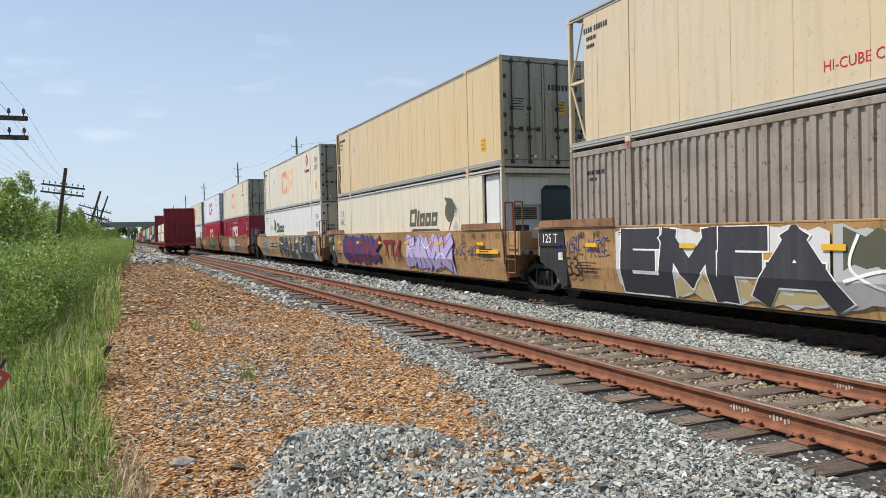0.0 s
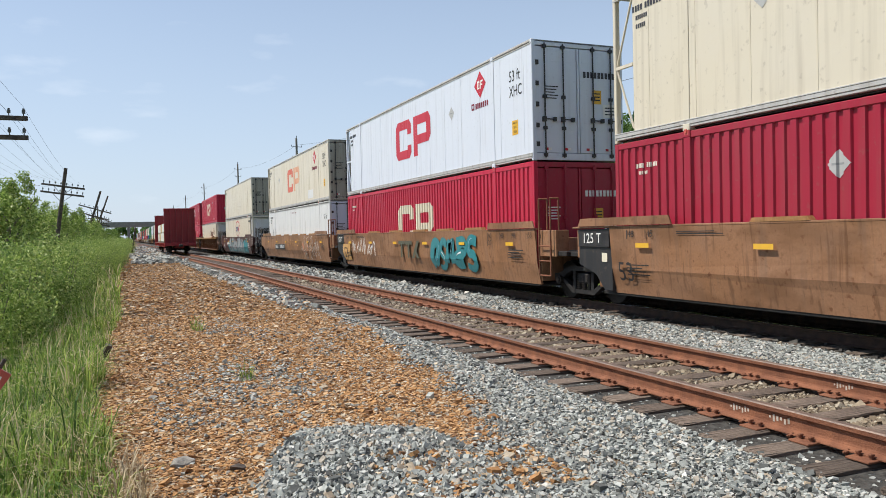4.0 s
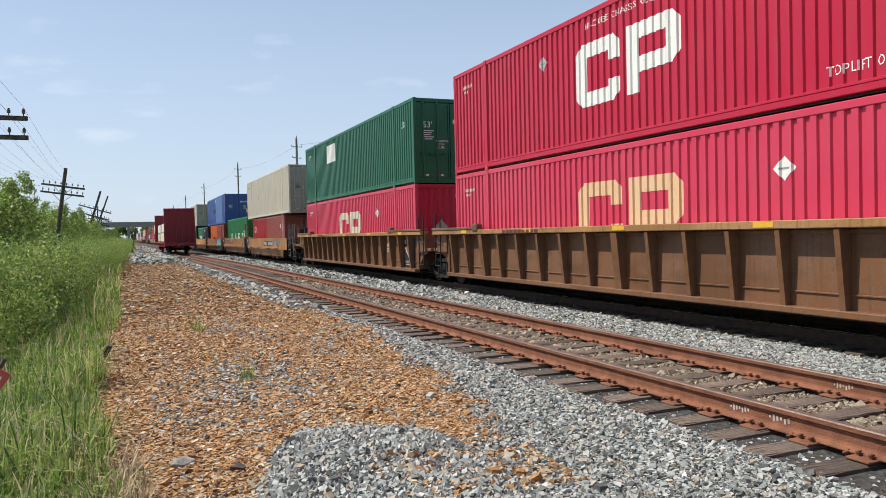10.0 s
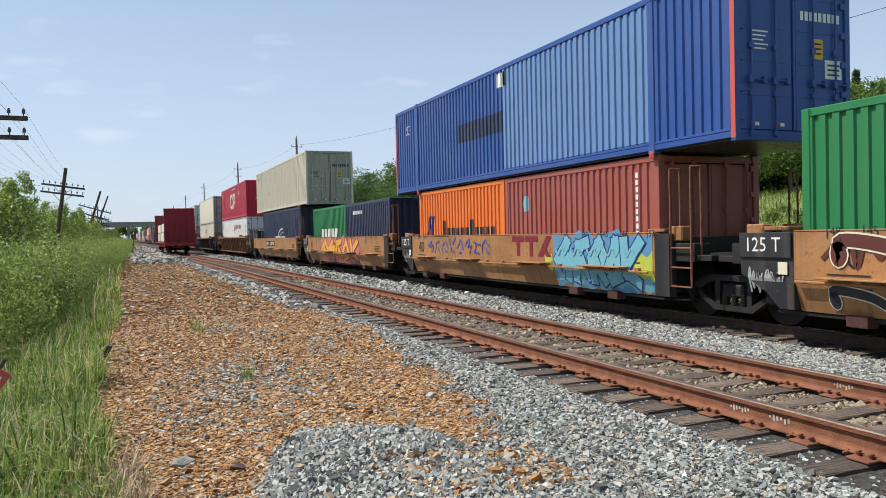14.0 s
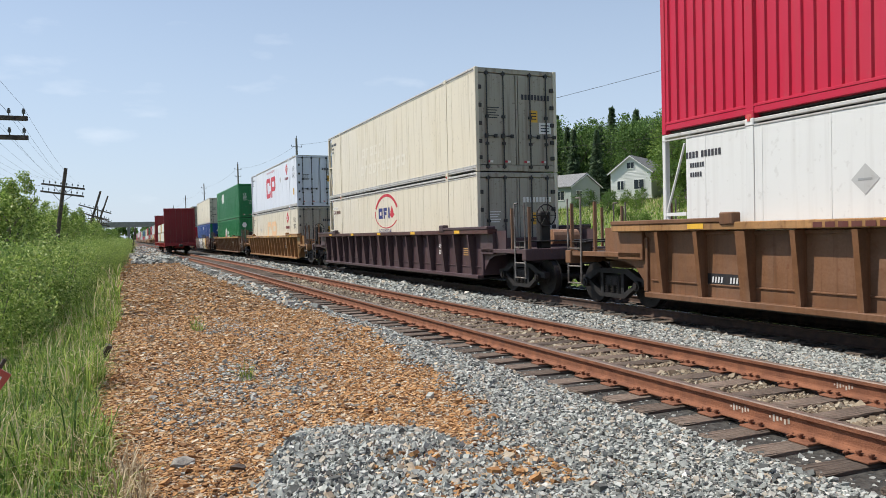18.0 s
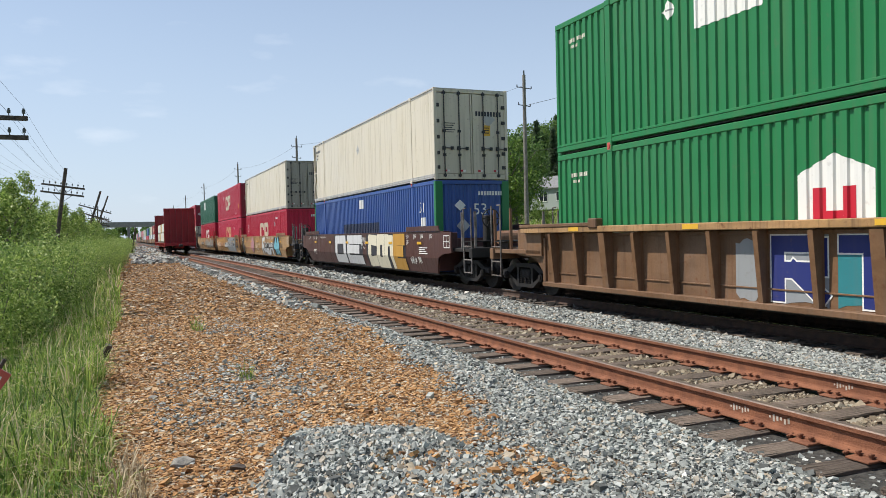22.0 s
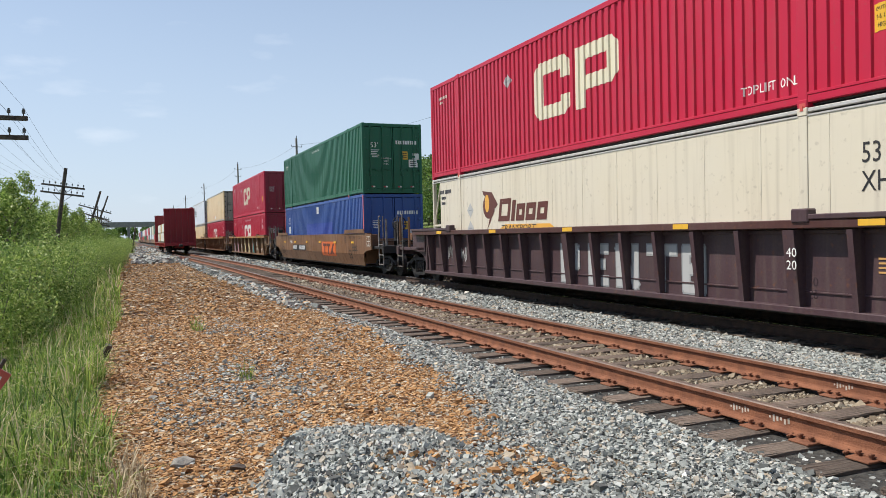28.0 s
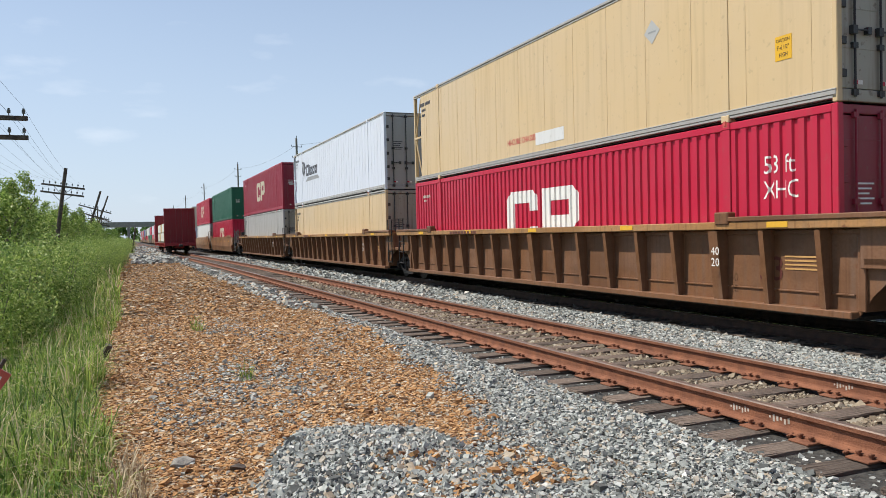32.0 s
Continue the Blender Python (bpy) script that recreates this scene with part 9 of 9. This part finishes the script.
def bulkhead_car():
    car = thing("bulkhead_flatcar", "dark red bulkhead flat car standing on the siding", "rail car")
    m = PAINT["car_red"]
    z = SIDING_Z
    for e in (-1, 1):
        y = e * 11.5
        b = part("bulkhead", kept(("bh", e), "bulkhead", m, lambda bm: box(bm, -1.42, 1.42, y - 0.06, y + 0.06, z + 1.1, z + 4.42, 0.02)), m, car, "tall dark red end bulkhead")
        for i in range(6):
            x = -1.38 + i * 0.552
            part("post", kept(("bhpost", e), "post", m, lambda bm: prism(bm, [(y + e * 0.06, z + 1.1), (y + e * 0.34, z + 1.1), (y + e * 0.20, z + 4.42), (y + e * 0.06, z + 4.42)], -0.06, 0.06)), m, b, at=pose(x, 0, 0))
        part("top_beam", kept(("bhtop", e), "top_beam", m, lambda bm: box(bm, -1.45, 1.45, y - 0.08, y + e * 0.24, z + 4.34, z + 4.48, 0.015)), m, b)
        part("end_sill", kept(("sill", e), "end_sill", m, lambda bm: box(bm, -1.45, 1.45, y + e * 0.1, y + e * 0.75, z + 0.80, z + 1.12, 0.02)), m, car)
        part("coupler", kept(("fcpl", e), "coupler", STEEL, lambda bm: (box(bm, -0.1, 0.1, y + e * 0.7, y + e * 1.3, z + 0.72, z + 0.92, 0.02), box(bm, -0.17, 0.17, y + e * 1.2, y + e * 1.5, z + 0.7, z + 0.96, 0.04))), STEEL, car)
        for s in (-1, 1):
            part("ladder", kept(("flad", e, s), "ladder", m, lambda bm: ([rod(bm, (s * 1.44, y + e * d, z + 0.4), (s * 1.44, y + e * d, z + 2.2), 0.02, 6) for d in (0.3, 0.7)] + [rod(bm, (s * 1.44, y + e * 0.3, z + q), (s * 1.44, y + e * 0.7, z + q), 0.018, 6) for q in (0.42, 0.8, 1.2, 1.6, 2.0)])), m, car)
        t = truck(car, e * 8.6)
        t.matrix_basis = pose(0, e * 8.6, z)
    part("deck", kept("deck", "deck", OLDWOOD, lambda bm: [box(bm, -1.4, 1.4, -11.4 + 0.3 * k, -11.12 + 0.3 * k, z + 1.1, z + 1.16) for k in range(76)]), OLDWOOD, car, "weathered plank deck")
    for s in (-1, 1):
        part("side_sill", kept(("fsill", s), "side_sill", m, lambda bm: (box(bm, s * 1.46, s * 1.36, -11.9, 11.9, z + 0.72, z + 1.12, 0.012), [box(bm, s * 1.5, s * 1.46, y - 0.08, y + 0.08, z + 0.8, z + 1.08) for y in np.arange(-10.8, 11, 1.2)])), m, car)
    part("centre_sill", kept("csill", "centre_sill", m, lambda bm: box(bm, -0.4, 0.4, -11.4, 11.4, z + 0.55, z + 1.1)), m, car)
    car.matrix_basis = pose(FX, FY, 0)
    return car


WHEELS_BEFORE = len(WHEELS)
flat = bulkhead_car()
del WHEELS[WHEELS_BEFORE:]
WRAP = paint("white_lumber_wrap", (0.70, 0.70, 0.62), wear=0.2)
BOARDS = grime("fresh_sawn_boards", (0.50, 0.36, 0.18), (0.62, 0.46, 0.25), 6.0, 0.8)
for i in range(5):
    for j, sx in enumerate((-0.68, 0.68)):
        for k in range(2):
            mt = WRAP if (i + j + k) % 3 else BOARDS
            ob = tagged(new("lumber_stack", kept(("lumber", k), "lumber_stack", mt, lambda bm: (box(bm, -0.6, 0.6, -1.6, 1.6, 0.1, 0.95, 0.02), [box(bm, -0.62, 0.62, y - 0.05, y + 0.05, 0.0, 0.1) for y in (-1.2, 0, 1.2)], [box(bm, -0.607, 0.607, y - 0.015, y + 0.015, 0.09, 0.957) for y in (-0.9, 0.9)]))), "strapped bundle of lumber on the flat car", "lumber", "lumber on the flat car")
            ob.matrix_basis = pose(FX + sx, FY - 8.8 + 3.4 * i, SIDING_Z + 1.16 + 0.955 * k)


# ---------------------------------------------------------------- telegraph line on the left
def arm_insulators(arm, n, half, mt):
    me = kept("insulator", "insulator", mt, lambda bm: (rod(bm, (0, 0, 0.0), (0, 0, 0.10), 0.012, 5), rod(bm, (0, 0, 0.09), (0, 0, 0.17), 0.04, 8), rod(bm, (0, 0, 0.17), (0, 0, 0.21), 0.028, 8)))
    for i in range(n):
        x = -half + 0.1 + i * (2 * half - 0.2) / (n - 1)
        if abs(x) > 0.15:
            part("insulator", me, mt, arm, at=pose(x, 0, 0.05))


GLASS = grime("insulator_glass", (0.05, 0.06, 0.055), (0.09, 0.10, 0.095), 5, 0.2)


def telegraph(x, y, h, lean_x, lean_y, arms, label, half=1.21, r=0.13):
    p = thing("telegraph_pole", label, "telegraph pole", "old telegraph poles")
    part("pole", kept(("tpole", h, r), "pole", OLDWOOD, lambda bm: bmesh.ops.create_cone(bm, cap_ends=True, segments=10, radius1=r * 1.15, radius2=r * 0.8, depth=h + 1.0, matrix=pose(0, 0, h / 2 - 0.5))), OLDWOOD, p)
    for z in arms:
        a = part("crossarm", kept(("arm", half), "crossarm", OLDWOOD, lambda bm: box(bm, -half, half, -0.16, -0.06, -0.05, 0.06, 0.006)), OLDWOOD, p, at=pose(0, 0, z))
        arm_insulators(a, 8, half, GLASS)
        for s in (-1, 1):
            part("brace", kept(("brace2", s), "brace", STEEL, lambda bm: rod(bm, (s * 0.55, -0.11, -0.02), (s * 0.05, -0.12, -0.5), 0.016, 5)), STEEL, p, at=pose(0, 0, z))
    p.matrix_basis = pose(x, y, ground_z(x, y)) @ pose(0, 0, 0, lean_y, lean_x, 0)
    return p


g0 = ground_z(-3.4, 52)
telegraph(-3.29, 21, 6.6, 0, 0, (5.55, 5.08), "old wooden telegraph pole with two crossarms")
telegraph(-4.2, 52, 6.22 - g0, 8.0, 0, (5.06 - g0, 4.6 - g0), "old wooden telegraph pole with two crossarms, leaning a little")
telegraph(-4.35, 83, 7.9, 17, 0, (6.0, 5.3), "leaning wooden telegraph pole with slanting crossarms", 1.55)
telegraph(-4.9, 114, 9.2, 19, 0, (5.9, 5.2), "leaning wooden telegraph pole with slanting crossarms", 1.55)
telegraph(-4.4, 145, 8.6, 2, 0, (6.4, 5.6), "distant wooden telegraph pole with crossarms", 1.5)
telegraph(-4.4, 178, 8.9, 0, 0, (6.6, 5.8), "distant wooden telegraph pole with crossarms", 1.5)


def wire(a, b, sag, r, label, group):
    cu = bpy.data.curves.new("wire", "CURVE")
    cu.dimensions, cu.bevel_depth, cu.bevel_resolution = "3D", r, 0
    sp = cu.splines.new("POLY")
    n = 14
    sp.points.add(n)
    for k in range(n + 1):
        f = k / n
        p = Vector(a).lerp(Vector(b), f)
        sp.points[k].co = (p.x, p.y, p.z - sag * 4 * f * (1 - f), 1)
    ob = new("wire", cu)
    cu.materials.append(STEEL)
    return tagged(ob, label, "wire", group)


for k in range(6):
    for z0, z1, in ((4.92, 5.32), (4.44, 4.86)):
        if k in (2, 3) and z0 < 4.5:
            continue
        off = -1.1 + 0.44 * k
        wire((-3.29 + off, 21, z0), (-3.55 + off, 52, z1 + 0.02 - 0.14 * off), 0.35, 0.0034, "thin sagging telegraph wire", "telegraph wires")
        wire((-3.1 + off, -10, z0 + 0.2), (-3.29 + off, 21, z0), 0.35, 0.0034, "thin sagging telegraph wire", "telegraph wires")


# ---------------------------------------------------------------- power poles behind the train
def power_pole(x, y, top, label):
    p = thing("utility_pole", label, "utility pole", "power poles behind the train")
    h = top - ground_z(x, y)
    greyw = MESHES.get("greywood") or grime("grey_pole_wood", (0.16, 0.14, 0.12), (0.27, 0.25, 0.22), 6, 0.9)
    MESHES["greywood"] = greyw
    part("pole", kept(("ppole", round(h, 1)), "pole", greyw, lambda bm: bmesh.ops.create_cone(bm, cap_ends=True, segments=10, radius1=0.17, radius2=0.11, depth=h + 0.6, matrix=pose(0, 0, h / 2 - 0.3))), greyw, p)
    for z, w in ((h - 0.9, 0.55), (h - 2.1, 0.45)):
        a = part("bracket", kept(("brk2", w), "bracket", STEEL, lambda bm: (rod(bm, (-w, 0, 0.06), (w, 0, -0.02), 0.03, 6), rod(bm, (-w, 0, 0.05), (-w, 0, 0.22), 0.035, 6), rod(bm, (w, 0, -0.02), (w, 0, 0.15), 0.035, 6))), STEEL, p, at=pose(0, 0, z))
    part("cap_insulator", kept("capins", "cap_insulator", GLASS, lambda bm: rod(bm, (0, 0, 0), (0, 0, 0.3), 0.05, 6)), GLASS, p, at=pose(0, 0, h))
    p.matrix_basis = pose(x, y, ground_z(x, y))


poles = [(25.4, 45, 12.2), (17.4, 80.7, 12.1), (17.4, 125.8, 13.6), (17.5, 183, 14.2), (17.5, 240, 14.5), (17.5, 300, 14.0)]
for x, y, top in poles:
    power_pole(x, y, top, "tall grey wooden utility pole")
for (xa, ya, za), (xb, yb, zb) in zip(poles, poles[1:]):
    wire((xa, ya, za - 0.7), (xb, yb, zb - 0.7), 0.7, 0.009, "long power line wire", "power wires")
wire((25.4, 45, 10.1), (34, -8, 12.0), 0.5, 0.012, "long power line wire", "power wires")
wire((25.4, 45, 7.0), (40, 0, 8.0), 0.6, 0.010, "long power line wire", "power wires")

# ---------------------------------------------------------------- houses on the slope
SHINGLE = grime("grey_shingles", (0.17, 0.17, 0.17), (0.28, 0.28, 0.28), 4.0, 0.9)
SIDING_W = paint("white_clapboard", (0.78, 0.78, 0.76), wear=0.08, fade=0.05)
SIDING_G = paint("sage_clapboard", (0.36, 0.40, 0.38), wear=0.08, fade=0.05)
PANE = grime("window_pane", (0.02, 0.025, 0.03), (0.04, 0.05, 0.06), 3.0, 0.08)


def house(label, wall, w, d, eave, ridge, windows, porch=False):
    """A small house; its gable faces -y, local x across the gable."""
    h = thing("house", label, "house")
    part("wall", kept(("hwall", w, d), "wall", wall, lambda bm: prism(bm, [(-w / 2, -0.6), (w / 2, -0.6), (w / 2, eave), (0, ridge), (-w / 2, eave)], 0.0, d, "y")), wall, h)
    for k in range(int(eave / 0.22)):
        part("clapboard", kept(("clap", w), "clapboard", wall, lambda bm: box(bm, -w / 2 - 0.012, w / 2 + 0.012, -0.02, 0.0, 0.0, 0.03)), wall, h, at=pose(0, 0, 0.2 + 0.22 * k))
    for s in (-1, 1):
        part("roof", kept(("hroof", w, d, s), "roof", SHINGLE, lambda bm: prism(bm, [(0, ridge + 0.02), (s * (w / 2 + 0.4), eave - (ridge - eave) * 0.8 / w + 0.02), (s * (w / 2 + 0.4), eave - (ridge - eave) * 0.8 / w + 0.16), (0, ridge + 0.18)], -0.35, d + 0.35, "y")), SHINGLE, h)
        part("fascia", kept(("fascia", w, d, s), "fascia", SIDING_W, lambda bm: prism(bm, [(0, ridge - 0.12), (s * (w / 2 + 0.38), eave - (ridge - eave) * 0.76 / w - 0.12), (s * (w / 2 + 0.38), eave - (ridge - eave) * 0.76 / w + 0.05), (0, ridge + 0.05)], -0.40, -0.36, "y")), SIDING_W, h)
    for x, z, ww, hh, side in windows:
        f = part("window", kept(("win", ww, hh), "window", SIDING_W, lambda bm: [box(bm, -ww / 2 - 0.08, ww / 2 + 0.08, -0.07, 0.02, -0.08, 0.0), box(bm, -ww / 2 - 0.08, ww / 2 + 0.08, -0.07, 0.02, hh, hh + 0.08), box(bm, -ww / 2 - 0.08, -ww / 2, -0.07, 0.02, 0, hh), box(bm, ww / 2, ww / 2 + 0.08, -0.07, 0.02, 0, hh), box(bm, -0.03, 0.03, -0.06, 0.02, 0, hh)]), SIDING_W, h,
                 at=pose(x, -0.01, z) if not side else pose(-w / 2 - 0.01, x, z, 0, 0, -90))
        part("pane", kept(("pane", ww, hh), "pane", PANE, lambda bm: box(bm, -ww / 2, ww / 2, -0.03, 0.0, 0, hh)), PANE, f)
    return h


a = house("small white clapboard house with a grey gable roof", SIDING_W, 6.4, 9.5, 3.6, 6.0, [(-1.6, 0.9, 1.0, 1.3, False), (1.3, 0.9, 1.5, 1.4, False), (0.0, 4.1, 1.1, 0.9, False), (2.0, 1.2, 1.1, 1.2, True), (6.0, 1.2, 1.4, 1.2, True)])
a.matrix_basis = pose(72.0, 95.0, 6.7, 0, 0, -56)
b = part("porch_roof", kept("porch", "porch_roof", SHINGLE, lambda bm: prism(bm, [(3.2, 3.0), (6.4, 2.5), (6.4, 2.65), (3.2, 3.2)], 0.6, 6.5, "y")), SHINGLE, a)
for yy in (0.9, 3.5, 6.2):
    part("porch_post", kept("porchpost", "porch_post", SIDING_W, lambda bm: box(bm, 6.1, 6.25, -0.08, 0.08, -0.4, 2.55)), SIDING_W, a, at=pose(0, yy, 0))
b = house("low sage-green house with a grey hip-like roof and white windows", SIDING_G, 7.5, 9.0, 3.0, 5.0, [(-1.8, 0.8, 1.3, 1.4, False), (1.6, 0.8, 1.3, 1.4, False), (2.2, 0.8, 1.6, 1.4, True), (5.8, 0.8, 1.6, 1.4, True)])
b.matrix_basis = pose(69.5, 103.5, 5.6, 0, 0, 18)

# ---------------------------------------------------------------- overpass far down the line
CONC = grime("overpass_concrete", (0.20, 0.20, 0.19), (0.28, 0.28, 0.27), 0.8, 0.9)
ov = thing("overpass", "grey concrete road overpass far down the line", "bridge")
part("deck", kept("ovdeck", "deck", CONC, lambda bm: box(bm, -60, 60, -5, 5, 9.0, 11.0, 0.05)), CONC, ov)
for s in (-1, 1):
    part("parapet", kept(("ovpar", s), "parapet", CONC, lambda bm: box(bm, -60, 60, s * 5, s * 4.6, 11.0, 11.9)), CONC, ov)
for x in (-22, 0.5, 22):
    part("pier", kept("ovpier", "pier", CONC, lambda bm: box(bm, -0.7, 0.7, -4, 4, -1.5, 9.0, 0.05)), CONC, ov, at=pose(x, 0, 0))
ov.matrix_basis = pose(2, 470, 0)
# wooded ridge on the horizon
V = []
for k in range(170):
    x = -420 + 5.2 * k + rnd.uniform(-2, 2)
    hgt = 13 + 5 * noise.noise(Vector((x * 0.02, 1.7, 0)))
    V.append(leaf_cloud(120, (x, 640 + rnd.uniform(-30, 30), hgt * 0.5), (6, 6, hgt * 0.5), 1.5, clumps=8, hollow=0.2))
V = np.concatenate(V)
tagged(new("far_woods", quads_mesh("far_woods", V, faces4(len(V) // 4), LEAF2)), "wooded ridge on the horizon beyond the overpass", "woods", "", "stuff")

# ---------------------------------------------------------------- small things on the bank
bm = bmesh.new()
bmesh.ops.create_cone(bm, cap_ends=True, segments=7, radius1=0.045, radius2=0.035, depth=1.1, matrix=pose(0, 0, 0.45, 14, 12))
tagged(new("wooden_stake", mesh_of(bm, "wooden_stake", OLDWOOD)), "weathered wooden stake stuck in the shale edge", "stake").matrix_basis = pose(1.05, 100, -0.2) @ Matrix.Diagonal((2.4, 2.4, 3.4, 1))
bm = bmesh.new()
box(bm, -0.045, 0.045, -0.05, 0.05, -0.2, 0.28, 0.01)
tagged(new("wooden_stump", mesh_of(bm, "wooden_stump", OLDWOOD)), "short weathered wooden post leaning at the shale edge", "post").matrix_basis = pose(-0.36, 12.2, -0.22, 12, 22, 10)
st_ = thing("marker_stake", "red and white painted marker tilting in the grass", "marker")
part("panel", kept("mpanel", "panel", PAINT["red_stripe"], lambda bm: prism(bm, [(-0.12, -0.10), (0.10, -0.12), (0.12, 0.08), (-0.10, 0.10)], -0.01, 0.01, "y")), PAINT["red_stripe"], st_)
part("white_mark", kept("mmark", "white_mark", SIDING_W, lambda bm: box(bm, -0.035, 0.06, -0.016, -0.011, -0.02, 0.03)), SIDING_W, st_)
part("stake", kept("mstake", "stake", OLDWOOD, lambda bm: rod(bm, (0.02, 0.02, -1.35), (0.0, 0.02, 0.18), 0.018, 6)), OLDWOOD, st_)
st_.matrix_basis = pose(-0.86, 6.0, 0.65, 0, 30, 0) @ Matrix.Diagonal((0.75, 1, 0.75, 1))


# ---------------------------------------------------------------- what moves
def motions():
    times = [2.0 * k for k in range(17)]
    for ob, s, z in MOVERS:
        walk(ob, [(t, pose(TRACK_X, s - run(t), z)) for t in times])
    # the wheels roll with the train; alike axles share one set of keys
    frames = [k / FPS for k in range(32 * FPS + 1)]
    first = {}
    for w, e in WHEELS:
        if e not in first:
            walk(w, [(t, pose(0, e * 0.89, 0.43, math.degrees(run(t) / 0.425) % 360.0)) for t in frames])
            first[e] = w
        else:
            w.rotation_mode = "QUATERNION"
            d = w.animation_data_create()
            d.action = first[e].animation_data.action
            d.action_slot = first[e].animation_data.action_slot


motions()
